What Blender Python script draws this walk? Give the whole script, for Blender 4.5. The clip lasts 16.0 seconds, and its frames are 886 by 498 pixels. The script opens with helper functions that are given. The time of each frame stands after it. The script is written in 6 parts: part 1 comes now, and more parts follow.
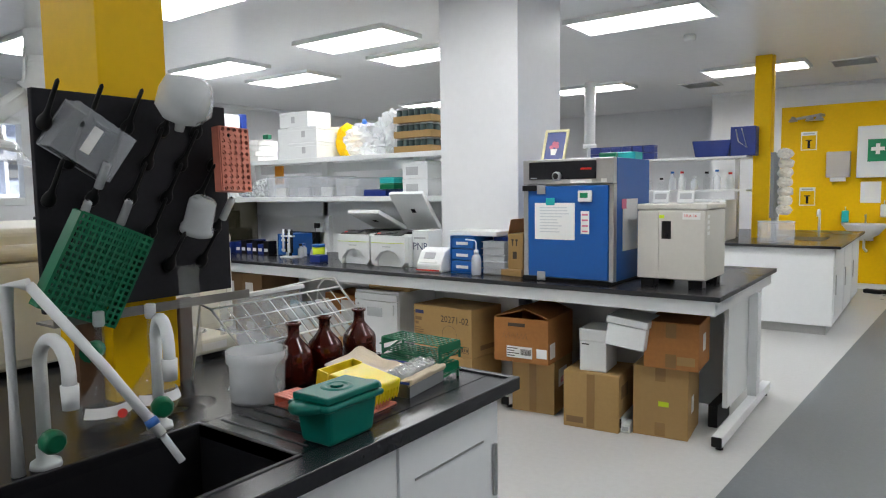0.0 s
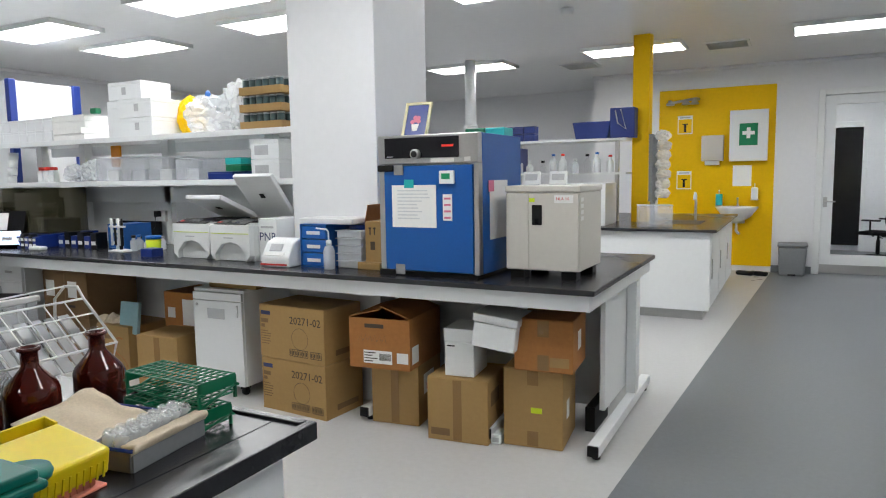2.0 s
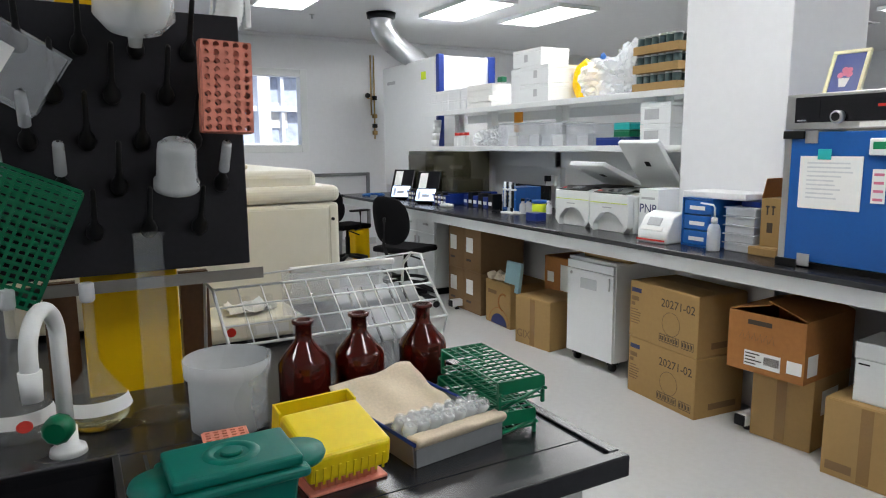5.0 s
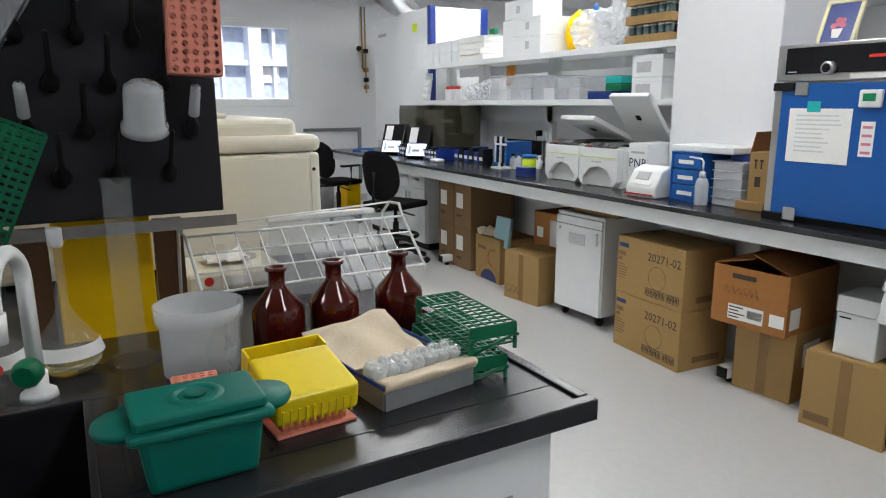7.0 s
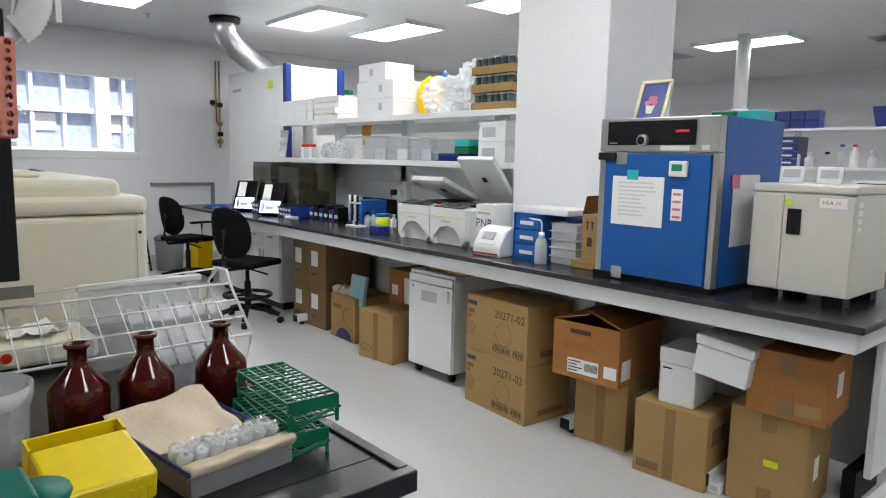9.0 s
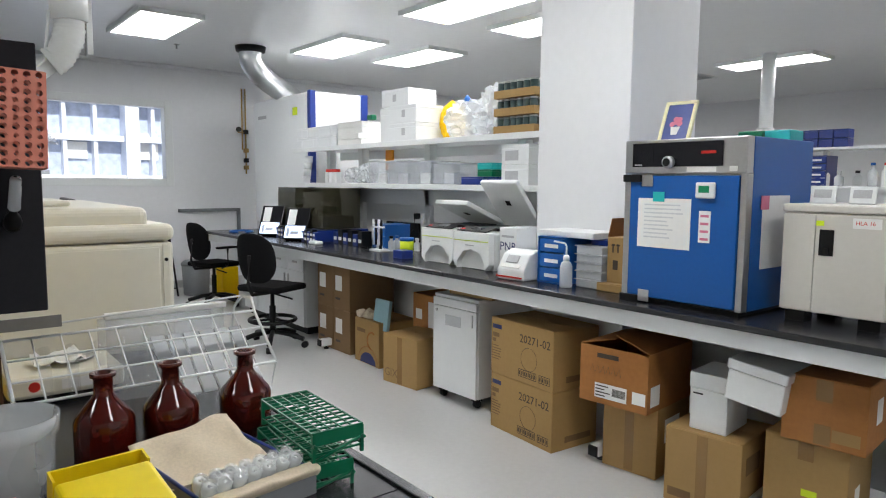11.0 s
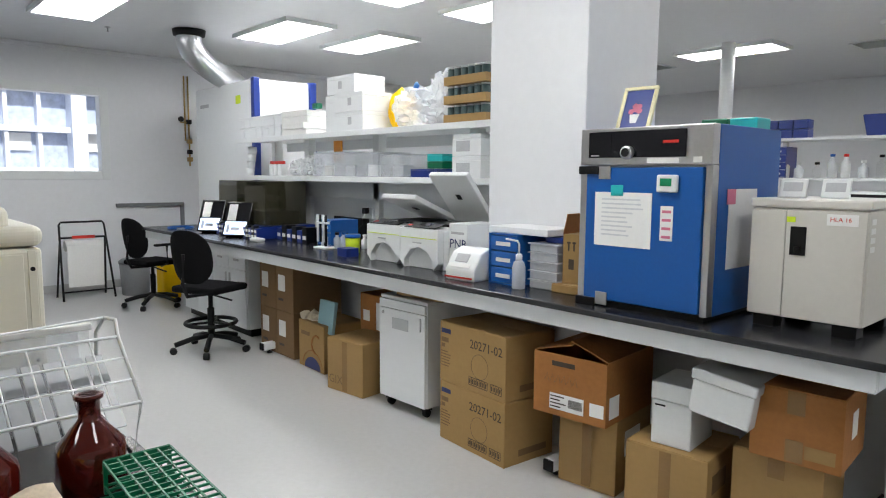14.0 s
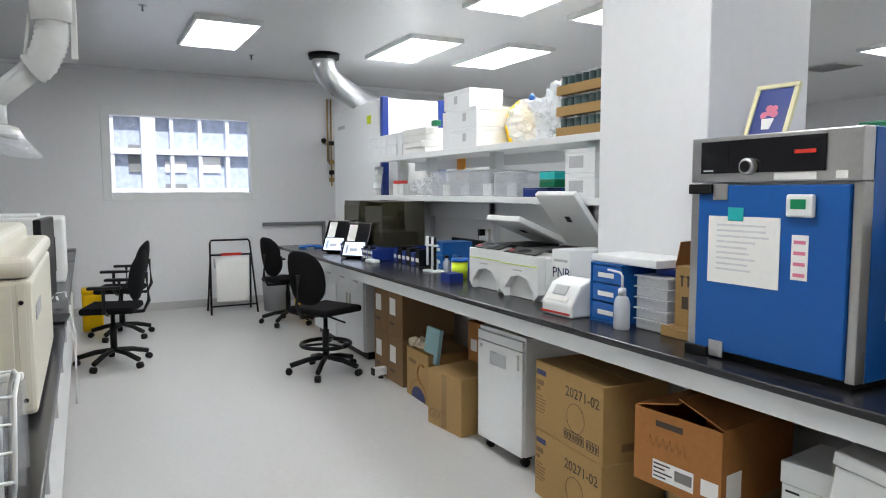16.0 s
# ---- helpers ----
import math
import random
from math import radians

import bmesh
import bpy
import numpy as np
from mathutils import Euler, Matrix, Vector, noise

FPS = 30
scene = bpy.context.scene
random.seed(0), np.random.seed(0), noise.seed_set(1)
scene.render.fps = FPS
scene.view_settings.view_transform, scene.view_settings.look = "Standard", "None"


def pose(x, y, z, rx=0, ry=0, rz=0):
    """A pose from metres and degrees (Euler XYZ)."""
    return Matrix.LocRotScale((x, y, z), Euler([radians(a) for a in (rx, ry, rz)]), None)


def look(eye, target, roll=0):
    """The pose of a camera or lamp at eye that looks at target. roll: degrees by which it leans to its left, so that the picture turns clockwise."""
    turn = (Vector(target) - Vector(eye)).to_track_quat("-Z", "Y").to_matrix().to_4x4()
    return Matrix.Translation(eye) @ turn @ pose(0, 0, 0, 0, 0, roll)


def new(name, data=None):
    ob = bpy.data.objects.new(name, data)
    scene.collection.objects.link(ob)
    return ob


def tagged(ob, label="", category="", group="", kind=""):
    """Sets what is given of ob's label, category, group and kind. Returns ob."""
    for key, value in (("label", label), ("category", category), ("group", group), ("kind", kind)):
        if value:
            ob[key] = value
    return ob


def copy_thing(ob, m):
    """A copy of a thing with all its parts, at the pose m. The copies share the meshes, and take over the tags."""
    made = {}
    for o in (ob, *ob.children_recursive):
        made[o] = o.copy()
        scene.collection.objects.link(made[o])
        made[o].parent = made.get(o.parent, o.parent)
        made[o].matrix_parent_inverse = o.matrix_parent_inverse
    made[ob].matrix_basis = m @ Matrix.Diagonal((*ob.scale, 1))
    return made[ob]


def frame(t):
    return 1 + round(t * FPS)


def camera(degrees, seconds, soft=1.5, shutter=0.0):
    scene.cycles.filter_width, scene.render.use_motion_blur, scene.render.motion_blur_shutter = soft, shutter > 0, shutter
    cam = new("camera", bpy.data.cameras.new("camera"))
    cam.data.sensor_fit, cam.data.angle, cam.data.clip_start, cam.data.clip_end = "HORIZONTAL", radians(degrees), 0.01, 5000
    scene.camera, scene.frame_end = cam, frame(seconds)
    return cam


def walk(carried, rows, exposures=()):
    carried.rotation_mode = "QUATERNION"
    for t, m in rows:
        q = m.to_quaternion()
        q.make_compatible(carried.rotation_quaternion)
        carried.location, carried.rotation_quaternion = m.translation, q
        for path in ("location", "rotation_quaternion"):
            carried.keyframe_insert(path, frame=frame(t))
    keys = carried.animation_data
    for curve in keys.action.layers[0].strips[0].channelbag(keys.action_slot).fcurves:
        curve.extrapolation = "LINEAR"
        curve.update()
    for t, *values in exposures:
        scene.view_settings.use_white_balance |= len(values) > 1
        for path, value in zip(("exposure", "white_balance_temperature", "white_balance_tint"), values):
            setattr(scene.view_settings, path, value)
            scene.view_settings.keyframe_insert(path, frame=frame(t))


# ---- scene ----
cam = camera(66.8, 16.0, soft=1.1)
PATH = [
    (0, (0.101, -0.247, 1.477), (-1.078, 1.36, 1.308), -0.8),
    (0.5, (0.034, -0.121, 1.473), (-0.917, 1.627, 1.269), 1.0),
    (1, (-0.031, 0.024, 1.472), (-0.777, 1.871, 1.301), -0.8),
    (1.5, (-0.028, 0.211, 1.444), (-0.704, 2.078, 1.211), -0.8),
    (2, (0.005, 0.382, 1.443), (-0.913, 2.146, 1.229), -0.9),
    (2.5, (-0.058, 0.469, 1.471), (-1.288, 2.034, 1.28), -0.4),
    (3, (-0.186, 0.564, 1.485), (-1.567, 2.002, 1.326), 0.1),
    (3.5, (-0.224, 0.618, 1.471), (-1.719, 1.933, 1.278), -1.3),
    (4, (-0.176, 0.668, 1.479), (-1.811, 1.81, 1.33), -0.7),
    (4.5, (-0.124, 0.695, 1.478), (-1.824, 1.734, 1.302), -1.3),
    (5, (-0.085, 0.693, 1.456), (-1.815, 1.649, 1.152), -0.4),
    (7.5, (-0.069, 0.743, 1.43), (-1.771, 1.702, 1.001), -0.1),
    (8, (-0.056, 0.755, 1.434), (-1.732, 1.773, 1.043), 0.5),
    (8.5, (-0.026, 0.804, 1.454), (-1.524, 2.101, 1.178), 1.2),
    (11, (-0.04, 0.82, 1.466), (-1.591, 2.067, 1.268), 0.5),
    (11.5, (-0.054, 0.807, 1.458), (-1.635, 2.014, 1.246), 1.6),
    (12, (-0.055, 0.814, 1.449), (-1.64, 2.008, 1.197), 1.4),
    (12.5, (-0.069, 0.857, 1.445), (-1.611, 2.094, 1.14), 0.8),
    (13, (-0.108, 0.929, 1.457), (-1.582, 2.256, 1.194), 1.3),
    (13.5, (-0.193, 1.039, 1.465), (-1.659, 2.378, 1.226), 1.2),
    (14, (-0.217, 1.1, 1.469), (-1.696, 2.429, 1.249), 0.4),
    (14.5, (-0.193, 1.19, 1.459), (-1.821, 2.337, 1.281), 0.6),
    (15, (-0.164, 1.317, 1.474), (-1.831, 2.392, 1.223), -0.2),
    (15.5, (-0.244, 1.481, 1.476), (-1.964, 2.464, 1.205), -1.0),
    (16, (-0.318, 1.625, 1.486), (-2.077, 2.562, 1.315), -0.1),
]
walk(cam, [(t, look(eye, target, roll)) for t, eye, target, roll in PATH])

# ---- world and light ----
world = bpy.data.worlds.new("sky")
scene.world = world
world.use_nodes = True
wn = world.node_tree
sky = wn.nodes.new("ShaderNodeTexSky")
sky.sky_type, sky.sun_disc, sky.sun_elevation, sky.sun_rotation = "NISHITA", False, radians(38), radians(90)
wn.links.new(sky.outputs[0], wn.nodes["Background"].inputs[0])
wn.nodes["Background"].inputs[1].default_value = 0.15
sun = new("sun", bpy.data.lights.new("sun", "SUN"))
sun.data.energy, sun.data.angle, sun.data.color = 5.0, radians(3), (1, 0.97, 0.92)
sun.rotation_euler = (0, radians(52), 0)
LAMP = 16.5


# ---- materials ----
def mat(name, col, rough=0.5, metal=0.0, var=0.06, scale=8.0, bump=0.0, bscale=120.0, trans=0.0, ior=1.45, emit=0.0, alpha=1.0, coat=0.0, rnd=0.0, spec=0.5):
    """A surface with two scales of variation in colour and fine relief."""
    m = bpy.data.materials.new(name)
    m.use_nodes = True
    nt = m.node_tree
    b = nt.nodes["Principled BSDF"]
    b.inputs["Roughness"].default_value, b.inputs["Metallic"].default_value = rough, metal
    b.inputs["IOR"].default_value = ior
    b.inputs["Transmission Weight"].default_value = trans
    b.inputs["Alpha"].default_value = alpha
    b.inputs["Specular IOR Level"].default_value = spec
    b.inputs["Coat Weight"].default_value = coat
    co = nt.nodes.new("ShaderNodeTexCoord")
    n1, n2 = nt.nodes.new("ShaderNodeTexNoise"), nt.nodes.new("ShaderNodeTexNoise")
    n1.inputs["Scale"].default_value, n2.inputs["Scale"].default_value = scale / 6, scale * 6
    n1.inputs["Detail"].default_value = 4
    for n in (n1, n2):
        nt.links.new(co.outputs["Object"], n.inputs["Vector"])
    mix = nt.nodes.new("ShaderNodeMath")
    mix.operation = "ADD"
    nt.links.new(n1.outputs[0], mix.inputs[0])
    nt.links.new(n2.outputs[0], mix.inputs[1])
    if rnd:
        oi, ad = nt.nodes.new("ShaderNodeObjectInfo"), nt.nodes.new("ShaderNodeMath")
        ad.operation = "MULTIPLY_ADD"
        nt.links.new(oi.outputs["Random"], ad.inputs[0])
        ad.inputs[1].default_value = rnd
        nt.links.new(mix.outputs[0], ad.inputs[2])
        mix = ad
    ramp = nt.nodes.new("ShaderNodeMapRange")
    ramp.inputs["From Min"].default_value, ramp.inputs["From Max"].default_value = 0.6, 1.4 + rnd
    ramp.inputs["To Min"].default_value, ramp.inputs["To Max"].default_value = 1 - var, 1 + var
    nt.links.new(mix.outputs[0], ramp.inputs["Value"])
    mul = nt.nodes.new("ShaderNodeVectorMath")
    mul.operation = "SCALE"
    mul.inputs[0].default_value = col
    nt.links.new(ramp.outputs[0], mul.inputs["Scale"])
    nt.links.new(mul.outputs[0], b.inputs["Base Color"])
    rr = nt.nodes.new("ShaderNodeMapRange")
    rr.inputs["From Min"].default_value, rr.inputs["From Max"].default_value = 0.0, 1.0
    rr.inputs["To Min"].default_value, rr.inputs["To Max"].default_value = max(rough - 0.06, 0.01), min(rough + 0.06, 1)
    nt.links.new(n1.outputs[0], rr.inputs["Value"])
    if rough > 0.08:
        nt.links.new(rr.outputs[0], b.inputs["Roughness"])
    if bump:
        nb, bp = nt.nodes.new("ShaderNodeTexNoise"), nt.nodes.new("ShaderNodeBump")
        nb.inputs["Scale"].default_value = bscale
        nt.links.new(co.outputs["Object"], nb.inputs["Vector"])
        bp.inputs["Strength"].default_value, bp.inputs["Distance"].default_value = bump, 0.002
        nt.links.new(nb.outputs[0], bp.inputs["Height"])
        nt.links.new(bp.outputs[0], b.inputs["Normal"])
    if emit:
        b.inputs["Emission Color"].default_value = (*col, 1)
        b.inputs["Emission Strength"].default_value = emit
    return m


WALL = mat("wall paint", (0.74, 0.75, 0.77), 0.45, var=0.025, scale=3, bump=0.08, bscale=90)
CEIL = mat("ceiling paint", (0.70, 0.71, 0.72), 0.3, var=0.03, scale=2)
VINYL = mat("pale vinyl", (0.50, 0.50, 0.495), 0.3, var=0.05, scale=5, bump=0.05, bscale=200)
GREYV = mat("grey vinyl", (0.145, 0.158, 0.17), 0.4, var=0.08, scale=6, bump=0.15, bscale=260)
TOPM = mat("dark worktop", (0.018, 0.0185, 0.022), 0.26, var=0.15, scale=10, bump=0.03)
SINKM = mat("dark sink", (0.011, 0.011, 0.014), 0.4, var=0.12, scale=12)
WHITE = mat("white laminate", (0.76, 0.78, 0.79), 0.35, var=0.02, scale=4)
WPLAST = mat("white plastic", (0.74, 0.76, 0.76), 0.35, var=0.03, scale=9)
CREAM = mat("cream enamel", (0.72, 0.70, 0.60), 0.35, var=0.03, scale=5)
BEIGE = mat("beige enamel", (0.60, 0.58, 0.53), 0.4, var=0.03, scale=7, bump=0.05, bscale=400)
TALLBE = mat("khaki enamel", (0.62, 0.58, 0.44), 0.4, var=0.03, scale=5)
BLUEE = mat("blue enamel", (0.004, 0.088, 0.34), 0.38, var=0.06, scale=9, bump=0.12, bscale=500)
STEEL = mat("brushed steel", (0.50, 0.50, 0.50), 0.34, metal=1.0, var=0.06, scale=12)
GALV = mat("galvanised steel", (0.55, 0.56, 0.57), 0.3, metal=1.0, var=0.18, scale=20)
BLACK = mat("black plastic", (0.005, 0.005, 0.0055), 0.45, var=0.2, scale=10, spec=0.3)
GLOSSB = mat("black glass", (0.008, 0.008, 0.010), 0.08, var=0.1)
FABRIC = mat("black fabric", (0.006, 0.006, 0.007), 0.9, var=0.25, scale=20, bump=0.3, bscale=600, spec=0.15)
YELLOW = mat("yellow paint", (0.82, 0.50, 0.001), 0.5, var=0.05, scale=4, spec=0.2)
SLATE = mat("slate board", (0.018, 0.018, 0.022), 0.7, var=0.15, scale=12, spec=0.22, bump=0.1, bscale=300)
CARD = mat("cardboard", (0.36, 0.225, 0.085), 0.8, var=0.10, scale=7, bump=0.15, bscale=60, rnd=0.5)
CARDR = mat("reddish cardboard", (0.36, 0.15, 0.04), 0.8, var=0.12, scale=7, bump=0.15, bscale=60)
CARDD = mat("dull cardboard", (0.20, 0.12, 0.055), 0.85, var=0.12, scale=7, rnd=0.4)
TAPE = mat("brown tape", (0.26, 0.155, 0.06), 0.2, var=0.08, scale=20)
MILK = mat("milky plastic", (0.82, 0.85, 0.88), 0.28, alpha=0.31, var=0.04)
RINGG = mat("thick glass", (0.90, 0.93, 0.93), 0.04, alpha=0.28)
DSTEEL = mat("dull steel", (0.20, 0.19, 0.175), 0.45, metal=0.5, var=0.1)
HOODM = mat("off-white steel", (0.58, 0.59, 0.60), 0.4, var=0.03, scale=4)
PALEB = mat("pale turquoise card", (0.28, 0.46, 0.50), 0.6)
FAINT = mat("faint print", (0.60, 0.61, 0.63), 0.7, var=0.1)
INK = mat("printed ink", (0.055, 0.038, 0.026), 0.6, var=0.1)
BLUEINK = mat("dark blue ink", (0.02, 0.03, 0.12), 0.5, var=0.1)
PAPER = mat("paper", (0.80, 0.80, 0.78), 0.7, var=0.03)
GREYINK = mat("grey print", (0.45, 0.46, 0.48), 0.7, var=0.15, scale=40)
REDP = mat("red plastic", (0.60, 0.03, 0.02), 0.4)
GREENR = mat("green plastic", (0.0, 0.14, 0.06), 0.35, var=0.08)
TEAL = mat("teal plastic", (0.0, 0.13, 0.10), 0.42, spec=0.3, var=0.06, bump=0.05, bscale=300)
LIMEY = mat("yellow translucent plastic", (0.86, 0.66, 0.008), 0.35, trans=0.08, var=0.05)
SALMON = mat("salmon plastic", (0.78, 0.26, 0.18), 0.45, trans=0.05, var=0.06)
FROST = mat("frosted plastic", (0.78, 0.81, 0.84), 0.32, alpha=0.55, var=0.05)
CLEAR = mat("clear plastic", (0.80, 0.84, 0.90), 0.08, alpha=0.2)
GLASS = mat("glass", (0.66, 0.70, 0.70), 0.03, alpha=0.055, ior=1.5)
PANE = mat("window glass", (0.97, 0.98, 0.98), 0.0, trans=1.0, ior=1.05)
AMBER = mat("amber glass", (0.085, 0.0045, 0.002), 0.04, trans=0.3, ior=1.5, var=0.1)
LIQUID = mat("pale yellow liquid", (0.85, 0.80, 0.45), 0.02, trans=0.9, ior=1.33)
CLOTH = mat("unbleached cloth", (0.66, 0.56, 0.42), 0.9, var=0.12, scale=30, bump=0.4, bscale=500)
BLUEP = mat("blue plastic", (0.01, 0.11, 0.40), 0.35, var=0.08)
NAVY = mat("dark blue plastic", (0.008, 0.03, 0.20), 0.35, var=0.08)
BINGREY = mat("grey plastic", (0.19, 0.20, 0.21), 0.5, var=0.08)
SMOKE = mat("smoked acrylic", (0.055, 0.05, 0.026), 0.08, alpha=0.55)
LAMPM = mat("lamp diffuser", (0.985, 0.99, 0.99), 0.5, emit=LAMP)
SCREEN = mat("lit screen", (0.62, 0.72, 0.90), 0.2, emit=1.4)
BAG = mat("clear bag", (0.85, 0.88, 0.90), 0.12, alpha=0.5, bump=0.6, bscale=25)
ORANGE = mat("orange plastic", (0.80, 0.30, 0.005), 0.35)
LIMEG = mat("lime label", (0.60, 0.75, 0.02), 0.6)
GREENS = mat("green sign", (0.0, 0.22, 0.09), 0.5)
CONC = mat("pale concrete", (0.72, 0.75, 0.82), 0.8, var=0.15, scale=1.0)
BLUEG = mat("bluish glazing", (0.42, 0.48, 0.62), 0.2, var=0.3, scale=0.6)
WOOD = mat("dark wood", (0.10, 0.045, 0.018), 0.5, var=0.2, scale=15)
TINM = mat("dark green tin", (0.05, 0.085, 0.085), 0.35, metal=0.3, var=0.15)
PALEY = mat("pale yellow frame", (0.72, 0.68, 0.42), 0.5)
PINK = mat("pink print", (0.65, 0.18, 0.28), 0.6, var=0.2, scale=60)
TURQ = mat("turquoise plastic", (0.02, 0.42, 0.42), 0.35)


# ---- mesh helpers ----
def bxm(bm, x0, x1, y0, y1, z0, z1, bev=0.0, seg=2):
    """Adds a box, with its edges rounded by bev."""
    r = bmesh.ops.create_cube(bm, size=1, matrix=Matrix.Translation(((x0 + x1) / 2, (y0 + y1) / 2, (z0 + z1) / 2)) @ Matrix.Diagonal((abs(x1 - x0), abs(y1 - y0), abs(z1 - z0), 1)))
    if bev:
        es = list({e for v in r["verts"] for e in v.link_edges})
        bmesh.ops.bevel(bm, geom=es, offset=min(bev, 0.45 * min(abs(x1 - x0), abs(y1 - y0), abs(z1 - z0))), segments=seg, profile=0.5, affect="EDGES")
    return bm


def box(x0, x1, y0, y1, z0, z1, bev=0.0, seg=2):
    return bxm(bmesh.new(), x0, x1, y0, y1, z0, z1, bev, seg)


def lathe(prof, seg=28, cap=True):
    """A body turned about z from (radius, height) pairs."""
    bm = bmesh.new()
    rings = []
    for r, z in prof:
        rings.append([bm.verts.new((r * math.cos(2 * math.pi * i / seg), r * math.sin(2 * math.pi * i / seg), z)) for i in range(seg)])
    for a, b in zip(rings, rings[1:]):
        for i in range(seg):
            bm.faces.new((a[i], a[(i + 1) % seg], b[(i + 1) % seg], b[i]))
    if cap:
        bm.faces.new(rings[0][::-1])
        bm.faces.new(rings[-1])
    for f in bm.faces:
        f.smooth = len(f.verts) == 4
    return bm


def tube(bm, pts, r, seg=8):
    """A round rod along points."""
    pts = [Vector(p) for p in pts]
    rings, up = [], Vector((0.0, 0.0, 1.0))
    for i, p in enumerate(pts):
        d = (pts[min(i + 1, len(pts) - 1)] - pts[max(i - 1, 0)]).normalized()
        s = d.cross(up)
        if s.length < 0.05:
            s = d.cross(Vector((1, 0, 0)))
        s.normalize()
        u = s.cross(d)
        rings.append([bm.verts.new(p + r * (math.cos(2 * math.pi * k / seg) * s + math.sin(2 * math.pi * k / seg) * u)) for k in range(seg)])
    for a, b in zip(rings, rings[1:]):
        for k in range(seg):
            bm.faces.new((a[k], a[(k + 1) % seg], b[(k + 1) % seg], b[k])).smooth = True
    bm.faces.new(rings[0][::-1])
    bm.faces.new(rings[-1])
    bmesh.ops.recalc_face_normals(bm, faces=bm.faces[:])
    return bm


def arc(c, r, a0, a1, n, ax="xz"):
    """Points of an arc about c, angles in degrees."""
    out = []
    for i in range(n + 1):
        a = radians(a0 + (a1 - a0) * i / n)
        p = list(c)
        p["xyz".index(ax[0])] += r * math.cos(a)
        p["xyz".index(ax[1])] += r * math.sin(a)
        out.append(tuple(p))
    return out


def prism(pts, y0, y1, bev=0.0):
    """An outline in x and z, drawn out along y."""
    bm = bmesh.new()
    f = bm.faces.new([bm.verts.new((x, y0, z)) for x, z in pts])
    r = bmesh.ops.extrude_face_region(bm, geom=[f])
    bmesh.ops.translate(bm, verts=[v for v in r["geom"] if isinstance(v, bmesh.types.BMVert)], vec=(0, y1 - y0, 0))
    bmesh.ops.recalc_face_normals(bm, faces=bm.faces[:])
    if bev:
        bmesh.ops.bevel(bm, geom=bm.edges[:], offset=bev, segments=2, profile=0.5, affect="EDGES")
    return bm


def moved(bm, m):
    bmesh.ops.transform(bm, matrix=m, verts=bm.verts[:])
    return bm


def mesh_ob(name, bm, material):
    me = bpy.data.meshes.new(name)
    bm.to_mesh(me)
    bm.free()
    me.materials.append(material)
    return new(name, me)


def part(name, bm, material, parent, label=""):
    ob = mesh_ob(name, bm, material)
    ob.parent = parent
    return tagged(ob, label)


def thing(name, label, category, m=None, group="", kind=""):
    """A thing's Empty, at its base."""
    ob = new(name)
    ob.empty_display_size = 0.1
    ob.matrix_basis = m or Matrix()
    return tagged(ob, label, category, group, kind)


def solid(name, bm, material, label, category, m=None, group="", kind=""):
    """A thing of one mesh."""
    ob = mesh_ob(name, bm, material)
    ob.matrix_basis = m or Matrix()
    return tagged(ob, label, category, group, kind)


def words(text, size, material, parent, m, name="lettering"):
    """Lettering as a thin mesh; it lies in its x-z plane, facing -y, after m."""
    cu = bpy.data.curves.new("letters", "FONT")
    cu.body, cu.size, cu.extrude, cu.resolution_u = text, size, 0.0004, 2
    tmp = bpy.data.objects.new("letters", cu)
    me = bpy.data.meshes.new_from_object(tmp)
    bpy.data.objects.remove(tmp)
    me.transform(m @ pose(0, 0, 0, 90))
    me.materials.clear()
    me.materials.append(material)
    ob = new(name, me)
    ob.parent = parent
    return ob


def bars(bm, x0, x1, z0, z1, y, n, seed=1, face=-1):
    """Lines of unreadable print as thin bars on a face at y."""
    rr = random.Random(seed)
    h = (z1 - z0) / n
    for i in range(n):
        w = (x1 - x0) * rr.uniform(0.55, 1.0)
        bxm(bm, x0, x0 + w, y, y + face * 0.0008, z0 + i * h + 0.3 * h, z0 + i * h + 0.65 * h)
    return bm


# ---- the room ----
CZ = 2.97
XW, XE, YN, YN2, YS = -9.38, 1.62, 11.1, 12.7, -3.2
G = {"kind": "structure"}


def shell(name, bm, material, label, category):
    return solid(name, bm, material, label, category, kind="structure")


def edge_x(y):
    return -0.87 + 0.057 * y


bm = bmesh.new()
q = [(XW, YS), (edge_x(YS), YS), (edge_x(YN2), YN2), (XW, YN2)]
bm.faces.new([bm.verts.new((x, y, 0)) for x, y in q])
r = bmesh.ops.extrude_face_region(bm, geom=bm.faces[:])
bmesh.ops.translate(bm, verts=[v for v in r["geom"] if isinstance(v, bmesh.types.BMVert)], vec=(0, 0, -0.1))
bmesh.ops.recalc_face_normals(bm, faces=bm.faces[:])
shell("floor", bm, VINYL, "pale grey speckled vinyl floor of the laboratory", "floor")
bm = bmesh.new()
q = [(edge_x(YS), YS), (XE, YS), (XE, YN2 + 2.4), (edge_x(YN2 + 2.4), YN2 + 2.4)]
bm.faces.new([bm.verts.new((x, y, 0.0)) for x, y in q])
r = bmesh.ops.extrude_face_region(bm, geom=bm.faces[:])
bmesh.ops.translate(bm, verts=[v for v in r["geom"] if isinstance(v, bmesh.types.BMVert)], vec=(0, 0, -0.1))
bmesh.ops.recalc_face_normals(bm, faces=bm.faces[:])
shell("floor_aisle", bm, GREYV, "dark grey vinyl strip of the aisle", "floor")
shell("ceiling", box(XW - 0.2, XE + 0.2, YS - 0.2, YN2 + 2.6, CZ, CZ + 0.15), CEIL, "smooth off-white painted ceiling", "ceiling")

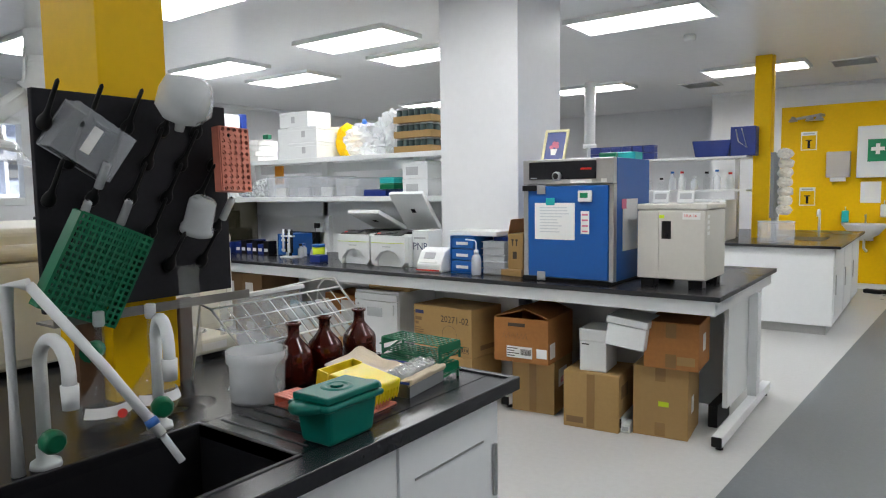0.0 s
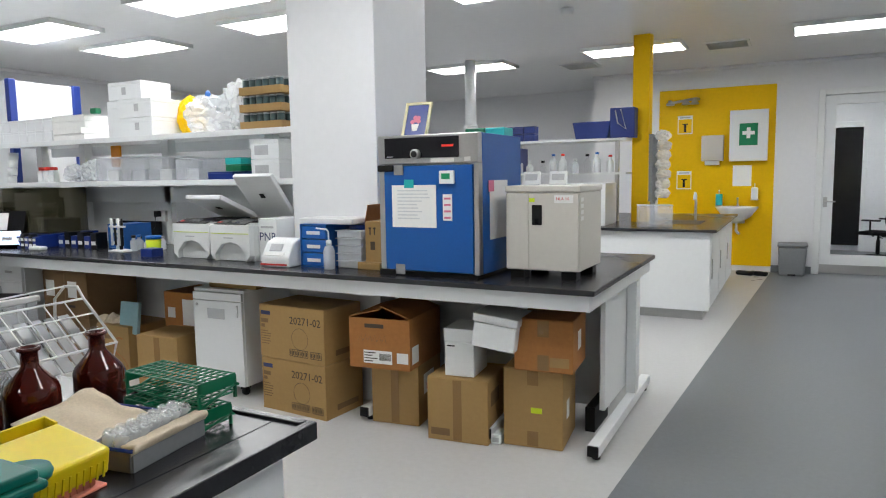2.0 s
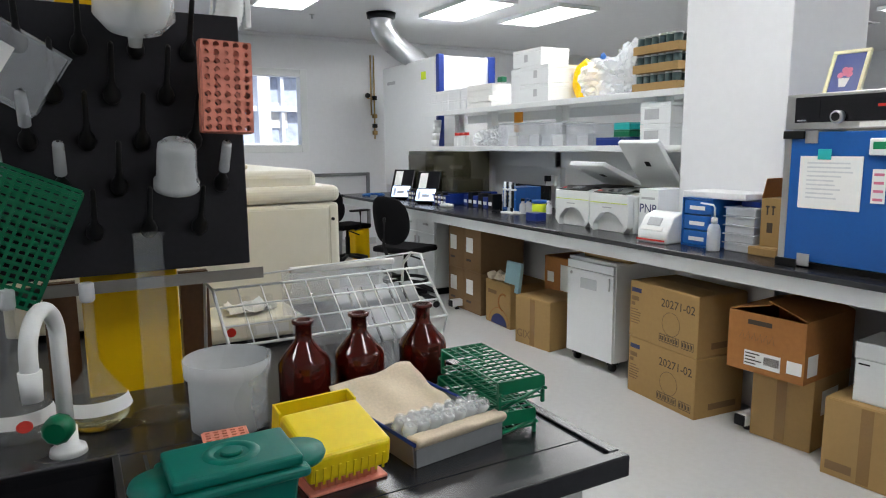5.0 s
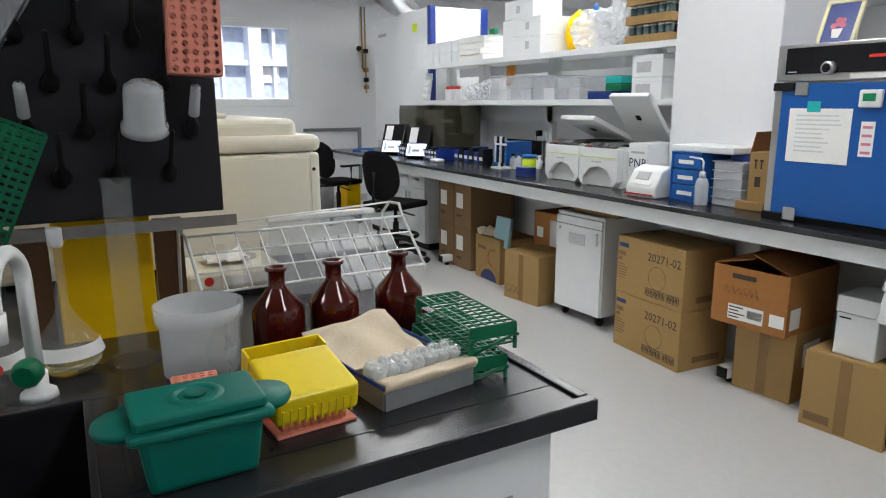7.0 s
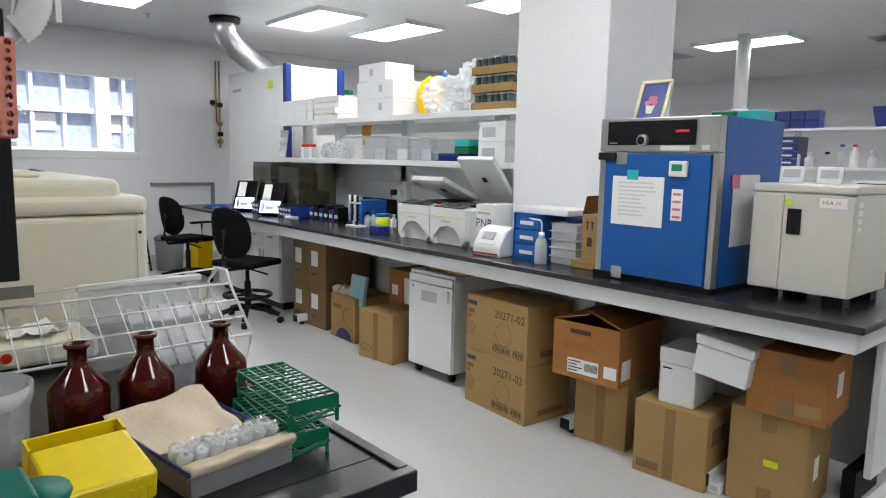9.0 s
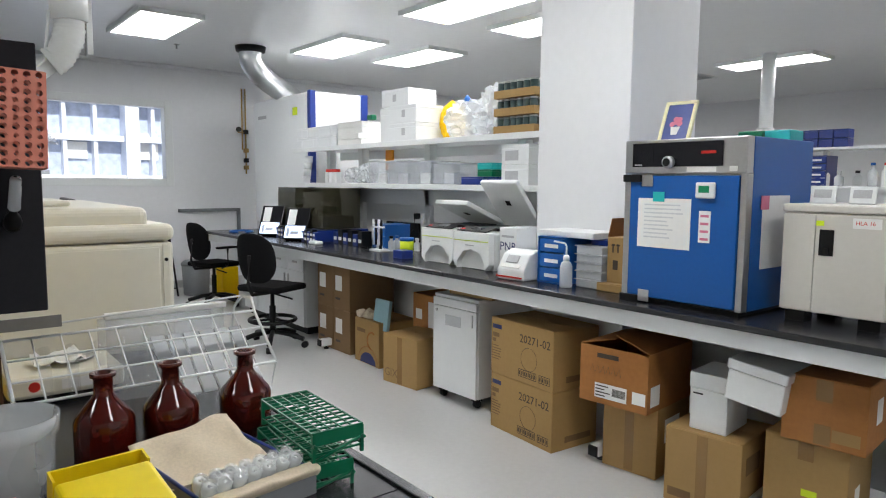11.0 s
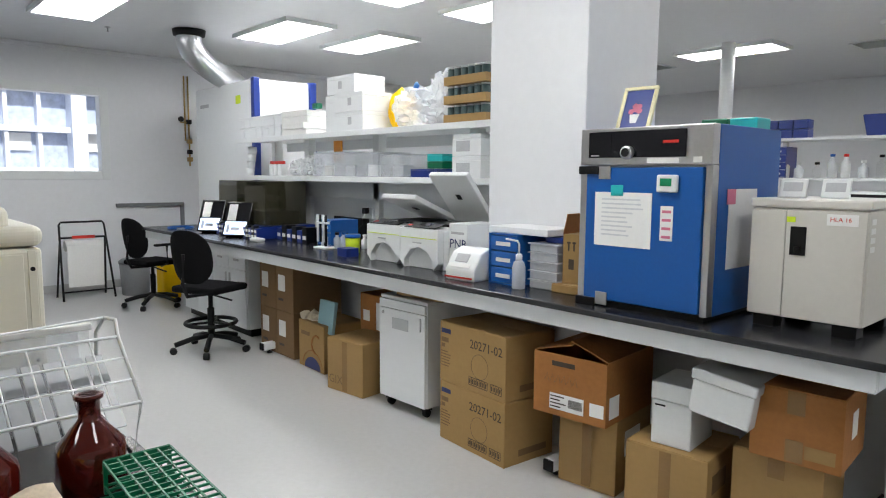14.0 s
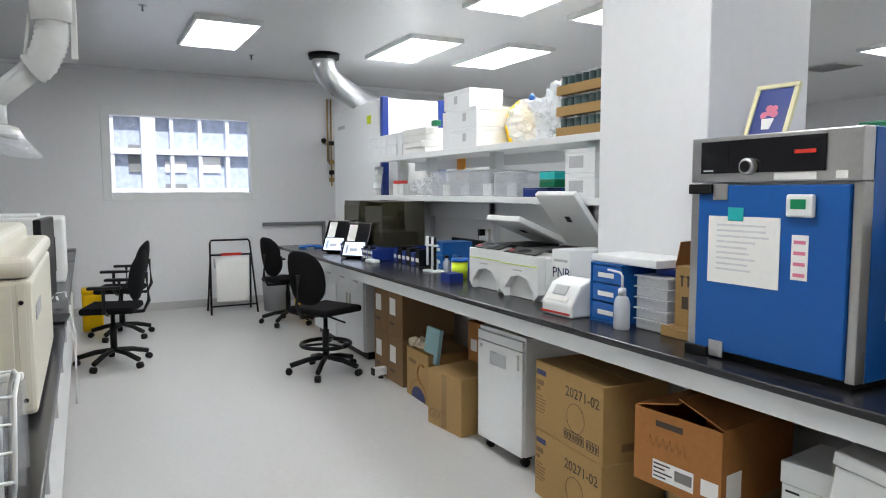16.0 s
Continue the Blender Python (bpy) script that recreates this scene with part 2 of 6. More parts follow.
# window wall, with an opening
WY0, WY1, WZ0, WZ1 = 1.88, 3.63, 1.43, 2.46
bm = bmesh.new()
bxm(bm, XW - 0.2, XW, YS, WY0, -0.1, CZ)
bxm(bm, XW - 0.2, XW, WY1, YN2, -0.1, CZ)
bxm(bm, XW - 0.2, XW, WY0, WY1, -0.1, WZ0)
bxm(bm, XW - 0.2, XW, WY0, WY1, WZ1, CZ)
shell("wall_west", bm, WALL, "white painted wall with a wide window", "wall")
w = thing("window_1", "wide fixed window with a white frame", "window", kind="structure")
bm = bmesh.new()
for a in ((WY0 - 0.05, WY0 + 0.05, WZ0 - 0.05, WZ1 + 0.05), (WY1 - 0.05, WY1 + 0.05, WZ0 - 0.05, WZ1 + 0.05)):
    bxm(bm, XW - 0.16, XW + 0.018, *a, 0.004)
for z in (WZ0, WZ1):
    bxm(bm, XW - 0.16, XW + 0.016, WY0 + 0.05, WY1 - 0.05, z - 0.05, z + 0.05, 0.004)
part("window_frame", bm, WPLAST, w)
p = part("pane", box(XW - 0.11, XW - 0.104, WY0 + 0.03, WY1 - 0.03, WZ0 + 0.03, WZ1 - 0.03), PANE, w)
p.visible_shadow = False

# north wall: a nearer part with the door, a deeper part
DX0, DX1, DZ = 0.33, 1.43, 2.50
bm = bmesh.new()
bxm(bm, -2.85, DX0, YN, YN + 0.2, -0.1, CZ)
bxm(bm, DX1, XE, YN, YN + 0.2, -0.1, CZ)
bxm(bm, DX0, DX1, YN, YN + 0.2, DZ, CZ)
bxm(bm, -2.85, -2.65, YN + 0.2, YN2, -0.1, CZ)
bxm(bm, XW, -2.65, YN2, YN2 + 0.2, -0.1, CZ)
shell("wall_north", bm, WALL, "white painted wall with a glazed door", "wall")
bm = bmesh.new()
bxm(bm, XE, XE + 0.2, YS, YN + 0.2, -0.1, CZ)
shell("wall_east", bm, WALL, "white painted side wall of the aisle", "wall")
shell("wall_south", box(XW - 0.2, XE + 0.2, YS - 0.2, YS, -0.1, CZ), WALL, "plain white painted wall", "wall")
# the lobby behind the glazed door
bm = bmesh.new()
bxm(bm, -0.6, -0.45, YN + 0.2, 14.6, -0.1, CZ)
bxm(bm, XE, XE + 0.2, YN + 0.2, 14.6, -0.1, CZ)
bxm(bm, -0.6, 0.45, 14.4, 14.6, -0.1, CZ)
bxm(bm, 1.15, XE, 14.4, 14.6, -0.1, CZ)
bxm(bm, 0.45, 1.15, 14.4, 14.6, 2.3, CZ)
bxm(bm, 0.45, 1.15, 14.52, 14.6, -0.1, 2.3)
shell("wall_lobby", bm, WALL, "white painted walls of the room behind the door", "wall")
d2 = thing("door_2", "dark glazed door in a white frame", "door", kind="structure")
part("glass", box(0.52, 1.08, 14.44, 14.46, 0.1, 2.2), GLOSSB, d2)
bm = bmesh.new()
for a in ((0.45, 0.52, 0, 2.3), (1.08, 1.15, 0, 2.3)):
    bxm(bm, a[0], a[1], 14.38, 14.5, a[2], a[3], 0.004)
bxm(bm, 0.52, 1.08, 14.38, 14.5, 2.2, 2.3, 0.004)
part("door_frame", bm, WPLAST, d2)
# skirting
bm = bmesh.new()
bxm(bm, XW, XW + 0.008, YS, YN2, 0, 0.1)
shell("baseboard", bm, VINYL, "pale vinyl skirting turned up the wall", "baseboard")
bm = bmesh.new()
bxm(bm, -0.24, DX0 - 0.06, YN - 0.008, YN, 0, 0.1)
bxm(bm, DX1 + 0.06, XE, YN - 0.008, YN, 0, 0.1)
shell("baseboard.001", bm, GREYV, "grey vinyl skirting along the wall", "baseboard")
# cornices
bm = bmesh.new()
bxm(bm, XW, XW + 0.03, YS, YN2, CZ - 0.05, CZ, 0.01)
shell("trim", bm, WALL, "narrow white cove under the ceiling", "trim")
bm = bmesh.new()
bxm(bm, -2.85, XE, YN - 0.03, YN, CZ - 0.05, CZ, 0.01)
shell("trim.001", bm, WALL, "narrow white cove under the ceiling", "trim")

# the glazed door
d = thing("door_1", "white door with a tall glass pane, closed", "door", kind="structure")
bm = bmesh.new()
bxm(bm, DX0 - 0.05, DX0 + 0.03, YN - 0.02, YN + 0.15, 0, DZ + 0.05, 0.004)
bxm(bm, DX1 - 0.03, DX1 + 0.05, YN - 0.02, YN + 0.15, 0, DZ + 0.05, 0.004)
bxm(bm, DX0 + 0.03, DX1 - 0.03, YN - 0.02, YN + 0.15, DZ - 0.03, DZ + 0.05, 0.004)
part("door_frame", bm, WPLAST, d)
bm = bmesh.new()
bxm(bm, DX0 + 0.035, 0.50, YN + 0.02, YN + 0.065, 0.02, DZ - 0.035, 0.003)
bxm(bm, 1.27, DX1 - 0.035, YN + 0.02, YN + 0.065, 0.02, DZ - 0.035, 0.003)
bxm(bm, 0.50, 1.27, YN + 0.02, YN + 0.065, 2.34, DZ - 0.035, 0.003)
bxm(bm, 0.50, 1.27, YN + 0.02, YN + 0.065, 0.12, 0.28, 0.003)
leaf = part("leaf", bm, WHITE, d)
p = part("glass", box(0.50, 1.27, YN + 0.038, YN + 0.046, 0.28, 2.34), PANE, d)
p.visible_shadow = False
part("kick_plate", box(DX0 + 0.036, DX1 - 0.036, YN + 0.014, YN + 0.02, 0.02, 0.14), STEEL, d, "grey steel kick plate")
bm = bmesh.new()
tube(bm, [(0.41, YN + 0.02, 1.02), (0.41, YN - 0.045, 1.02), (0.43, YN - 0.055, 1.02), (0.53, YN - 0.055, 1.02)], 0.010)
bxm(bm, 0.385, 0.435, YN + 0.008, YN + 0.02, 0.94, 1.08, 0.006)
part("door_handle", bm, STEEL, d, "steel lever handle")
bm = box(1.16, 1.36, YN - 0.035, YN + 0.02, 2.40, 2.46, 0.006)
tube(bm, [(1.26, YN - 0.02, 2.47), (1.1, YN - 0.1, 2.52), (1.35, YN - 0.02, 2.53)], 0.008)
part("door_closer", bm, STEEL, d, "grey door closer")


# ---- column in the bench, yellow pole, post ----
bm = moved(box(0, 0.70, 0, 0.605, 0, CZ, 0.006), pose(-2.985, 3.947, 0, 0, 0, -2.5))
shell("column_1", bm, WALL, "square white painted column rising through the bench", "column")
bm = box(-2.05, -1.735, 0.695, 0.895, 0, CZ, 0.004)
shell("column_2", bm, YELLOW, "yellow painted column behind the peg board", "column")
bm = box(-1.62, -1.44, 8.15, 8.35, 0, CZ, 0.01)
bxm(bm, -1.435, -1.43, 8.2, 8.3, 0.9, CZ)
shell("column_3", bm, YELLOW, "slim yellow painted post through the far bench", "column")


# ---- ceiling lamps ----
def ceiling_lamp():
    t = thing("ceiling_lamp", "bright recessed square-edged ceiling light panel", "ceiling light", group="ceiling light panels")
    bm = bmesh.new()
    L, W = 0.59, 0.29
    for a in ((-L, L, -W, -W + 0.03), (-L, L, W - 0.03, W), (-L, -L + 0.03, -W + 0.03, W - 0.03), (L - 0.03, L, -W + 0.03, W - 0.03)):
        bxm(bm, *a, -0.045, 0, 0.004)
    part("frame", bm, WPLAST, t)
    part("diffuser", box(-L + 0.03, L - 0.03, -W + 0.03, W - 0.03, -0.036, -0.024), LAMPM, t, "glowing white diffuser")
    return t


LAMPS = [(-6.95, 2.79), (-6.75, 4.69), (-6.65, 5.72), (-4.48, 4.62), (-4.40, 5.60), (0.53, 8.71), (-1.77, 8.91), (-2.03, 5.57), (-4.03, 9.1), (-4.55, 2.8), (-6.7, 8.9), (-2.1, 2.75), (0.35, 2.0), (-4.5, -0.6), (-1.5, -1.6), (0.5, 5.6)]
first = ceiling_lamp()
first.matrix_basis = pose(*LAMPS[0], CZ)
for x, y in LAMPS[1:]:
    copy_thing(first, pose(x, y, CZ))
lob = copy_thing(first, pose(0.5, 12.9, CZ))


# ---- main bench ----
BX0, BX1, BY0, BY1 = -7.60, -0.80, 3.45, 5.02
b = thing("lab_bench", "long laboratory bench with a dark worktop and white apron", "bench")
bm = bmesh.new()
bxm(bm, BX0, BX1, BY0, 3.93, 0.872, 0.9, 0.005)
bxm(bm, BX0, -2.97, 3.93, BY1, 0.872, 0.9, 0.005)
bxm(bm, -2.27, BX1, 3.93, BY1, 0.872, 0.9, 0.005)
bxm(bm, -2.97, -2.27, 4.54, BY1, 0.872, 0.9, 0.005)
part("worktop", bm, TOPM, b, "dark grey worktop")
part("apron", box(BX0, BX1 - 0.03, BY0 + 0.03, BY0 + 0.055, 0.79, 0.871, 0.003), WHITE, b)
part("apron", box(BX1 - 0.055, BX1 - 0.03, BY0 + 0.056, BY1 - 0.03, 0.79, 0.871, 0.003), WHITE, b)
part("back_panel", box(BX0, -3.3, 4.28, 4.31, 0.05, 0.871), WHITE, b)
part("back_panel", box(-3.3, -2.99, 4.16, 4.19, 0.05, 0.871), WHITE, b)
part("back_panel", box(-2.33, -0.93, 4.30, 4.33, 0.05, 0.871), WHITE, b)
part("end_panel", box(-0.905, -0.875, 3.98, 4.92, 0.14, 0.871, 0.003), WHITE, b)
part("leg", box(-2.225, -2.195, 4.0, 4.295, 0.06, 0.871, 0.003), WHITE, b)
part("leg", box(-0.873, -0.815, 4.5, 4.6, 0.092, 0.789, 0.003), WHITE, b)
for x in (-0.838, -1.42, -2.21, -5.2):
    f = part("foot", box(x - 0.03, x + 0.03, 3.6, 4.95, 0.03, 0.09, 0.006), WHITE, b)
    part("end_cap", box(x - 0.028, x + 0.028, 3.585, 3.6, 0.032, 0.088, 0.004), BLACK, f)
    for y in (3.66, 4.88):
        part("levelling_foot", moved(lathe([(0.022, 0), (0.022, 0.012), (0.008, 0.014), (0.008, 0.03)], 12), Matrix.Translation((x, y, 0))), BLACK, f)
part("plinth", box(-0.99, -0.935, 4.0, 4.3, 0, 0.14), BLACK, b, "dark recess panel")

# shelves over the bench
s = thing("bench_shelf", "two-tier white reagent shelf over the bench, full", "shelf")
SX0, SX1 = -6.82, -2.99
for z in (1.435, 1.80):
    part("shelf_board", box(SX0, SX1, 4.17, 4.75, z - 0.012, z + 0.012, 0.002), WPLAST, s)
    part("lip", box(SX0, SX1, 4.155, 4.169, z - 0.03, z + 0.014, 0.002), WPLAST, s)
for x in (-6.5, -5.85, -4.75, -3.6):
    part("upright", box(x - 0.04, x + 0.04, 4.42, 4.50, 0.9, 1.80, 0.002), WPLAST, s)
part("rail", box(SX0, SX1, 4.42, 4.46, 1.26, 1.40, 0.002), WPLAST, s, "white service trunking")
part("backboard", box(SX0, SX1, 4.47, 4.49, 0.9, 1.26), WPLAST, s)


# ---- far bench with shelves ----
f = thing("far_bench", "white island bench with a dark worktop and a sink", "bench")
part("worktop", box(-6.0, -0.62, 7.2, 9.92, 0.872, 0.9, 0.005), TOPM, f)
bm = bmesh.new()
bxm(bm, -1.9, -0.68, 7.26, 7.30, 0.1, 0.871, 0.003)
part("front_panel", bm, WHITE, f)
part("body", box(-1.89, -0.70, 7.31, 9.86, 0.1, 0.87), WHITE, f)
for y in (7.35, 8.2, 9.05):
    dd = part("door", box(-0.698, -0.676, y, y + 0.8, 0.12, 0.85, 0.003), WHITE, f)
    part("handle", box(-0.674, -0.664, y + 0.04, y + 0.055, 0.4, 0.6, 0.002), STEEL, dd)
part("plinth", box(-1.88, -0.74, 7.33, 9.8, 0, 0.1), VINYL, f)
part("apron", box(-6.0, -1.9, 7.24, 7.27, 0.8, 0.871), WHITE, f)
part("leg", box(-6.0, -5.9, 7.3, 9.8, 0, 0.87), WHITE, f)
part("sink", box(-1.25, -0.85, 7.9, 8.5, 0.885, 0.9015, 0.004), SINKM, f)
s2 = thing("far_shelf", "white two-tier shelf over the far bench, crowded", "shelf")
for z in (1.45, 1.83):
    part("shelf_board", box(-5.6, -1.64, 7.95, 8.45, z - 0.012, z + 0.012, 0.002), WPLAST, s2)
for x in (-5.4, -4.2, -3.0, -1.8):
    part("upright", box(x - 0.02, x + 0.02, 8.2, 8.26, 0.9, 1.83), STEEL, s2)
bm = lathe([(0.075, 2.1), (0.075, CZ)], 20)
t = thing("service_post", "white service post from the ceiling to the far shelf", "post", pose(-3.87, 8.7, 0))
part("sleeve", bm, WPLAST, t)
part("pipe", lathe([(0.04, 0.9), (0.04, 2.1)], 14), FROST, t, "translucent drop pipe")
part("collar", lathe([(0.095, 2.06), (0.095, 2.12)], 20), WPLAST, t)


# ---- incubator and beige oven on the bench ----
def incubator(m):
    t = thing("incubator", "blue enamel laboratory incubator with a steel control panel", "incubator", m)
    W, D, H = 0.605, 0.62, 0.77
    part("body", box(0, W, 0.06, D, 0.02, H, 0.004), BLUEE, t)
    part("panel", box(0, W, 0.0, 0.058, 0.615, H, 0.004), STEEL, t, "brushed steel control panel")
    disp = part("display", box(0.045, 0.50, -0.006, -0.0005, 0.645, 0.755, 0.003), GLOSSB, t, "black glass display")
    k = part("knob", moved(lathe([(0.028, 0), (0.028, 0.02), (0.022, 0.025)], 24), pose(0.245, -0.006, 0.665, 90)), STEEL, t)
    part("knob_face", moved(lathe([(0.018, 0.0255), (0.018, 0.028)], 20), pose(0.245, -0.006, 0.665, 90)), BLACK, k)
    part("display_window", box(0.055, 0.16, -0.0072, -0.0065, 0.665, 0.742), GLOSSB, disp)
    part("display_print", box(0.06, 0.10, -0.0075, -0.0066, 0.652, 0.657), GREYINK, disp)
    bm = bmesh.new()
    bxm(bm, 0.40, 0.47, -0.0075, -0.0068, 0.70, 0.712)
    part("badge", bm, REDP, disp)
    part("frame_edge", box(0, W, 0.058, 0.0595, 0.02, 0.62), STEEL, t)
    part("side_trim", box(W - 0.03, W, 0.012, 0.058, 0.022, 0.612, 0.003), STEEL, t)
    dr = part("door", box(0.035, W - 0.032, 0.0, 0.056, 0.03, 0.605, 0.004), BLUEE, t)
    part("door_edge", box(0.0, 0.034, 0.004, 0.056, 0.03, 0.585, 0.003), STEEL, t)
    for z0, z1 in ((0.575, 0.61), (0.0, 0.035)):
        part("hinge", box(0.0, 0.10, -0.014, -0.001, z0, z1, 0.004), BLACK, t)
        part("hinge_plate", box(0.101, 0.16, -0.006, -0.001, z0 - (0.02 if z0 > 0.3 else -0.008), z1 + (0 if z0 > 0.3 else 0.03), 0.003), STEEL, t)
    n = part("notice", box(0.085, 0.36, -0.003, -0.0008, 0.27, 0.50), PAPER, dr, "white paper notice in a clear sleeve")
    bm = bars(bmesh.new(), 0.12, 0.33, 0.31, 0.48, -0.0032, 9, 4)
    part("print", bm, FAINT, n)
    part("clip", box(0.165, 0.225, -0.006, -0.0035, 0.485, 0.53, 0.002), TURQ, dr)
    tm = part("timer", box(0.385, 0.475, -0.018, -0.0008, 0.505, 0.575, 0.006), WPLAST, dr)
    part("timer_screen", box(0.402, 0.452, -0.0195, -0.0185, 0.53, 0.56), GREENS, tm)
    st = part("sticker", box(0.40, 0.455, -0.002, -0.0008, 0.31, 0.45), PAPER, dr, "red and white stickers")
    bm = bmesh.new()
    for i in range(4):
        bxm(bm, 0.408, 0.447, -0.003, -0.0022, 0.32 + 0.034 * i, 0.331 + 0.034 * i)
    part("sticker_print", bm, PINK, st)
    bm = box(0.33, 0.47, -0.002, -0.0006, 0.621, 0.642)
    part("label", bm, PAPER, t)
    part("label", box(0.53, 0.565, -0.002, -0.0006, 0.623, 0.645), PAPER, t)
    n2 = part("side_notice", box(W + 0.0008, W + 0.003, 0.15, 0.40, 0.20, 0.52), PAPER, t, "paper sheet taped to the side")
    part("side_clip", box(W + 0.003, W + 0.006, 0.13, 0.20, 0.46, 0.52), PINK, t)
    part("base", box(0.02, W - 0.02, 0.03, D - 0.03, 0, 0.02), BLACK, t)
    return t


incubator(pose(-2.045, 3.56, 0.9))


def beige_oven(m):
    t = thing("dry_bath", "beige enamel bench cooler with a narrow door", "cooler", m)
    W, D, H = 0.40, 0.44, 0.455
    part("body", box(0, W, 0.012, D, 0.045, H, 0.008), BEIGE, t)
    part("lid", box(-0.006, W + 0.006, 0.005, D + 0.004, H + 0.0005, H + 0.035, 0.008), BEIGE, t)
    part("front_panel", box(0.004, 0.13, 0.0, 0.011, 0.05, H - 0.006, 0.003), BEIGE, t)
    dr = part("door", box(0.133, W - 0.004, -0.004, 0.011, 0.05, H - 0.006, 0.003), BEIGE, t)
    hd = part("handle_recess", box(0.15, 0.205, -0.0075, -0.0045, 0.285, 0.39, 0.003), BLACK, dr)
    part("latch", box(0.165, 0.19, -0.012, -0.008, 0.29, 0.32, 0.003), GLOSSB, hd)
    part("sticker", box(0.135, 0.165, -0.006, -0.0045, 0.405, 0.425), LIMEG, dr)
    lab = part("label", box(0.27, 0.37, -0.006, -0.0045, 0.40, 0.44), PAPER, dr)
    words("HLA 16", 0.022, REDP, lab, pose(0.28, -0.0065, 0.414))
    bm = bmesh.new()
    for i in range(4):
        bxm(bm, W + 0.0006, W + 0.002, 0.03, 0.075, 0.31 + 0.032 * i, 0.33 + 0.032 * i)
    part("label_strip", bm, PAPER, t)
    for x in (0.05, W - 0.07):
        for y in (0.05, D - 0.07):
            part("foot", box(x - 0.03, x + 0.05, y - 0.03, y + 0.05, 0, 0.045, 0.004), BLACK, t)
    return t


beige_oven(pose(-1.345, 3.70, 0.9))


def flip_timer(m):
    t = thing("bench_timer", "small white desk timer with a grey screen", "timer", m, group="white bench timers")
    part("case", moved(box(0, 0.10, 0, 0.012, 0, 0.075, 0.005), pose(0, 0, 0, -15)), WPLAST, t)
    part("screen", moved(box(0.015, 0.085, -0.002, -0.0005, 0.025, 0.06, 0.002), pose(0, 0, 0, -15)), GREYINK, t)
    part("stand", box(0.01, 0.09, 0.015, 0.05, 0, 0.015, 0.003), WPLAST, t)
    return t


flip_timer(pose(-1.30, 3.83, 1.391))
flip_timer(pose(-1.16, 3.86, 1.391))


def framed_picture(m):
    t = thing("picture_frame", "flower picture in a pale frame, leaning on its stand", "picture frame", m)
    r = pose(0, 0, 0, -24)
    bm = bmesh.new()
    for a in ((0, 0.17, 0, 0.018), (0, 0.17, 0.222, 0.24), (0, 0.018, 0.018, 0.222), (0.152, 0.17, 0.018, 0.222)):
        bxm(bm, a[0], a[1], 0, 0.018, a[2], a[3], 0.003)
    part("frame", moved(bm, r), PALEY, t)
    part("print", moved(box(0.018, 0.152, 0.006, 0.012, 0.018, 0.222), r), NAVY, t, "dark blue picture of flowers in a vase")
    bm = bmesh.new()
    for i, (x, z) in enumerate(((0.06, 0.11), (0.08, 0.12), (0.1, 0.112), (0.075, 0.138), (0.095, 0.135))):
        bmesh.ops.create_circle(bm, cap_ends=True, segments=8, radius=0.015, matrix=pose(x, 0.0045, z, 90))
    part("flowers", moved(bm, r), PINK, t)
    part("vase", moved(prism([(0.065, 0.05), (0.095, 0.05), (0.105, 0.095), (0.055, 0.095)], 0.0042, 0.0052), r), PAPER, t)
    part("stand", box(0.07, 0.1, 0.03, 0.11, 0, 0.006), PALEY, t)
    return t


framed_picture(pose(-2.08, 3.86, 1.672, 0, 0, 6))
for i, (x, y, c) in enumerate(((-1.72, 4.0, GREENR), (-1.60, 4.02, TURQ))):
    solid("tube_rack", box(0, 0.12, 0, 0.14, 0, 0.05, 0.006), c, "stack of flat green plastic tube racks", "rack", pose(x, y, 1.672))


# ---- cartons under the bench ----
def carton(name, W, D, H, m, label, material=CARD, seam=True, prints=None, tape="v", sublabels=()):
    """A closed carton: body, top flaps with a seam, tape, printing and paper labels."""
    t = thing(name, label, "cardboard box", m, group="cartons under the bench")
    part("body", box(0, W, 0, D, 0, H - 0.004, 0.004), material, t)
    part("flap", box(0.002, W - 0.002, 0.002, D / 2 - 0.002, H - 0.0035, H, 0.001), material, t)
    part("flap", box(0.002, W - 0.002, D / 2 + 0.002, D - 0.002, H - 0.0035, H, 0.001), material, t)
    if tape == "v":
        part("tape", box(W / 2 - 0.025, W / 2 + 0.025, -0.0012, -0.0003, 0.01, H - 0.01), TAPE, t)
    if tape == "h":
        part("tape", box(0.1 * W, 0.9 * W, D / 2 - 0.025, D / 2 + 0.025, H + 0.0003, H + 0.001), TAPE, t)
    if tape == "s":
        part("tape", box(W / 2 - 0.03, W / 2 + 0.03, -0.0012, -0.0003, H - 0.09, H - 0.004), TAPE, t)
        part("tape", box(W / 2 - 0.03, W / 2 + 0.03, -0.0012, -0.0003, 0.01, 0.09), TAPE, t)
    for side, a, bb, c, d, mt in sublabels:
        if side == "f":
            part("label", box(a, bb, -0.002, -0.0013, c, d), mt, t)
        else:
            part("label", box(W + 0.0006, W + 0.0018, a, bb, c, d), mt, t)
    if prints:
        prints(t, W, D, H)
    return t


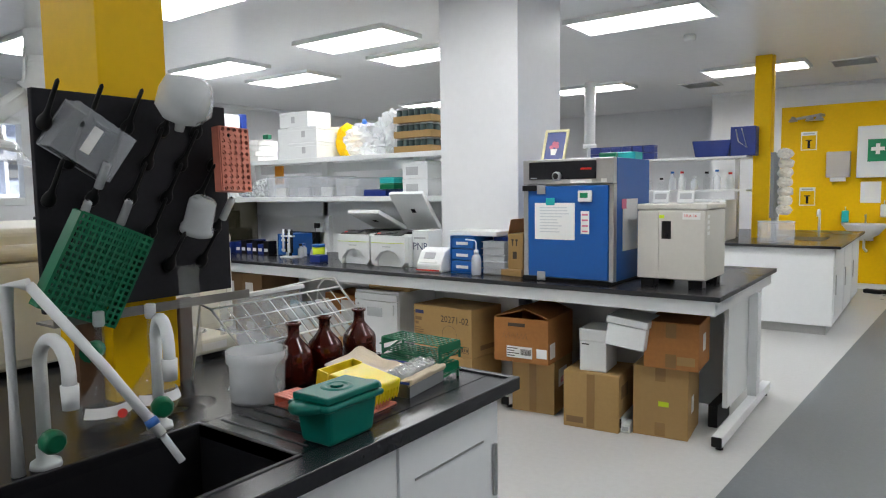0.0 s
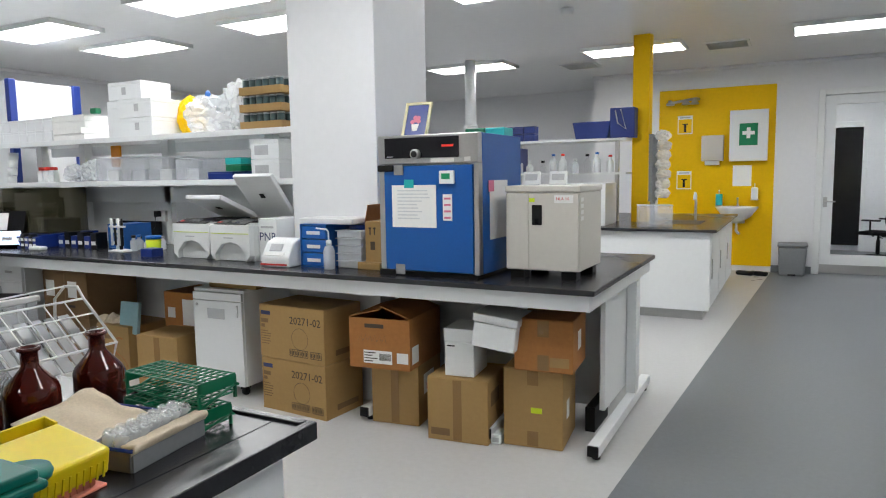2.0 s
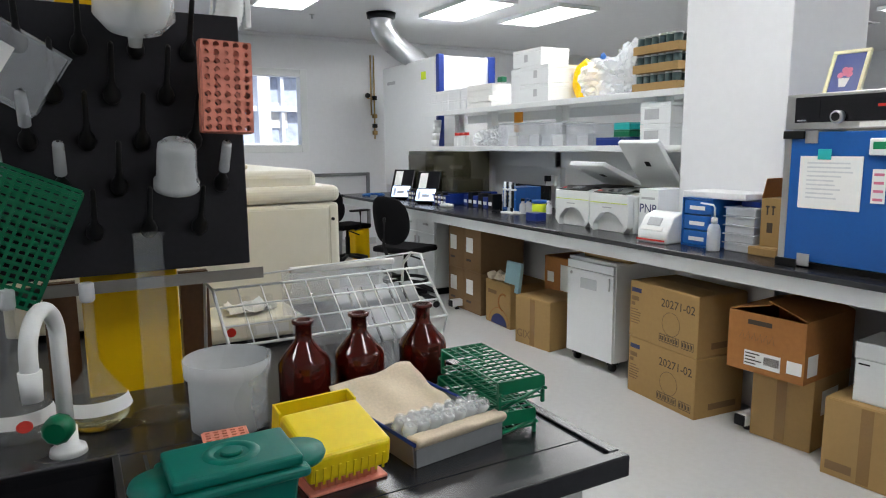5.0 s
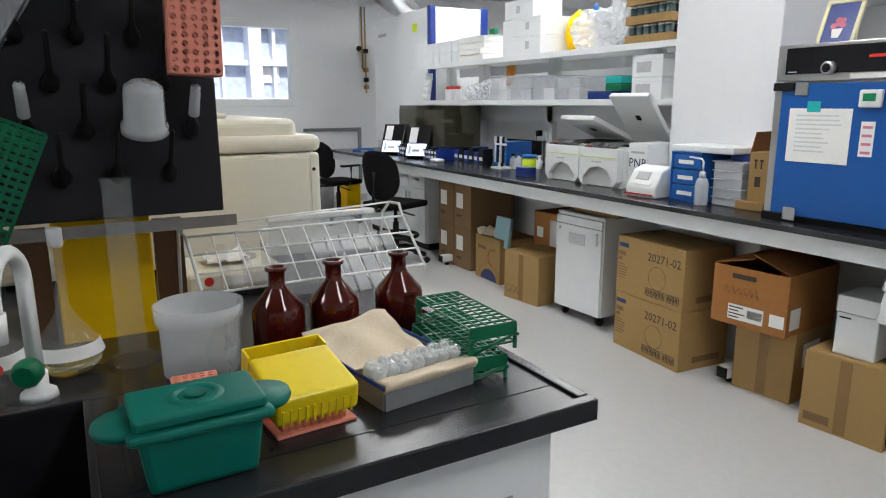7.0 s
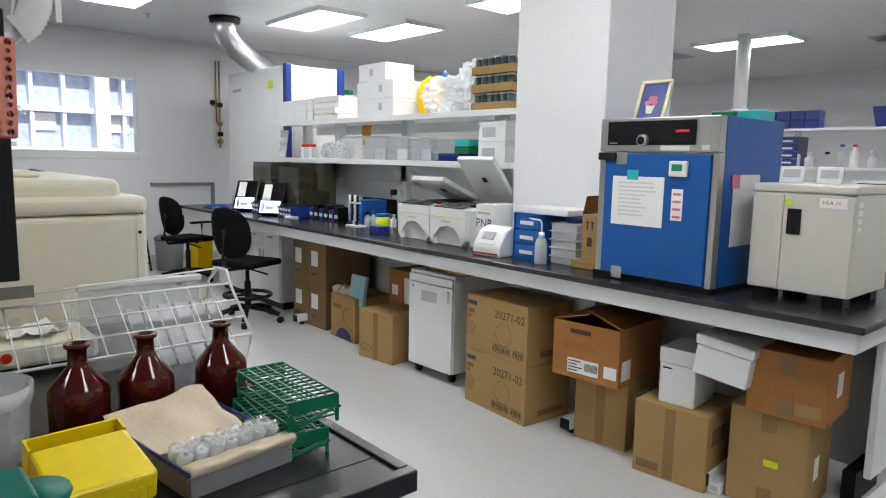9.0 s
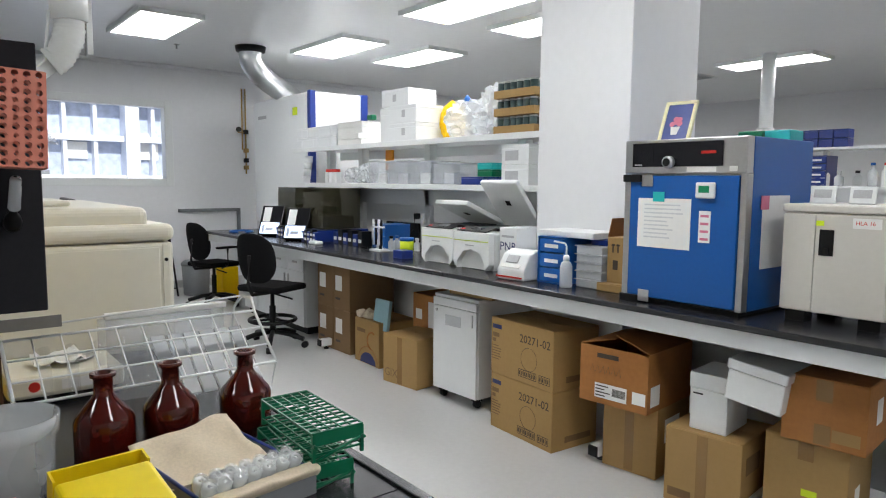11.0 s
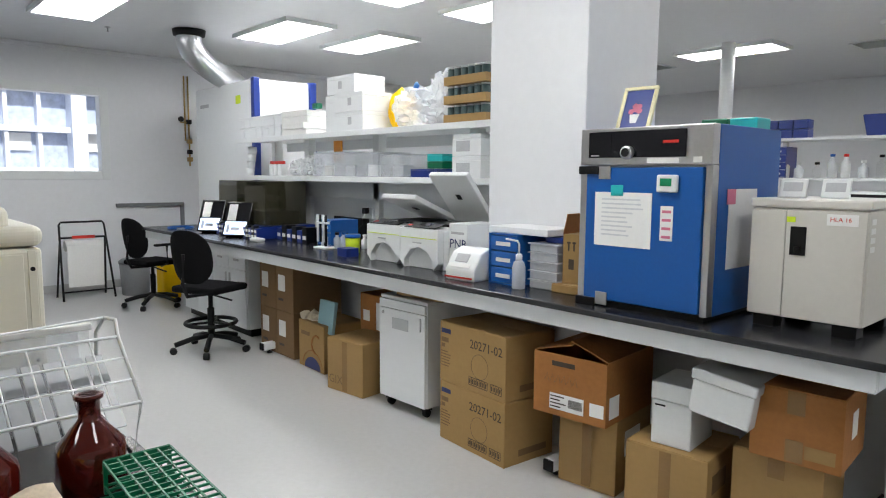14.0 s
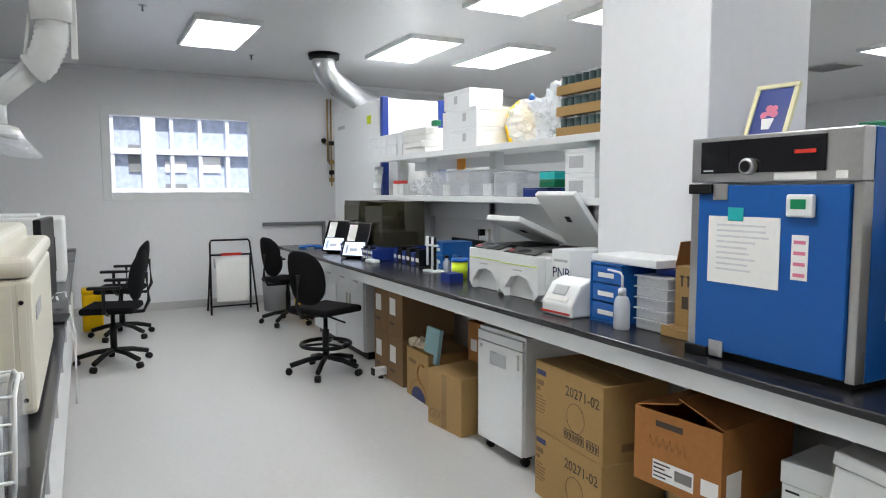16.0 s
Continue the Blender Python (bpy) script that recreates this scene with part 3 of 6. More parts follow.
def supply_print(t, W, D, H):
    words("20271-02", 0.066, INK, t, pose(0.255, -0.001, H - 0.105))
    bm = bmesh.new()
    bmesh.ops.create_circle(bm, segments=40, radius=0.066)
    ring = [v.co.copy() for v in bm.verts]
    bm.free()
    bm = tube(bmesh.new(), ring + ring[:1], 0.0011, 4)
    part("circle_print", moved(bm, pose(0.335, -0.0005, H * 0.42, 90)), INK, t)
    for x0, n in ((0.25, 7), (0.42, 4)):
        x1 = x0 + 0.021 * n
        bm = bmesh.new()
        for z in (0.03, 0.072):
            bxm(bm, x0, x1, -0.001, -0.0003, z, z + 0.003)
        for i in range(n + 1):
            bxm(bm, x0 + 0.021 * i - 0.0016, x0 + 0.021 * i + 0.0016, -0.001, -0.0003, 0.033, 0.072)
        for i in range(n):
            bxm(bm, x0 + 0.021 * i + 0.005, x0 + 0.021 * i + 0.013, -0.001, -0.0003, 0.04, 0.064)
        part("stamp_print", bm, INK, t)
    part("side_print", box(W + 0.0003, W + 0.001, 0.1, 0.3, 0.04, 0.075), CARDD, t)
    part("badge_print", box(0.015, 0.095, -0.001, -0.0003, H - 0.065, H - 0.04), BLUEINK, t)
    bm = bmesh.new()
    bxm(bm, 0.015, 0.075, -0.001, -0.0003, H - 0.115, H - 0.09)
    bxm(bm, 0.015, 0.045, -0.001, -0.0003, H - 0.145, H - 0.125)
    bars(bm, 0.012, 0.11, 0.08, H - 0.16, -0.0002, 6, 3)
    part("small_print", bm, CARDD, t)


carton("cardboard_box", 0.53, 0.35, 0.335, pose(-2.942, 3.535, 0, 0, 0, -4.5), "sealed printed supply carton on the floor", prints=supply_print, tape="")
carton("cardboard_box", 0.53, 0.35, 0.335, pose(-2.945, 3.535, 0.336, 0, 0, -4), "sealed printed supply carton stacked on another", prints=supply_print, tape="")
carton("cardboard_box", 0.30, 0.36, 0.36, pose(-2.17, 3.62, 0, 0, 0, 7), "plain taped carton under an open one", sublabels=(("s", 0.08, 0.24, 0.17, 0.29, PAPER), ("s", 0.12, 0.22, 0.19, 0.23, PINK)))


def open_carton(m):
    t = thing("cardboard_box", "open reddish carton with its flaps up", "cardboard box", m, group="cartons under the bench")
    W, D, H = 0.38, 0.46, 0.29
    for a in ((0, W, 0, 0.006), (0, W, D - 0.006, D), (0, 0.006, 0.006, D - 0.006), (W - 0.006, W, 0.006, D - 0.006)):
        part("side", box(*a, 0, H), CARDR, t)
    part("bottom", box(0.006, W - 0.006, 0.006, D - 0.006, 0, 0.006), CARDR, t)
    part("flap", moved(box(0, 0.2, 0.01, D - 0.01, 0, 0.005), pose(0, 0, H, 0, -14)), CARDR, t)
    part("flap", moved(box(-0.2, 0, 0.01, D - 0.01, 0, 0.005), pose(W, 0, H, 0, 20)), CARDR, t)
    lab = part("label", box(0.09, 0.27, -0.0015, -0.0005, 0.03, 0.105), PAPER, t, "white shipping label with a barcode")
    bm = bmesh.new()
    for i in range(24):
        bxm(bm, 0.19 + i * 0.0031, 0.1915 + i * 0.0031, -0.0024, -0.0017, 0.05, 0.09)
    bars(bm, 0.095, 0.18, 0.035, 0.10, -0.0016, 4, 8)
    part("barcode", bm, INK, lab)
    part("label", box(0.30, 0.37, -0.0015, -0.0005, 0.04, 0.10), PAPER, t)
    part("side_label", box(W + 0.0005, W + 0.0015, 0.03, 0.12, 0.03, 0.13), PAPER, t)
    part("brand_block", box(0.10, 0.22, -0.0014, -0.0005, 0.235, 0.258), INK, t)
    bm = bmesh.new()
    for i in range(6):
        tube(bm, [(0.06 + 0.03 * i, -0.0008, 0.16), (0.075 + 0.03 * i, -0.0008, 0.195), (0.085 + 0.03 * i, -0.0008, 0.155)], 0.0012, 4)
    part("marker_scrawl", bm, CARDD, t)
    return t


open_carton(pose(-2.235, 3.50, 0.361, 0, 0, 6))
carton("cardboard_box", 0.35, 0.36, 0.355, pose(-1.745, 3.53, 0, 0, 0, 6), "plain brown carton with wide brown tape", sublabels=(("s", 0.05, 0.2, 0.2, 0.28, CARDD), ("f", 0.02, 0.13, 0.03, 0.07, CARDD)))
carton("cardboard_box", 0.32, 0.36, 0.43, pose(-1.335, 3.635, 0, 0, 0, 6), "tall brown carton with a yellow sticker", tape="s", sublabels=(("f", 0.15, 0.21, 0.19, 0.22, LIMEG), ("s", 0.1, 0.17, 0.14, 0.24, PAPER)))
carton("cardboard_box", 0.31, 0.34, 0.275, pose(-1.26, 3.60, 0.431, 0, 0, 5), "reddish brown carton with brown tape on top", material=CARDR, tape="s", sublabels=(("f", 0.19, 0.29, 0.03, 0.08, CARD), ("s", 0.12, 0.2, 0.1, 0.2, PAPER)))
t = thing("foam_box", "small white box with a lid and hand slot", "box", pose(-1.66, 3.58, 0.356, 0, 0, 6))
part("body", box(0, 0.17, 0, 0.24, 0, 0.19, 0.006), WPLAST, t)
part("lid", box(-0.004, 0.174, -0.004, 0.244, 0.1905, 0.265, 0.006), WPLAST, t)
part("slot", box(0.015, 0.06, -0.0016, -0.0004, 0.165, 0.172), BLACK, t)
t = thing("foam_box", "larger white foam box tilted across other boxes", "box", pose(-1.50, 3.52, 0.575, 0, 7, 4))
part("body", box(0.03, 0.265, 0, 0.28, -0.015, 0.12, 0.008), WPLAST, t)
part("lid", box(0.022, 0.273, -0.006, 0.286, 0.1205, 0.165, 0.008), WPLAST, t)

# small cabinet on castors under the bench
def castor_cabinet(name, m, W, D, H, label, group=""):
    t = thing(name, label, "cabinet", m, group=group)
    part("body", box(0, W, 0.022, D, 0.07, H, 0.003), WHITE, t)
    part("top", box(-0.004, W + 0.004, 0.018, D, H + 0.0005, H + 0.02, 0.004), WHITE, t)
    dr = part("door", box(0.003, W - 0.003, 0.0, 0.021, 0.072, H - 0.06, 0.003), WHITE, t)
    part("drawer_front", box(0.003, W - 0.003, 0.0, 0.021, H - 0.055, H - 0.003, 0.003), WHITE, t)
    part("handle", box(W - 0.05, W - 0.03, -0.014, -0.001, H - 0.16, H - 0.08, 0.003), WPLAST, dr)
    part("lock", moved(lathe([(0.01, 0), (0.01, 0.004)], 14), pose(0.04, -0.0005, H - 0.09, 90)), STEEL, dr)
    part("label", box(0.13, 0.28, -0.0015, -0.0004, H - 0.18, H - 0.11), FROST, dr, "pale green label")
    for x in (0.05, W - 0.05):
        for y in (0.06, D - 0.06):
            c = part("castor", box(x - 0.022, x + 0.022, y - 0.03, y + 0.03, 0.045, 0.0695, 0.003), BLACK, t)
            part("wheel", moved(lathe([(0.024, -0.016), (0.026, 0), (0.024, 0.016)], 16), pose(x, y, 0.026, 0, 90)), BLACK, c)
    return t


castor_cabinet("mobile_cabinet", pose(-3.60, 3.60, 0, 0, 0, 2), 0.43, 0.5, 0.70, "white mobile cabinet on castors under the bench")
carton("cardboard_box", 0.40, 0.3, 0.07, pose(-3.50, 3.66, 0.722, 0, 0, 3), "flat brown carton lying on the cabinet", tape="")

# cartons further along
def round_logo(t, W, D, H):
    """A dark half disc at the foot with orange arcs over it."""
    pts = arc((W * 0.55, 0, 0.0), 0.12, 0, 180, 16)
    part("logo", moved(prism([(p[0], p[2] * 0.75 + 0.006) for p in pts], -0.0012, -0.0004), Matrix()), BLUEINK, t)
    part("logo_arc", tube(bmesh.new(), [(p[0], -0.0006, p[2] * 0.9 + 0.01) for p in arc((W * 0.55, 0, 0.0), 0.15, 10, 170, 16)], 0.003, 4), CARDR, t)
    part("logo_arc", tube(bmesh.new(), [(p[0], -0.0006, p[2]) for p in arc((W * 0.72, 0, 0.2), 0.07, 60, 260, 12)], 0.008, 4), CARDR, t)
    part("print", box(0.04, 0.17, -0.0012, -0.0004, 0.25, 0.28), CARDD, t)


carton("cardboard_box", 0.36, 0.34, 0.36, pose(-4.105, 3.53, 0, 0, 0, 7), "brown carton with a wide tape and bold print", prints=lambda t, W, D, H: words("GIX", 0.085, CARDD, t, pose(0.015, -0.001, 0.05)))
carton("cardboard_box", 0.38, 0.36, 0.36, pose(-4.75, 3.68, 0, 0, 0, -2), "open brown carton with a round dark logo", tape="", prints=round_logo)
carton("cardboard_box", 0.44, 0.36, 0.60, pose(-4.28, 3.93, 0, 0, 0, 0), "brown carton with a white paper sheet", material=CARDR, tape="", sublabels=(("f", 0.2, 0.36, 0.35, 0.55, PAPER), ("f", 0.04, 0.12, 0.4, 0.48, PAPER)))
solid("file_box", box(0, 0.2, 0, 0.03, 0, 0.24, 0.004), PALEB, "turquoise and white flat box standing in a carton", "box", pose(-4.52, 3.70, 0.30, -8, 0, 0))
for i, (dx, dy) in enumerate(((0, 0), (0.05, 0.03), (0.1, 0.01), (0.15, 0.04))):
    bm = moved(bmesh.new(), Matrix())
    bmesh.ops.create_icosphere(bm, subdivisions=2, radius=0.05)
    for v in bm.verts:
        v.co *= 1 + 0.5 * (noise.noise(v.co * 30 + Vector((i, 0, 0))))
    solid("packing_paper", bm, CLOTH, "crumpled brown packing paper in the open carton", "paper", pose(-4.72 + dx, 3.74 + dy, 0.37), group="packing paper")
for i, (x, z, h) in enumerate(((-5.42, 0, 0.37), (-5.42, 0.371, 0.37), (-5.14, 0, 0.37), (-5.14, 0.371, 0.37))):
    carton("cardboard_box", 0.275, 0.45, h, pose(x, 3.70, z), "dull brown carton with white labels, stacked", material=CARDD, tape="", sublabels=(("f", 0.04, 0.15, 0.16, 0.29, PAPER), ("f", 0.04, 0.12, 0.08, 0.1, INK)))


# under-bench cabinets at the far end
def base_cabinet(m, label):
    t = thing("base_cabinet", label, "cabinet", m, group="base cabinets under the bench")
    part("body", box(0, 0.70, 0.022, 0.55, 0.07, 0.77, 0.003), WHITE, t)
    for i in range(2):
        dr = part("door", box(0.004 + 0.348 * i, 0.344 + 0.348 * i, 0, 0.021, 0.075, 0.60, 0.003), WHITE, t)
        part("handle", box(0.29 + 0.08 * i, 0.31 + 0.08 * i, -0.014, -0.001, 0.45, 0.56, 0.003), STEEL, dr)
    for i in range(2):
        dr = part("drawer", box(0.004 + 0.348 * i, 0.344 + 0.348 * i, 0, 0.021, 0.605, 0.765, 0.003), WHITE, t)
        part("handle", box(0.13 + 0.348 * i, 0.22 + 0.348 * i, -0.014, -0.001, 0.68, 0.70, 0.003), STEEL, dr)
    part("plinth", box(0.02, 0.68, 0.05, 0.53, 0, 0.07), BLACK, t)
    return t


base_cabinet(pose(-6.47, 3.74, 0), "white cabinet with two drawers and two doors")
base_cabinet(pose(-7.20, 3.74, 0), "white cabinet with two drawers and two doors")
carton("cardboard_box", 0.5, 0.3, 0.06, pose(-6.40, 3.68, 0.771), "flat brown carton lying on a cabinet", tape="")


# ---- sink bench ----
FX1, FY0, FY1, TZ = -0.92, 0.0, 1.53, 0.9
SK = (-1.38, -1.02, 0.16, 0.72)
b = thing("sink_bench", "white peninsula bench with a dark worktop and sink", "bench")
bm = bmesh.new()
bxm(bm, -8.3, SK[0], FY0, FY1, 0.87, TZ, 0.004)
bxm(bm, SK[1], FX1, FY0, FY1, 0.87, TZ, 0.004)
bxm(bm, SK[0], SK[1], FY0, SK[2], 0.87, TZ)
bxm(bm, SK[0], SK[1], SK[3], FY1, 0.87, TZ)
part("worktop", bm, TOPM, b, "dark grey worktop")
bm = bmesh.new()
bxm(bm, FX1 - 0.022, FX1 + 0.004, FY0, FY1 + 0.003, 0.865, TZ + 0.006, 0.003)
bxm(bm, -1.7, FX1 - 0.0225, FY1 - 0.022, FY1 + 0.003, 0.868, TZ + 0.006, 0.003)
part("raised_edge", bm, TOPM, b, "raised worktop edge")
bm = bmesh.new()
for i in range(5):
    bxm(bm, SK[0] + 0.02, SK[1] - 0.02, SK[3] + 0.05 + 0.05 * i, SK[3] + 0.056 + 0.05 * i, TZ + 0.0004, TZ + 0.002)
part("drainer", bm, SINKM, b)
x0, x1, y0, y1 = SK
bowl = part("sink_bowl", box(x0, x1, y0, y1, 0.63, 0.645), SINKM, b, "deep dark moulded sink bowl")
for q in ((x0 - 0.012, x0, y0 - 0.012, y1 + 0.012), (x1, x1 + 0.012, y0 - 0.012, y1 + 0.012), (x0, x1, y0 - 0.012, y0), (x0, x1, y1, y1 + 0.012)):
    part("bowl_wall", box(*q, 0.64, TZ + 0.003, 0.002), SINKM, bowl)
part("body", box(-8.2, FX1 - 0.052, 0.03, 1.46, 0.1, 0.62, 0.002), WHITE, b)
part("body", box(FX1 - 0.08, FX1 - 0.052, 0.03, 1.46, 0.6205, 0.868), WHITE, b)
part("body", box(-8.2, FX1 - 0.0805, 1.43, 1.46, 0.6205, 0.868), WHITE, b)
part("plinth", box(-8.1, FX1 - 0.11, 0.08, 1.40, 0, 0.1), BLACK, b)
for i in range(3):
    y = 0.04 + 0.475 * i
    dr = part("door", box(FX1 - 0.05, FX1 - 0.03, y, y + 0.465, 0.12, 0.845, 0.003), WHITE, b)
    part("handle", box(FX1 - 0.029, FX1 - 0.018, y + 0.43, y + 0.445, 0.56, 0.72, 0.002), STEEL, dr)
    part("panel_edge", box(FX1 - 0.0295, FX1 - 0.027, y + 0.06, y + 0.38, 0.74, 0.746), STEEL, dr)
for i in range(9):
    x = -8.1 + 0.79 * i
    dr = part("door", box(x, x + 0.77, 1.462, 1.482, 0.12, 0.845, 0.003), WHITE, b)
    part("handle", box(x + 0.7, x + 0.715, 1.483, 1.495, 0.56, 0.70, 0.002), STEEL, dr)


def tap(m, colour):
    t = thing("lab_tap", "white swan-neck laboratory tap with a coloured grip", "tap", m, group="taps at the sink")
    part("base", lathe([(0.032, 0), (0.03, 0.012), (0.018, 0.02), (0.018, 0.05)], 20), WPLAST, t)
    bm = tube(bmesh.new(), [(0, 0, 0.05), (0, 0, 0.22)] + arc((0.065, 0, 0.22), 0.065, 180, 0, 12) + [(0.13, 0, 0.19)], 0.014, 12)
    part("neck", bm, WPLAST, t)
    part("nozzle", moved(lathe([(0.016, 0), (0.018, 0.05)], 14), pose(0.13, 0, 0.15)), WPLAST, t)
    bm = moved(lathe([(0.02, 0), (0.026, 0.008), (0.026, 0.03), (0.018, 0.04)], 10), pose(0.018, 0, 0.062, 0, 90))
    part("grip", bm, colour, t, "green grip")
    return t


tap(pose(-1.445, 0.652, TZ, 0, 0, -18), GREENR)
tap(pose(-1.425, 0.376, TZ), GREENR)
t = thing("hose_gun", "slanted white hose nozzle with a blue ring over the sink", "hose", pose(-1.30, 0.40, 0))
part("wand", tube(bmesh.new(), [(-0.09, -0.05, 1.30), (0, 0.05, 1.12), (0.09, 0.12, 0.97)], 0.011, 10), WPLAST, t)
part("ring", tube(bmesh.new(), [(0.07, 0.105, 1.005), (0.078, 0.11, 0.99)], 0.014, 12), BLUEP, t)
part("tip", tube(bmesh.new(), [(0.09, 0.12, 0.97), (0.12, 0.145, 0.91)], 0.008, 10), FROST, t)
part("valve", tube(bmesh.new(), [(-0.02, 0.03, 1.15), (-0.05, 0.06, 1.15)], 0.02, 12), GREENR, t)
part("stem", tube(bmesh.new(), [(-0.12, -0.08, 0.9), (-0.12, -0.08, 1.30), (-0.09, -0.05, 1.30)], 0.014, 10), WPLAST, t)

# peg board
pb = thing("peg_board", "dark slate drying peg board with a steel drip tray", "drying rack", pose(-1.68, 0, 0))
part("board", box(-0.022, 0.0, 0.50, 1.052, 1.185, 1.745, 0.003), SLATE, pb)
bm = bmesh.new()
bxm(bm, -0.03, 0.07, 0.49, 1.065, 1.160, 1.166)
bxm(bm, 0.066, 0.07, 0.49, 1.065, 1.166, 1.185)
part("drip_tray", bm, DSTEEL, pb, "steel drip tray")
part("bracket", box(-0.053, -0.023, 0.72, 0.87, 1.25, 1.6), WPLAST, pb)


def peg_mesh():
    bm = lathe([(0.012, 0), (0.0165, 0.008), (0.0175, 0.02), (0.0145, 0.032), (0.008, 0.044), (0.0062, 0.06), (0.0052, 0.14), (0.002, 0.146)], 12)
    return moved(bm, pose(0, 0, 0, 0, 42))


pm = None
for r in range(5):
    for c in range(5):
        y = 0.521 + 0.105 * c + (0.053 if r % 2 else 0.0)
        z = 1.268 + 0.095 * r
        if y > 1.04 or z > 1.73:
            continue
        if pm is None:
            o = part("peg", peg_mesh(), BLACK, pb)
            pm = o.data
        else:
            o = new("peg", pm)
            o.parent = pb
        o.location = (0.0, y, z)

# things hung on the pegs
def holed_rack(name, W, H, D, m, material, label, nx, nz, frame=0.012):
    """An open tube rack: two perforated plates with edges between them."""
    t = thing(name, label, "test tube rack", m)
    for k, y in enumerate((0.0, D - 0.004)):
        bm = bmesh.new()
        gx, gz = W / nx, H / nz
        for i in range(nx + 1):
            bxm(bm, i * gx - 0.003, i * gx + 0.003, y, y + 0.004, 0, H)
        for j in range(nz + 1):
            bxm(bm, 0, W, y + 0.0003, y + 0.0037, j * gz - 0.003, j * gz + 0.003)
        part("plate", bm, material, t)
    for a in ((-0.004, 0.0), (W, W + 0.004)):
        part("end_wall", box(a[0], a[1], 0, D, 0, H, 0.001), material, t)
    part("base_wall", box(-0.004, W + 0.004, 0, D, -0.004, 0, 0.001), material, t)
    return t


def punched_rack(m):
    t = thing("tube_rack", "salmon pink plastic tube rack hung on a peg", "test tube rack", m)
    W, H, D = 0.10, 0.187, 0.035
    nx, nz = 5, 11
    cu = bpy.data.curves.new("plate", "CURVE")
    cu.dimensions, cu.fill_mode, cu.extrude = "2D", "BOTH", 0.002
    sp = cu.splines.new("POLY")
    sp.points.add(3)
    for p, co in zip(sp.points, ((0, 0), (W, 0), (W, H), (0, H))):
        p.co = (*co, 0, 1)
    sp.use_cyclic_u = True
    for j in range(nz):
        for i in range(nx):
            if (i + j) % 2 and i % 2 == 0:
                rad = 0.0045
            else:
                rad = 0.0062
            cx, cz = W * (i + 0.5) / nx, H * (j + 0.5) / nz
            h = cu.splines.new("POLY")
            h.points.add(9)
            for k, p in enumerate(h.points):
                p.co = (cx + rad * math.cos(k * math.pi / 5), cz + rad * math.sin(k * math.pi / 5), 0, 1)
            h.use_cyclic_u = True
    tmp = bpy.data.objects.new("plate", cu)
    me = bpy.data.meshes.new_from_object(tmp)
    bpy.data.objects.remove(tmp)
    me.transform(pose(0, 0.002, 0, 90))
    me.materials.clear()
    me.materials.append(SALMON)
    for y in (0.0, D):
        o = new("plate", me)
        o.parent, o.location = t, (0, y, 0)
    for a in ((-0.003, 0.003), (W - 0.003, W + 0.003)):
        part("side_wall", box(a[0], a[1], 0.004, D, 0, H), SALMON, t)
    part("end_wall", box(0.003, W - 0.003, 0.004, D, -0.001, 0.003), SALMON, t)
    part("end_wall", box(0.003, W - 0.003, 0.004, D, H - 0.003, H + 0.001), SALMON, t)
    return t


punched_rack(pose(-1.55, 0.943, 1.490, -5, 2, 90))


def cup(name, label, m, prof, material):
    t = solid(name, lathe(prof, 28, cap=False), material, label, "container", m)
    return t


CUP = [(0.0005, 0.115), (0.030, 0.114), (0.040, 0.105), (0.042, 0.09), (0.044, 0.02), (0.050, 0.018), (0.050, 0.0), (0.047, 0.0), (0.041, 0.02), (0.039, 0.1), (0.0005, 0.109)]
cup("plastic_cup", "frosted white plastic cup upside down on a peg", pose(-1.615, 0.892, 1.372, 0, 24, 0) @ Matrix.Scale(0.93, 4), CUP, MILK)
FUN = [(0.001, 0.14), (0.03, 0.138), (0.06, 0.12), (0.072, 0.085), (0.074, 0.04), (0.05, 0.012), (0.014, 0.0), (0.012, -0.02), (0.010, -0.02), (0.012, 0.002), (0.048, 0.016), (0.070, 0.042), (0.068, 0.085), (0.056, 0.117), (0.001, 0.134)]
cup("plastic_dome", "clear plastic dome vessel hung on a peg", pose(-1.57, 0.828, 1.672, 0, 25, 0), FUN, MILK)
TUBEP = [(0.0005, 0.078), (0.009, 0.077), (0.0105, 0.072), (0.0115, 0.0), (0.0095, 0.0), (0.009, 0.07), (0.0005, 0.073)]
for y, z in ((0.574, 1.363), (0.679, 1.363), (0.994, 1.363), (0.626, 1.458)):
    cup("plastic_vial", "small clear plastic vial upside down on a peg", pose(-1.63, y, z + 0.044, 0, 40, 0), TUBEP, MILK)["group"] = "vials on the peg board"
# clear box and green tray
t = thing("plastic_box", "clear plastic storage box hung slanting on pegs", "box", pose(-1.60, 0.50, 1.60, 8, 32, 90))
part("front", box(0, 0.165, 0, 0.003, 0, 0.13, 0.001), CLEAR, t)
for x in (0.0, 0.162):
    part("side", box(x, x + 0.003, 0.0032, 0.085, 0, 0.13), CLEAR, t)
for z in (0.0, 0.127):
    part("side", box(0.0032, 0.1618, 0.0032, 0.085, z, z + 0.003), CLEAR, t)
part("rim", tube(bmesh.new(), [(0, 0.085, 0), (0.165, 0.085, 0), (0.165, 0.085, 0.13), (0, 0.085, 0.13), (0, 0.085, 0)], 0.005), MILK, t)
part("label", box(0.06, 0.085, -0.0015, -0.0004, 0.03, 0.10), PAPER, t)
holed_rack("tube_rack", 0.19, 0.24, 0.05, pose(-1.565, 0.44, 1.225, 8, 24, 90), GREENR, "large green perforated tube rack hung on pegs", 12, 15)


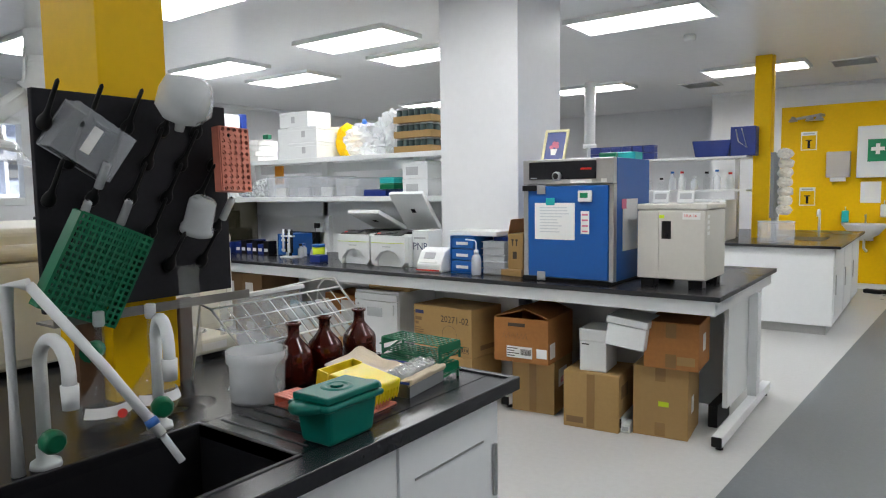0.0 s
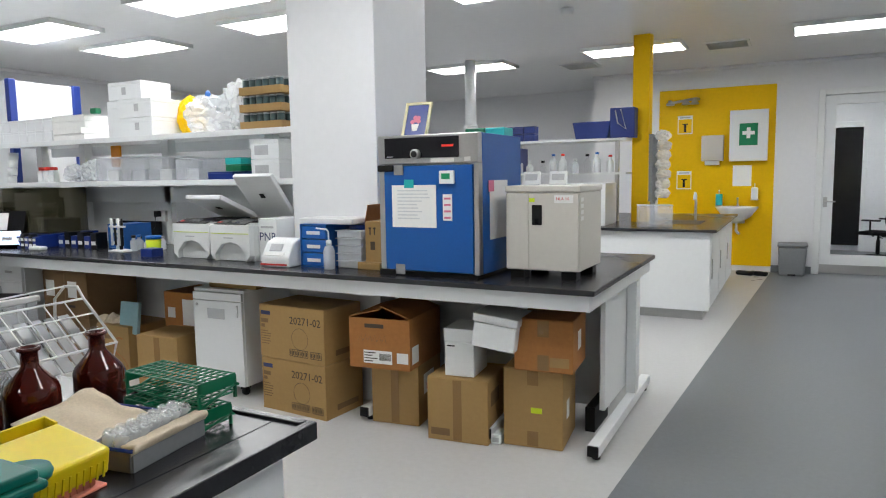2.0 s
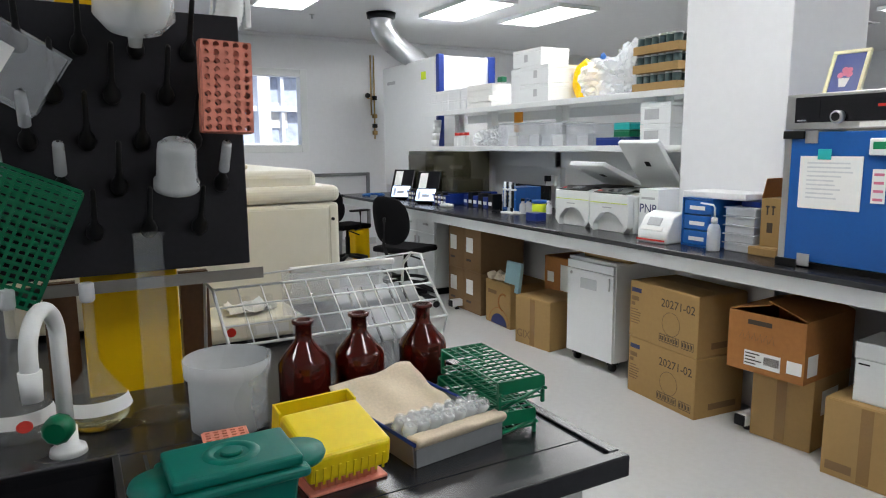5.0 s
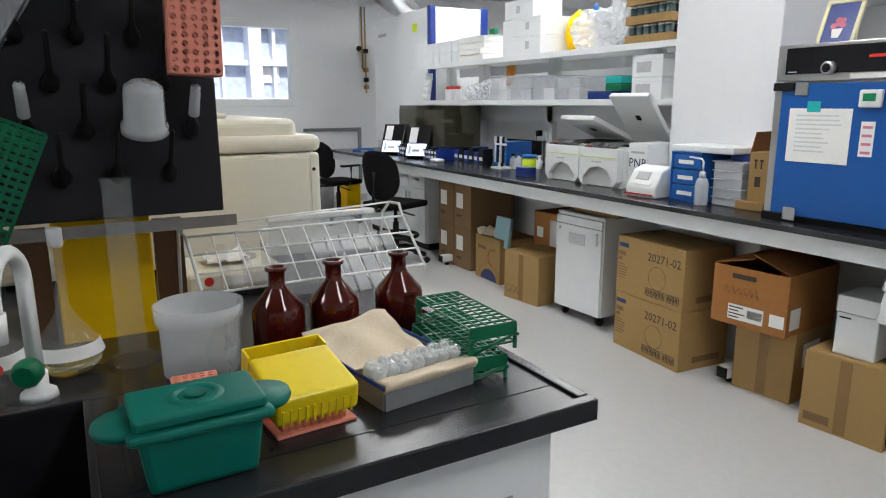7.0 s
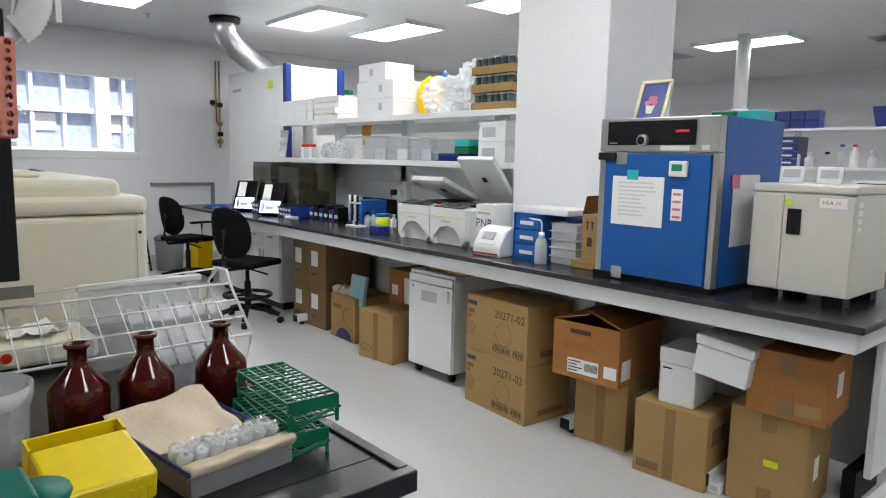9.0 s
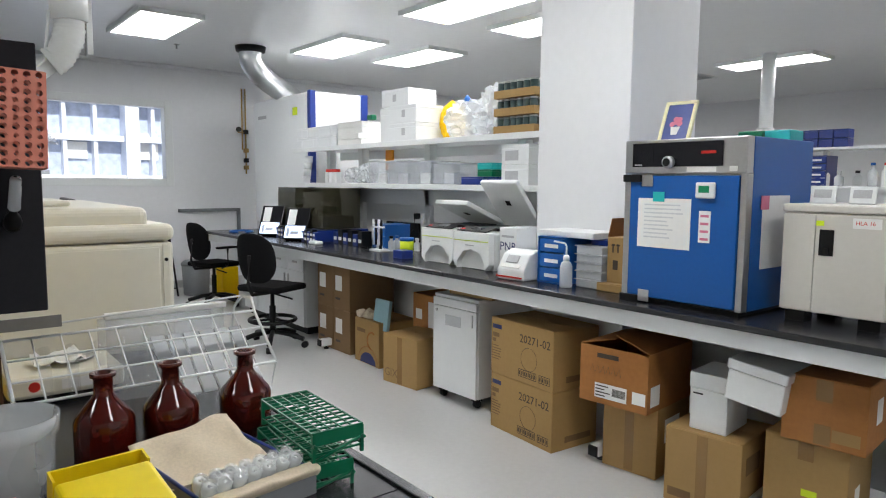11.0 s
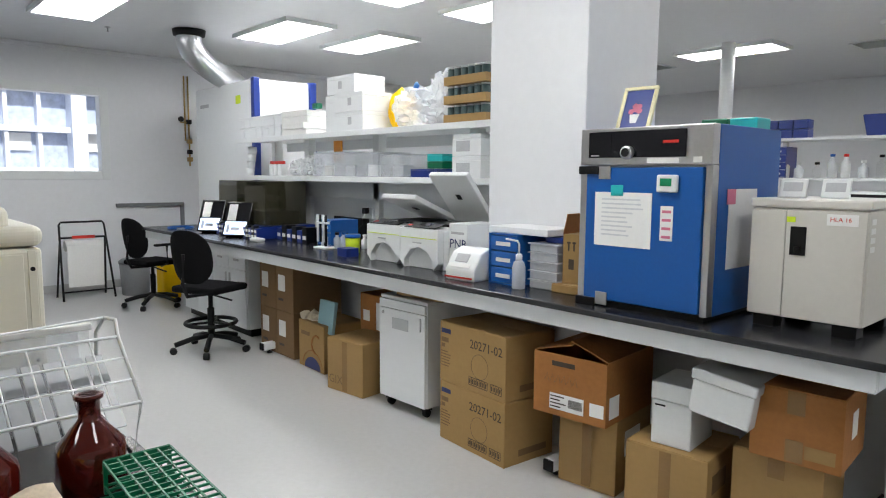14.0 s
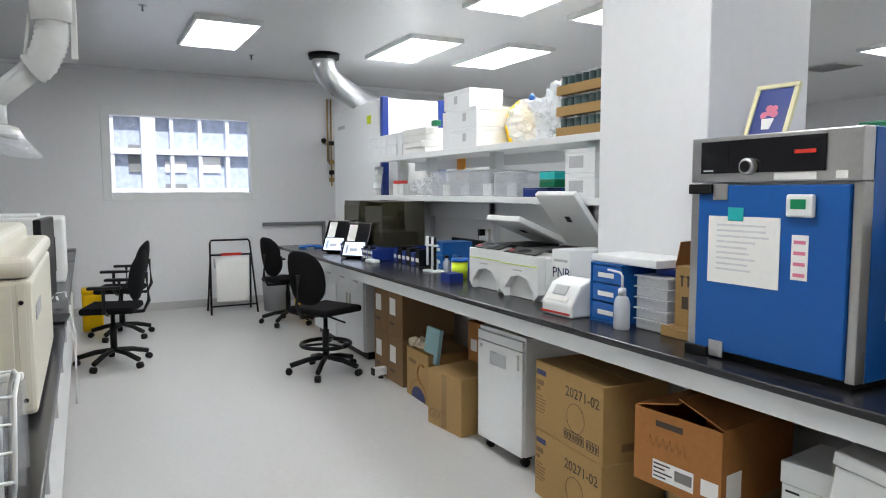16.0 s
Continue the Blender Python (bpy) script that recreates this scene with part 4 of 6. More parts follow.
# ---- on the sink bench ----
def amber_bottle(m, label):
    t = thing("reagent_bottle", label, "bottle", m, group="amber reagent bottles")
    prof = [(0.001, 0), (0.052, 0.0), (0.056, 0.006), (0.056, 0.092), (0.052, 0.104), (0.022, 0.14), (0.018, 0.148), (0.018, 0.178), (0.024, 0.181), (0.024, 0.188), (0.0155, 0.188), (0.015, 0.15), (0.05, 0.1), (0.053, 0.008), (0.001, 0.005)]
    part("body", lathe(prof, 32, cap=False), AMBER, t)
    return t


amber_bottle(pose(-1.462, 1.108, TZ), "brown amber glass reagent bottle, open and empty")
amber_bottle(pose(-1.462, 1.236, TZ), "brown amber glass reagent bottle, open and empty")
ab = amber_bottle(pose(-1.464, 1.398, TZ), "brown amber glass reagent bottle with a glass stopper")
part("stopper", lathe([(0.013, 0.17), (0.013, 0.189), (0.019, 0.191), (0.019, 0.197), (0.005, 0.2)], 20), GLASS, ab)

t = thing("plastic_bucket", "frosted plastic jar with a rim, part full", "container", pose(-1.425, 0.940, TZ))
part("body", lathe([(0.001, 0.0), (0.070, 0.0), (0.075, 0.005), (0.077, 0.110), (0.084, 0.112), (0.0855, 0.144), (0.0825, 0.144), (0.0805, 0.116), (0.0745, 0.112), (0.072, 0.008), (0.001, 0.004)], 40, cap=False), MILK, t)
part("contents", lathe([(0.070, 0.009), (0.0735, 0.058)], 32), MILK, t, "whitish contents")
t = thing("measuring_cylinder", "tall clear glass measuring cylinder", "measuring cylinder", pose(-1.555, 0.822, TZ))
part("foot", lathe([(0.058, 0), (0.058, 0.006), (0.036, 0.012), (0.026, 0.02)], 28), GLASS, t)
part("barrel", lathe([(0.0285, 0.02), (0.0285, 0.378), (0.033, 0.384), (0.030, 0.384), (0.0265, 0.378), (0.0265, 0.022)], 28, cap=False), GLASS, t)


def flask(m, label, fill=True):
    t = thing("volumetric_flask", label, "flask", m, group="glass flasks by the sink")
    part("body", lathe([(0.001, 0), (0.035, 0.0), (0.052, 0.02), (0.056, 0.045), (0.048, 0.075), (0.022, 0.12), (0.010, 0.15), (0.009, 0.27), (0.012, 0.275), (0.0075, 0.275), (0.0075, 0.15), (0.020, 0.117), (0.046, 0.073), (0.0535, 0.045), (0.05, 0.021), (0.034, 0.002), (0.001, 0.002)], 32, cap=False), GLASS, t)
    if fill:
        part("liquid", lathe([(0.033, 0.0025), (0.049, 0.021), (0.0515, 0.034)], 28), LIQUID, t)
    bm = lathe([(0.0567, 0.045), (0.050, 0.072)], 32, cap=False)
    bmesh.ops.delete(bm, geom=[f for f in bm.faces if f.calc_center_median().x < 0.012], context="FACES")
    part("label", bm, PAPER, t, "white paper label")
    part("stopper", lathe([(0.009, 0.276), (0.012, 0.282), (0.012, 0.315), (0.009, 0.318)], 14), FROST, t)
    return t


flask(pose(-1.555, 0.705, TZ, 0, 0, 10) @ Matrix.Diagonal((1.17, 1.17, 0.93, 1)), "glass volumetric flask with pale yellow liquid")
fl = flask(pose(-1.56, 0.572, TZ, 0, 0, 10) @ Matrix.Diagonal((1.17, 1.17, 0.93, 1)), "glass flask with a red dot on its label", False)
part("dot", moved(lathe([(0.012, 0), (0.012, 0.001)], 16), pose(0.0585, 0.0, 0.05, 0, 80)), REDP, fl, "red dot")

# teal casserole-like box with lid
t = thing("ice_bucket", "teal foam ice pan with a lid and side grips", "ice bucket", pose(-1.035, 0.866, TZ, 0, 0, 91) @ Matrix.Diagonal((1.02, 1.0, 0.88, 1)))
bm = box(-0.085, 0.085, -0.055, 0.055, 0, 0.105, 0.012, 3)
for v in bm.verts:
    k = 0.86 + 0.14 * v.co.z / 0.105
    v.co.x, v.co.y = v.co.x * k, v.co.y * k
part("pan", bm, TEAL, t)
bm = box(-0.097, 0.097, -0.066, 0.066, 0.098, 0.116, 0.008, 3)
for sx in (-1, 1):
    m2 = moved(lathe([(0.001, 0.098), (0.042, 0.098), (0.045, 0.107), (0.042, 0.116), (0.001, 0.116)], 24, cap=False), Matrix.Translation((sx * 0.092, 0, 0.0012)))
    me2 = bpy.data.meshes.new("grip")
    m2.to_mesh(me2)
    m2.free()
    bm.from_mesh(me2)
    bpy.data.meshes.remove(me2)
part("rim", bm, TEAL, t)
part("lid", box(-0.088, 0.088, -0.058, 0.058, 0.1165, 0.136, 0.006, 3), TEAL, t)
part("lid_ring", lathe([(0.04, 0.1362), (0.036, 0.1395), (0.028, 0.1395), (0.024, 0.1362)], 32, cap=False), TEAL, t)
part("lid_knob", lathe([(0.016, 0.1362), (0.014, 0.142)], 24), TEAL, t)

# yellow and salmon tip boxes
t = thing("tip_box", "salmon pink plastic tip box base", "tip box", pose(-1.172, 0.972, TZ, 0, 0, 4))
bm = box(0, 0.10, 0.02, 0.135, 0, 0.044, 0.003)
part("body", bm, SALMON, t)
part("flange", box(-0.012, 0.112, 0.008, 0.148, 0, 0.006, 0.002), SALMON, t)
for i in range(8):
    part("rib", box(0.1005, 0.103, 0.03 + 0.013 * i, 0.034 + 0.013 * i, 0.006, 0.04), SALMON, t)
t = thing("tip_box", "yellow translucent plastic box resting tilted on another", "tip box", pose(-1.225, 0.972, TZ + 0.058, 0, 11, 4))
for q in ((0, 0.0355, 0, 0.004), (0, 0.0355, 0.141, 0.145), (0, 0.004, 0.0042, 0.1408)):
    part("rim_wall", box(*q, 0, 0.052), LIMEY, t)
part("body", box(0.036, 0.175, 0, 0.145, 0, 0.052, 0.008, 3), LIMEY, t)
for i in range(10):
    part("rib", box(0.1752, 0.1772, 0.010 + 0.0132 * i, 0.014 + 0.0132 * i, 0, 0.03), LIMEY, t)
t = holed_rack("tube_rack", 0.11, 0.07, 0.03, pose(-1.25, 0.93, TZ + 0.035, 90, 0, -4), SALMON, "salmon pink tube rack lying under the tip box", 10, 5)

# enamel tray with cloth and vials
t = thing("tray", "dark enamel tray lined with cloth", "tray", pose(-1.215, 1.262, TZ, 0, 0, 8))
bm = bmesh.new()
bxm(bm, -0.13, 0.13, -0.10, 0.10, 0, 0.004)
for a in ((-0.133, -0.128, -0.10, 0.10), (0.128, 0.133, -0.10, 0.10), (-0.128, 0.128, -0.103, -0.098), (-0.128, 0.128, 0.098, 0.103)):
    bxm(bm, *a, 0.0, 0.042, 0.001)
part("pan", bm, BINGREY, t)
part("rim", tube(bmesh.new(), [(-0.131, -0.101, 0.042), (0.131, -0.101, 0.042), (0.131, 0.101, 0.042), (-0.131, 0.101, 0.042), (-0.131, -0.101, 0.042)], 0.004), NAVY, t)


def cloth_sheet(nx, ny, fn):
    bm = bmesh.new()
    vs = [[bm.verts.new(fn(i / nx, j / ny)) for j in range(ny + 1)] for i in range(nx + 1)]
    for i in range(nx):
        for j in range(ny):
            bm.faces.new((vs[i][j], vs[i + 1][j], vs[i + 1][j + 1], vs[i][j + 1])).smooth = True
    return bm


def drape(u, v):
    x, y = -0.15 + 0.15 * u, -0.12 + 0.2 * v
    n = noise.noise(Vector((u * 3, v * 3, 1.0)))
    return (x, y, 0.03 + 0.042 * (1 - u) ** 1.5 + 0.016 * n + 0.012 * v)


def fold(u, v):
    n = noise.noise(Vector((u * 3, v * 5, 7.0)))
    a = math.pi * u
    return (0.105 + 0.035 * math.sin(a * 0.8) + 0.006 * n, -0.1 + 0.205 * v, 0.05 - 0.022 * u + 0.012 * math.sin(a) + 0.006 * n)


c = solid("cloth", cloth_sheet(16, 16, drape), CLOTH, "crumpled unbleached cotton cloth over the tray's back", "cloth", pose(-1.215, 1.262, TZ, 0, 0, 8))
md = c.modifiers.new("thick", "SOLIDIFY")
md.thickness = 0.002
c = solid("cloth", cloth_sheet(12, 20, fold), CLOTH, "folded cotton cloth along the tray's front edge", "cloth", pose(-1.215, 1.262, TZ, 0, 0, 8))
md = c.modifiers.new("thick", "SOLIDIFY")
md.thickness = 0.006
vial = None
VP = [(0.001, 0.0), (0.0125, 0.0), (0.0135, 0.004), (0.0135, 0.05), (0.001, 0.05), (0.001, 0.046), (0.0115, 0.046), (0.0115, 0.004), (0.001, 0.003)]
for j in range(7):
    for i in range(2):
        mm = pose(-1.215, 1.262, TZ, 0, 0, 8) @ pose(0.046 + 0.03 * i, -0.085 + 0.028 * j, 0.026, 6, 32, 0)
        if vial is None:
            vial = solid("glass_vial", lathe(VP, 18, cap=False), RINGG, "small clear glass vial upside down in the tray", "vial", mm, group="vials in the tray")
        else:
            copy_thing(vial, mm)


# green wire-grid racks, stacked
def green_rack(m, label, H):
    t = thing("tube_rack", label, "test tube rack", m, group="green tube racks")
    W, D, nx, ny = 0.24, 0.105, 12, 5
    for z in (0.012, H):
        for i in range(nx + 1):
            part("bar", box(i * W / nx - 0.0014, i * W / nx + 0.0014, 0, D, z, z + 0.004), GREENR, t)
        for j in range(ny + 1):
            part("bar", box(0, W, j * D / ny - 0.0014, j * D / ny + 0.0014, z + 0.0004, z + 0.0036), GREENR, t)
    for x in (-0.003, W + 0.0005):
        part("end_rail", box(x, x + 0.0025, 0, D, H - 0.022, H + 0.005, 0.001), GREENR, t)
        part("brace", tube(bmesh.new(), [(x + 0.001, 0.006, 0.002), (x + 0.001, D - 0.006, H - 0.022)], 0.0035, 6), GREENR, t)
    for x in (0.0, W):
        for y in (0.002, D - 0.002):
            part("corner_post", box(x - 0.003, x + 0.003, y - 0.003, y + 0.003, 0, H), GREENR, t)
            part("peg", tube(bmesh.new(), [(x, y, H - 0.02), (x + (0.012 if x else -0.012), y, H - 0.02)], 0.003, 6), GREENR, t)
    return t


green_rack(pose(-1.345, 1.375, TZ, 0, 0, -6), "green plastic tube rack standing on the worktop", 0.045)
green_rack(pose(-1.352, 1.388, TZ + 0.051, 0, 0, -2), "green plastic grid rack stacked on another", 0.052)

# white wire drying rack with pipette tubes
t = thing("wire_rack", "sloping white coated wire rack of glass pipettes", "drying rack", pose(-1.60, 0, 0))
A, Bq = Vector((0.07, 0.965, 1.030)), Vector((-0.06, 0.96, 1.132))
lo, hi = Vector((0.055, 1.510, 1.028)), Vector((-0.06, 1.505, 1.136))
for k in range(4):
    f = k / 3
    part("wire", tube(bmesh.new(), [A.lerp(Bq, f), lo.lerp(hi, f)], 0.0022 if k not in (0, 3) else 0.0032, 6), WPLAST, t)
part("wire", tube(bmesh.new(), [(-0.10, 0.95, 1.145), (-0.13, 1.50, 1.165)], 0.0025, 6), WPLAST, t)
for k in range(11):
    f = k / 10
    part("wire", tube(bmesh.new(), [A.lerp(lo, f), Bq.lerp(hi, f)], 0.0018, 6), WPLAST, t)
part("frame", tube(bmesh.new(), [(0.03, 0.95, 0.9), A, Bq, (-0.10, 0.95, 1.145), (-0.16, 0.95, 0.9)], 0.004, 6), WPLAST, t)
part("frame", tube(bmesh.new(), [(0.02, 1.5, 0.9), lo, hi, (-0.09, 1.51, 1.165), (-0.13, 1.50, 1.165), (-0.16, 1.49, 1.13), (-0.17, 1.48, 0.9)], 0.004, 6), WPLAST, t)
for k in range(5):
    y = 1.03 + 0.052 * k
    solid("glass_tube", tube(bmesh.new(), [(0, 0, 0), (-0.10, 0.01, 0.085)], 0.012, 12), GLASS, "clear glass tube lying in the wire rack", "glass tube", pose(-1.59, y, 1.012), group="tubes in the wire rack")
for k in range(6):
    y = 1.285 + 0.038 * k
    t = thing("plastic_cassette", "clear flat plastic cassette with a dark band, leaning in the rack", "cassette", pose(-1.575, y, 0.975, 0, -46, 4), group="cassettes in the wire rack")
    part("plate", box(-0.003, 0.003, -0.016, 0.016, 0, 0.17, 0.001), MILK, t)
    part("band", box(0.0033, 0.0045, -0.014, 0.014, 0.105, 0.122), BINGREY, t, "dark grey band")
t = thing("pipette_tray", "clear acrylic trough with a white top edge behind the rack", "trough", pose(-1.86, 1.20, TZ))
part("sheet", box(-0.003, 0.003, 0, 0.30, 0.0, 0.215), CLEAR, t)
part("sheet", box(-0.10, -0.094, 0, 0.30, 0.0, 0.20), CLEAR, t)
part("strip", box(-0.006, 0.014, -0.005, 0.305, 0.216, 0.232, 0.004), PAPER, t)
t = thing("balance", "small off-white bench balance with a red dot", "balance", pose(-2.06, 0.99, TZ))
part("body", box(-0.12, 0.12, 0, 0.27, 0.02, 0.075, 0.012), CREAM, t)
part("pan", moved(lathe([(0.055, 0.08), (0.055, 0.084)], 24), Matrix.Translation((-0.02, 0.17, 0))), STEEL, t)
part("dot", moved(lathe([(0.013, 0), (0.013, 0.001)], 16), pose(0.1202, 0.06, 0.05, 0, 90)), REDP, t, "red dot")
part("label", box(0.1202, 0.1212, 0.12, 0.22, 0.035, 0.06), PAPER, t)
part("foot", box(-0.1, 0.1, 0.02, 0.25, 0, 0.02), BLACK, t)
bm = cloth_sheet(8, 8, lambda u, v: (0.1 * u, 0.12 * v, 0.04 * abs(noise.noise(Vector((u * 4, v * 4, 3))))))
c = solid("paper_towel", bm, PAPER, "crumpled white paper towel on the balance", "paper", pose(-2.10, 1.06, TZ + 0.086))
# brown board behind
solid("back_board", box(-1.80, -1.775, 0.62, 0.685, TZ, 1.16), WOOD, "brown wooden upright beside the yellow column", "board")
solid("back_board", box(-1.80, -1.775, 0.905, 0.97, TZ, 1.16), WOOD, "brown wooden upright beside the yellow column", "board")


# big analyser
t = thing("analyser", "large cream laboratory analyser with rounded top edges", "analyser", pose(-3.27, 0.50, TZ))
part("body", box(0, 0.985, 0, 1.0, 0.02, 0.366, 0.012), CREAM, t)
part("hood", box(-0.004, 0.99, -0.005, 1.006, 0.369, 0.425, 0.024, 4), CREAM, t)
part("top_cover", box(0.05, 0.955, 0.05, 0.935, 0.400, 0.478, 0.026, 4), CREAM, t)
part("cap", box(0.50, 0.80, 0.45, 0.74, 0.4785, 0.497, 0.008), CREAM, t)
part("side_panel", box(0.9855, 0.989, 0.03, 0.955, 0.05, 0.35, 0.002), CREAM, t)
part("hinge_strip", box(0.9855, 0.9885, 0.965, 0.985, 0.05, 0.36, 0.001), CREAM, t)
for z in (0.06, 0.31):
    part("screw", moved(lathe([(0.006, 0), (0.006, 0.003)], 10), pose(0.9887, 0.975, z, 0, 90)), BLACK, t)
part("badge", box(0.70, 0.90, 1.0005, 1.003, 0.25, 0.29, 0.001), GREYINK, t)
part("foot", box(0.05, 0.92, 0.05, 0.95, 0, 0.02), BLACK, t)
t = thing("monitor", "black flat computer monitor on a stand", "monitor", pose(-3.6, 1.43, TZ, 0, 0, -4))
part("screen", box(-0.45, 0.0, 0, 0.03, 0.10, 0.47, 0.006), BLACK, t)
part("stand", box(-0.25, -0.20, -0.03, 0.0, 0.015, 0.3, 0.004), BLACK, t)
part("base", box(-0.34, -0.11, -0.1, 0.09, 0, 0.015, 0.005), BLACK, t)
t = thing("bench_instrument", "white bench instrument with a dark opening", "instrument", pose(-5.9, 0.95, TZ))
part("body", box(0, 0.6, 0, 0.55, 0, 0.42, 0.015), WPLAST, t)
part("opening", box(0.602, 0.606, 0.2, 0.50, 0.08, 0.30, 0.004), BLACK, t)
part("lid", box(0.1, 0.4, 0.1, 0.4, 0.421, 0.44, 0.006), WPLAST, t)
solid("keyboard", box(-0.45, 0, 0, 0.15, 0, 0.018, 0.004), BLACK, "black computer keyboard on the bench", "keyboard", pose(-4.1, 1.30, TZ))
solid("paper_bag", box(0, 0.25, 0, 0.14, 0, 0.09, 0.03, 3), WPLAST, "white plastic pack on the bench", "pack", pose(-4.7, 1.32, TZ))
solid("cable", tube(bmesh.new(), [(0, 0, 0.92), (0, 0.09, 0.93), (0.02, 0.13, 0.7), (-0.03, 0.13, 0.35), (0.05, 0.12, 0.3), (0.06, 0.13, 0.65), (0.1, 0.05, 0.92)], 0.006, 6), WPLAST, "white cable hanging over the bench edge", "cable", pose(-4.6, 1.42, 0))
solid("brown_paper", cloth_sheet(8, 8, lambda u, v: (0.18 * u, 0.16 * v, 0.012 + 0.03 * abs(noise.noise(Vector((u * 5, v * 5, 9)))))), CLOTH, "scrap of brown paper on the floor", "paper", pose(-3.55, 1.50, 0))


# ---- instruments on the main bench ----
def cycler(m, lid_angle, label):
    t = thing("thermal_cycler", label, "thermal cycler", m, group="white cyclers with raised lids")
    part("body", prism([(0.004, 0), (0.336, 0), (0.34, 0.235), (0.30, 0.25), (0.04, 0.25), (0.0, 0.235)], 0.03, 0.48, 0.006), WPLAST, t)
    bm = prism([(0.0, 0.04), (0.0, 0.245), (0.34, 0.245), (0.34, 0.04), (0.30, 0.0), (0.30, 0.05), (0.24, 0.115), (0.17, 0.13), (0.10, 0.115), (0.04, 0.05), (0.04, 0.0)], -0.02, 0.029, 0.004)
    part("front_shield", bm, WPLAST, t)
    part("recess", box(0.045, 0.295, 0.018, 0.0285, 0.004, 0.12), WPLAST, t)
    part("stripe", box(0.008, 0.332, -0.0225, -0.0205, 0.186, 0.190), LIMEG, t, "thin yellow stripe")
    part("badge", box(0.12, 0.20, -0.0225, -0.0205, 0.155, 0.162), GREYINK, t)
    ctl = part("control_panel", moved(box(0.03, 0.31, 0, 0.10, 0, 0.006, 0.003), pose(0, -0.015, 0.247, 14)), BLACK, t)
    part("display", moved(box(0.13, 0.23, 0.02, 0.08, 0.0065, 0.008), pose(0, -0.015, 0.247, 14)), GLOSSB, ctl)
    part("button", moved(box(0.05, 0.08, 0.02, 0.04, 0.0065, 0.010, 0.002), pose(0, -0.015, 0.247, 14)), REDP, ctl)
    part("block", box(0.03, 0.31, 0.13, 0.43, 0.2515, 0.268, 0.004), BLACK, t)
    part("lid", moved(box(0, 0.34, -0.40, 0.0, 0, 0.035, 0.008), pose(0, 0.47, 0.26, -lid_angle)), WPLAST, t)
    part("lid_latch", moved(box(0.15, 0.19, -0.24, -0.20, -0.004, -0.0005, 0.001), pose(0, 0.47, 0.26, -lid_angle)), BLACK, t)
    return t


cycler(pose(-3.87, 3.72, 0.9, 0, 0, 2), 22, "white thermal cycler with its flat lid half raised")
cycler(pose(-3.49, 3.70, 0.9, 0, 0, 2), 50, "white thermal cycler with its lid raised high")
t = thing("carton_stand", "white printed box beside the cyclers", "box", pose(-3.147, 3.78, 0.9))
part("body", box(0, 0.155, 0, 0.26, 0, 0.285, 0.004), WHITE, t)
words("PNB", 0.078, BLUEINK, t, pose(0.006, -0.0012, 0.14))
part("small_print", box(0.02, 0.13, -0.001, -0.0003, 0.222, 0.236), GREYINK, t)

t = thing("centrifuge", "small white bench centrifuge with a sloping front", "centrifuge", pose(-2.95, 3.56, 0.9, 0, 0, 4))
bm = prism([(0.0, 0.0), (0.30, 0.0), (0.31, 0.10), (0.26, 0.155), (0.13, 0.175), (0.06, 0.15), (0.0, 0.06)], 0, 0.21, 0.01)
part("body", moved(bm, pose(0, 0, 0) @ pose(0.225, 0, 0, 0, 0, 90)), WPLAST, t)
part("display", moved(box(0.06, 0.15, -0.004, 0.003, 0.045, 0.095, 0.002), pose(0.005, -0.002, 0.062, -34)), GREYINK, t)
part("keypad", moved(box(0.03, 0.18, -0.003, 0.002, 0.012, 0.036, 0.001), pose(0.005, -0.002, 0.062, -34)), PAPER, t)
part("foot_strip", box(0.01, 0.21, -0.001, 0.002, 0.012, 0.022), REDP, t)


def drawer_rack(m, H, material, label):
    t = thing("drawer_rack", label, "storage drawers", m, group="blue storage racks")
    n = max(2, round(H / 0.085))
    W, D = 0.20, 0.26
    bm = bmesh.new()
    for a in ((0, 0.006), (W - 0.006, W)):
        bxm(bm, a[0], a[1], 0, D, 0, H, 0.001)
    bxm(bm, 0.006, W - 0.006, 0, D, H - 0.006, H)
    bxm(bm, 0.006, W - 0.006, 0, D, 0, 0.006)
    bxm(bm, 0.006, W - 0.006, D - 0.006, D, 0.006, H - 0.006)
    part("frame", bm, material, t)
    h = (H - 0.012) / n
    for i in range(n):
        dr = part("drawer", box(0.01, W - 0.01, 0.004, D - 0.02, 0.008 + i * h, 0.002 + (i + 1) * h, 0.004), material, t)
        part("label", box(0.05, 0.15, 0.001, 0.0035, 0.008 + i * h + 0.3 * h, 0.008 + i * h + 0.55 * h), PAPER, dr)
    return t


drawer_rack(pose(-2.70, 3.66, 0.9), 0.265, BLUEP, "blue plastic four-drawer rack on the bench")
solid("foam_tray", box(0, 0.40, 0, 0.24, 0, 0.035, 0.006), WPLAST, "white foam tube tray lying on the drawers", "tray", pose(-2.72, 3.68, 1.166))
for i in range(5):
    t = thing("plastic_tub", "clear plastic tub in a stack", "tub", pose(-2.455, 3.69, 0.9 + 0.046 * i), group="stacked clear tubs")
    part("body", box(0.008, 0.182, 0.008, 0.202, 0, 0.040, 0.006), FROST, t)
    part("lid", box(0, 0.19, 0, 0.21, 0.0402, 0.0455, 0.002), FROST, t)
solid("freezer_box", box(0, 0.11, 0, 0.11, 0, 0.03, 0.006), NAVY, "dark blue plastic freezer box on stacked tubs", "box", pose(-2.40, 3.76, 1.13))
t = thing("wash_bottle", "translucent plastic wash bottle with a bent spout", "bottle", pose(-2.455, 3.625, 0.9))
part("body", lathe([(0.031, 0), (0.034, 0.005), (0.034, 0.11), (0.026, 0.135), (0.014, 0.145)], 24), FROST, t)
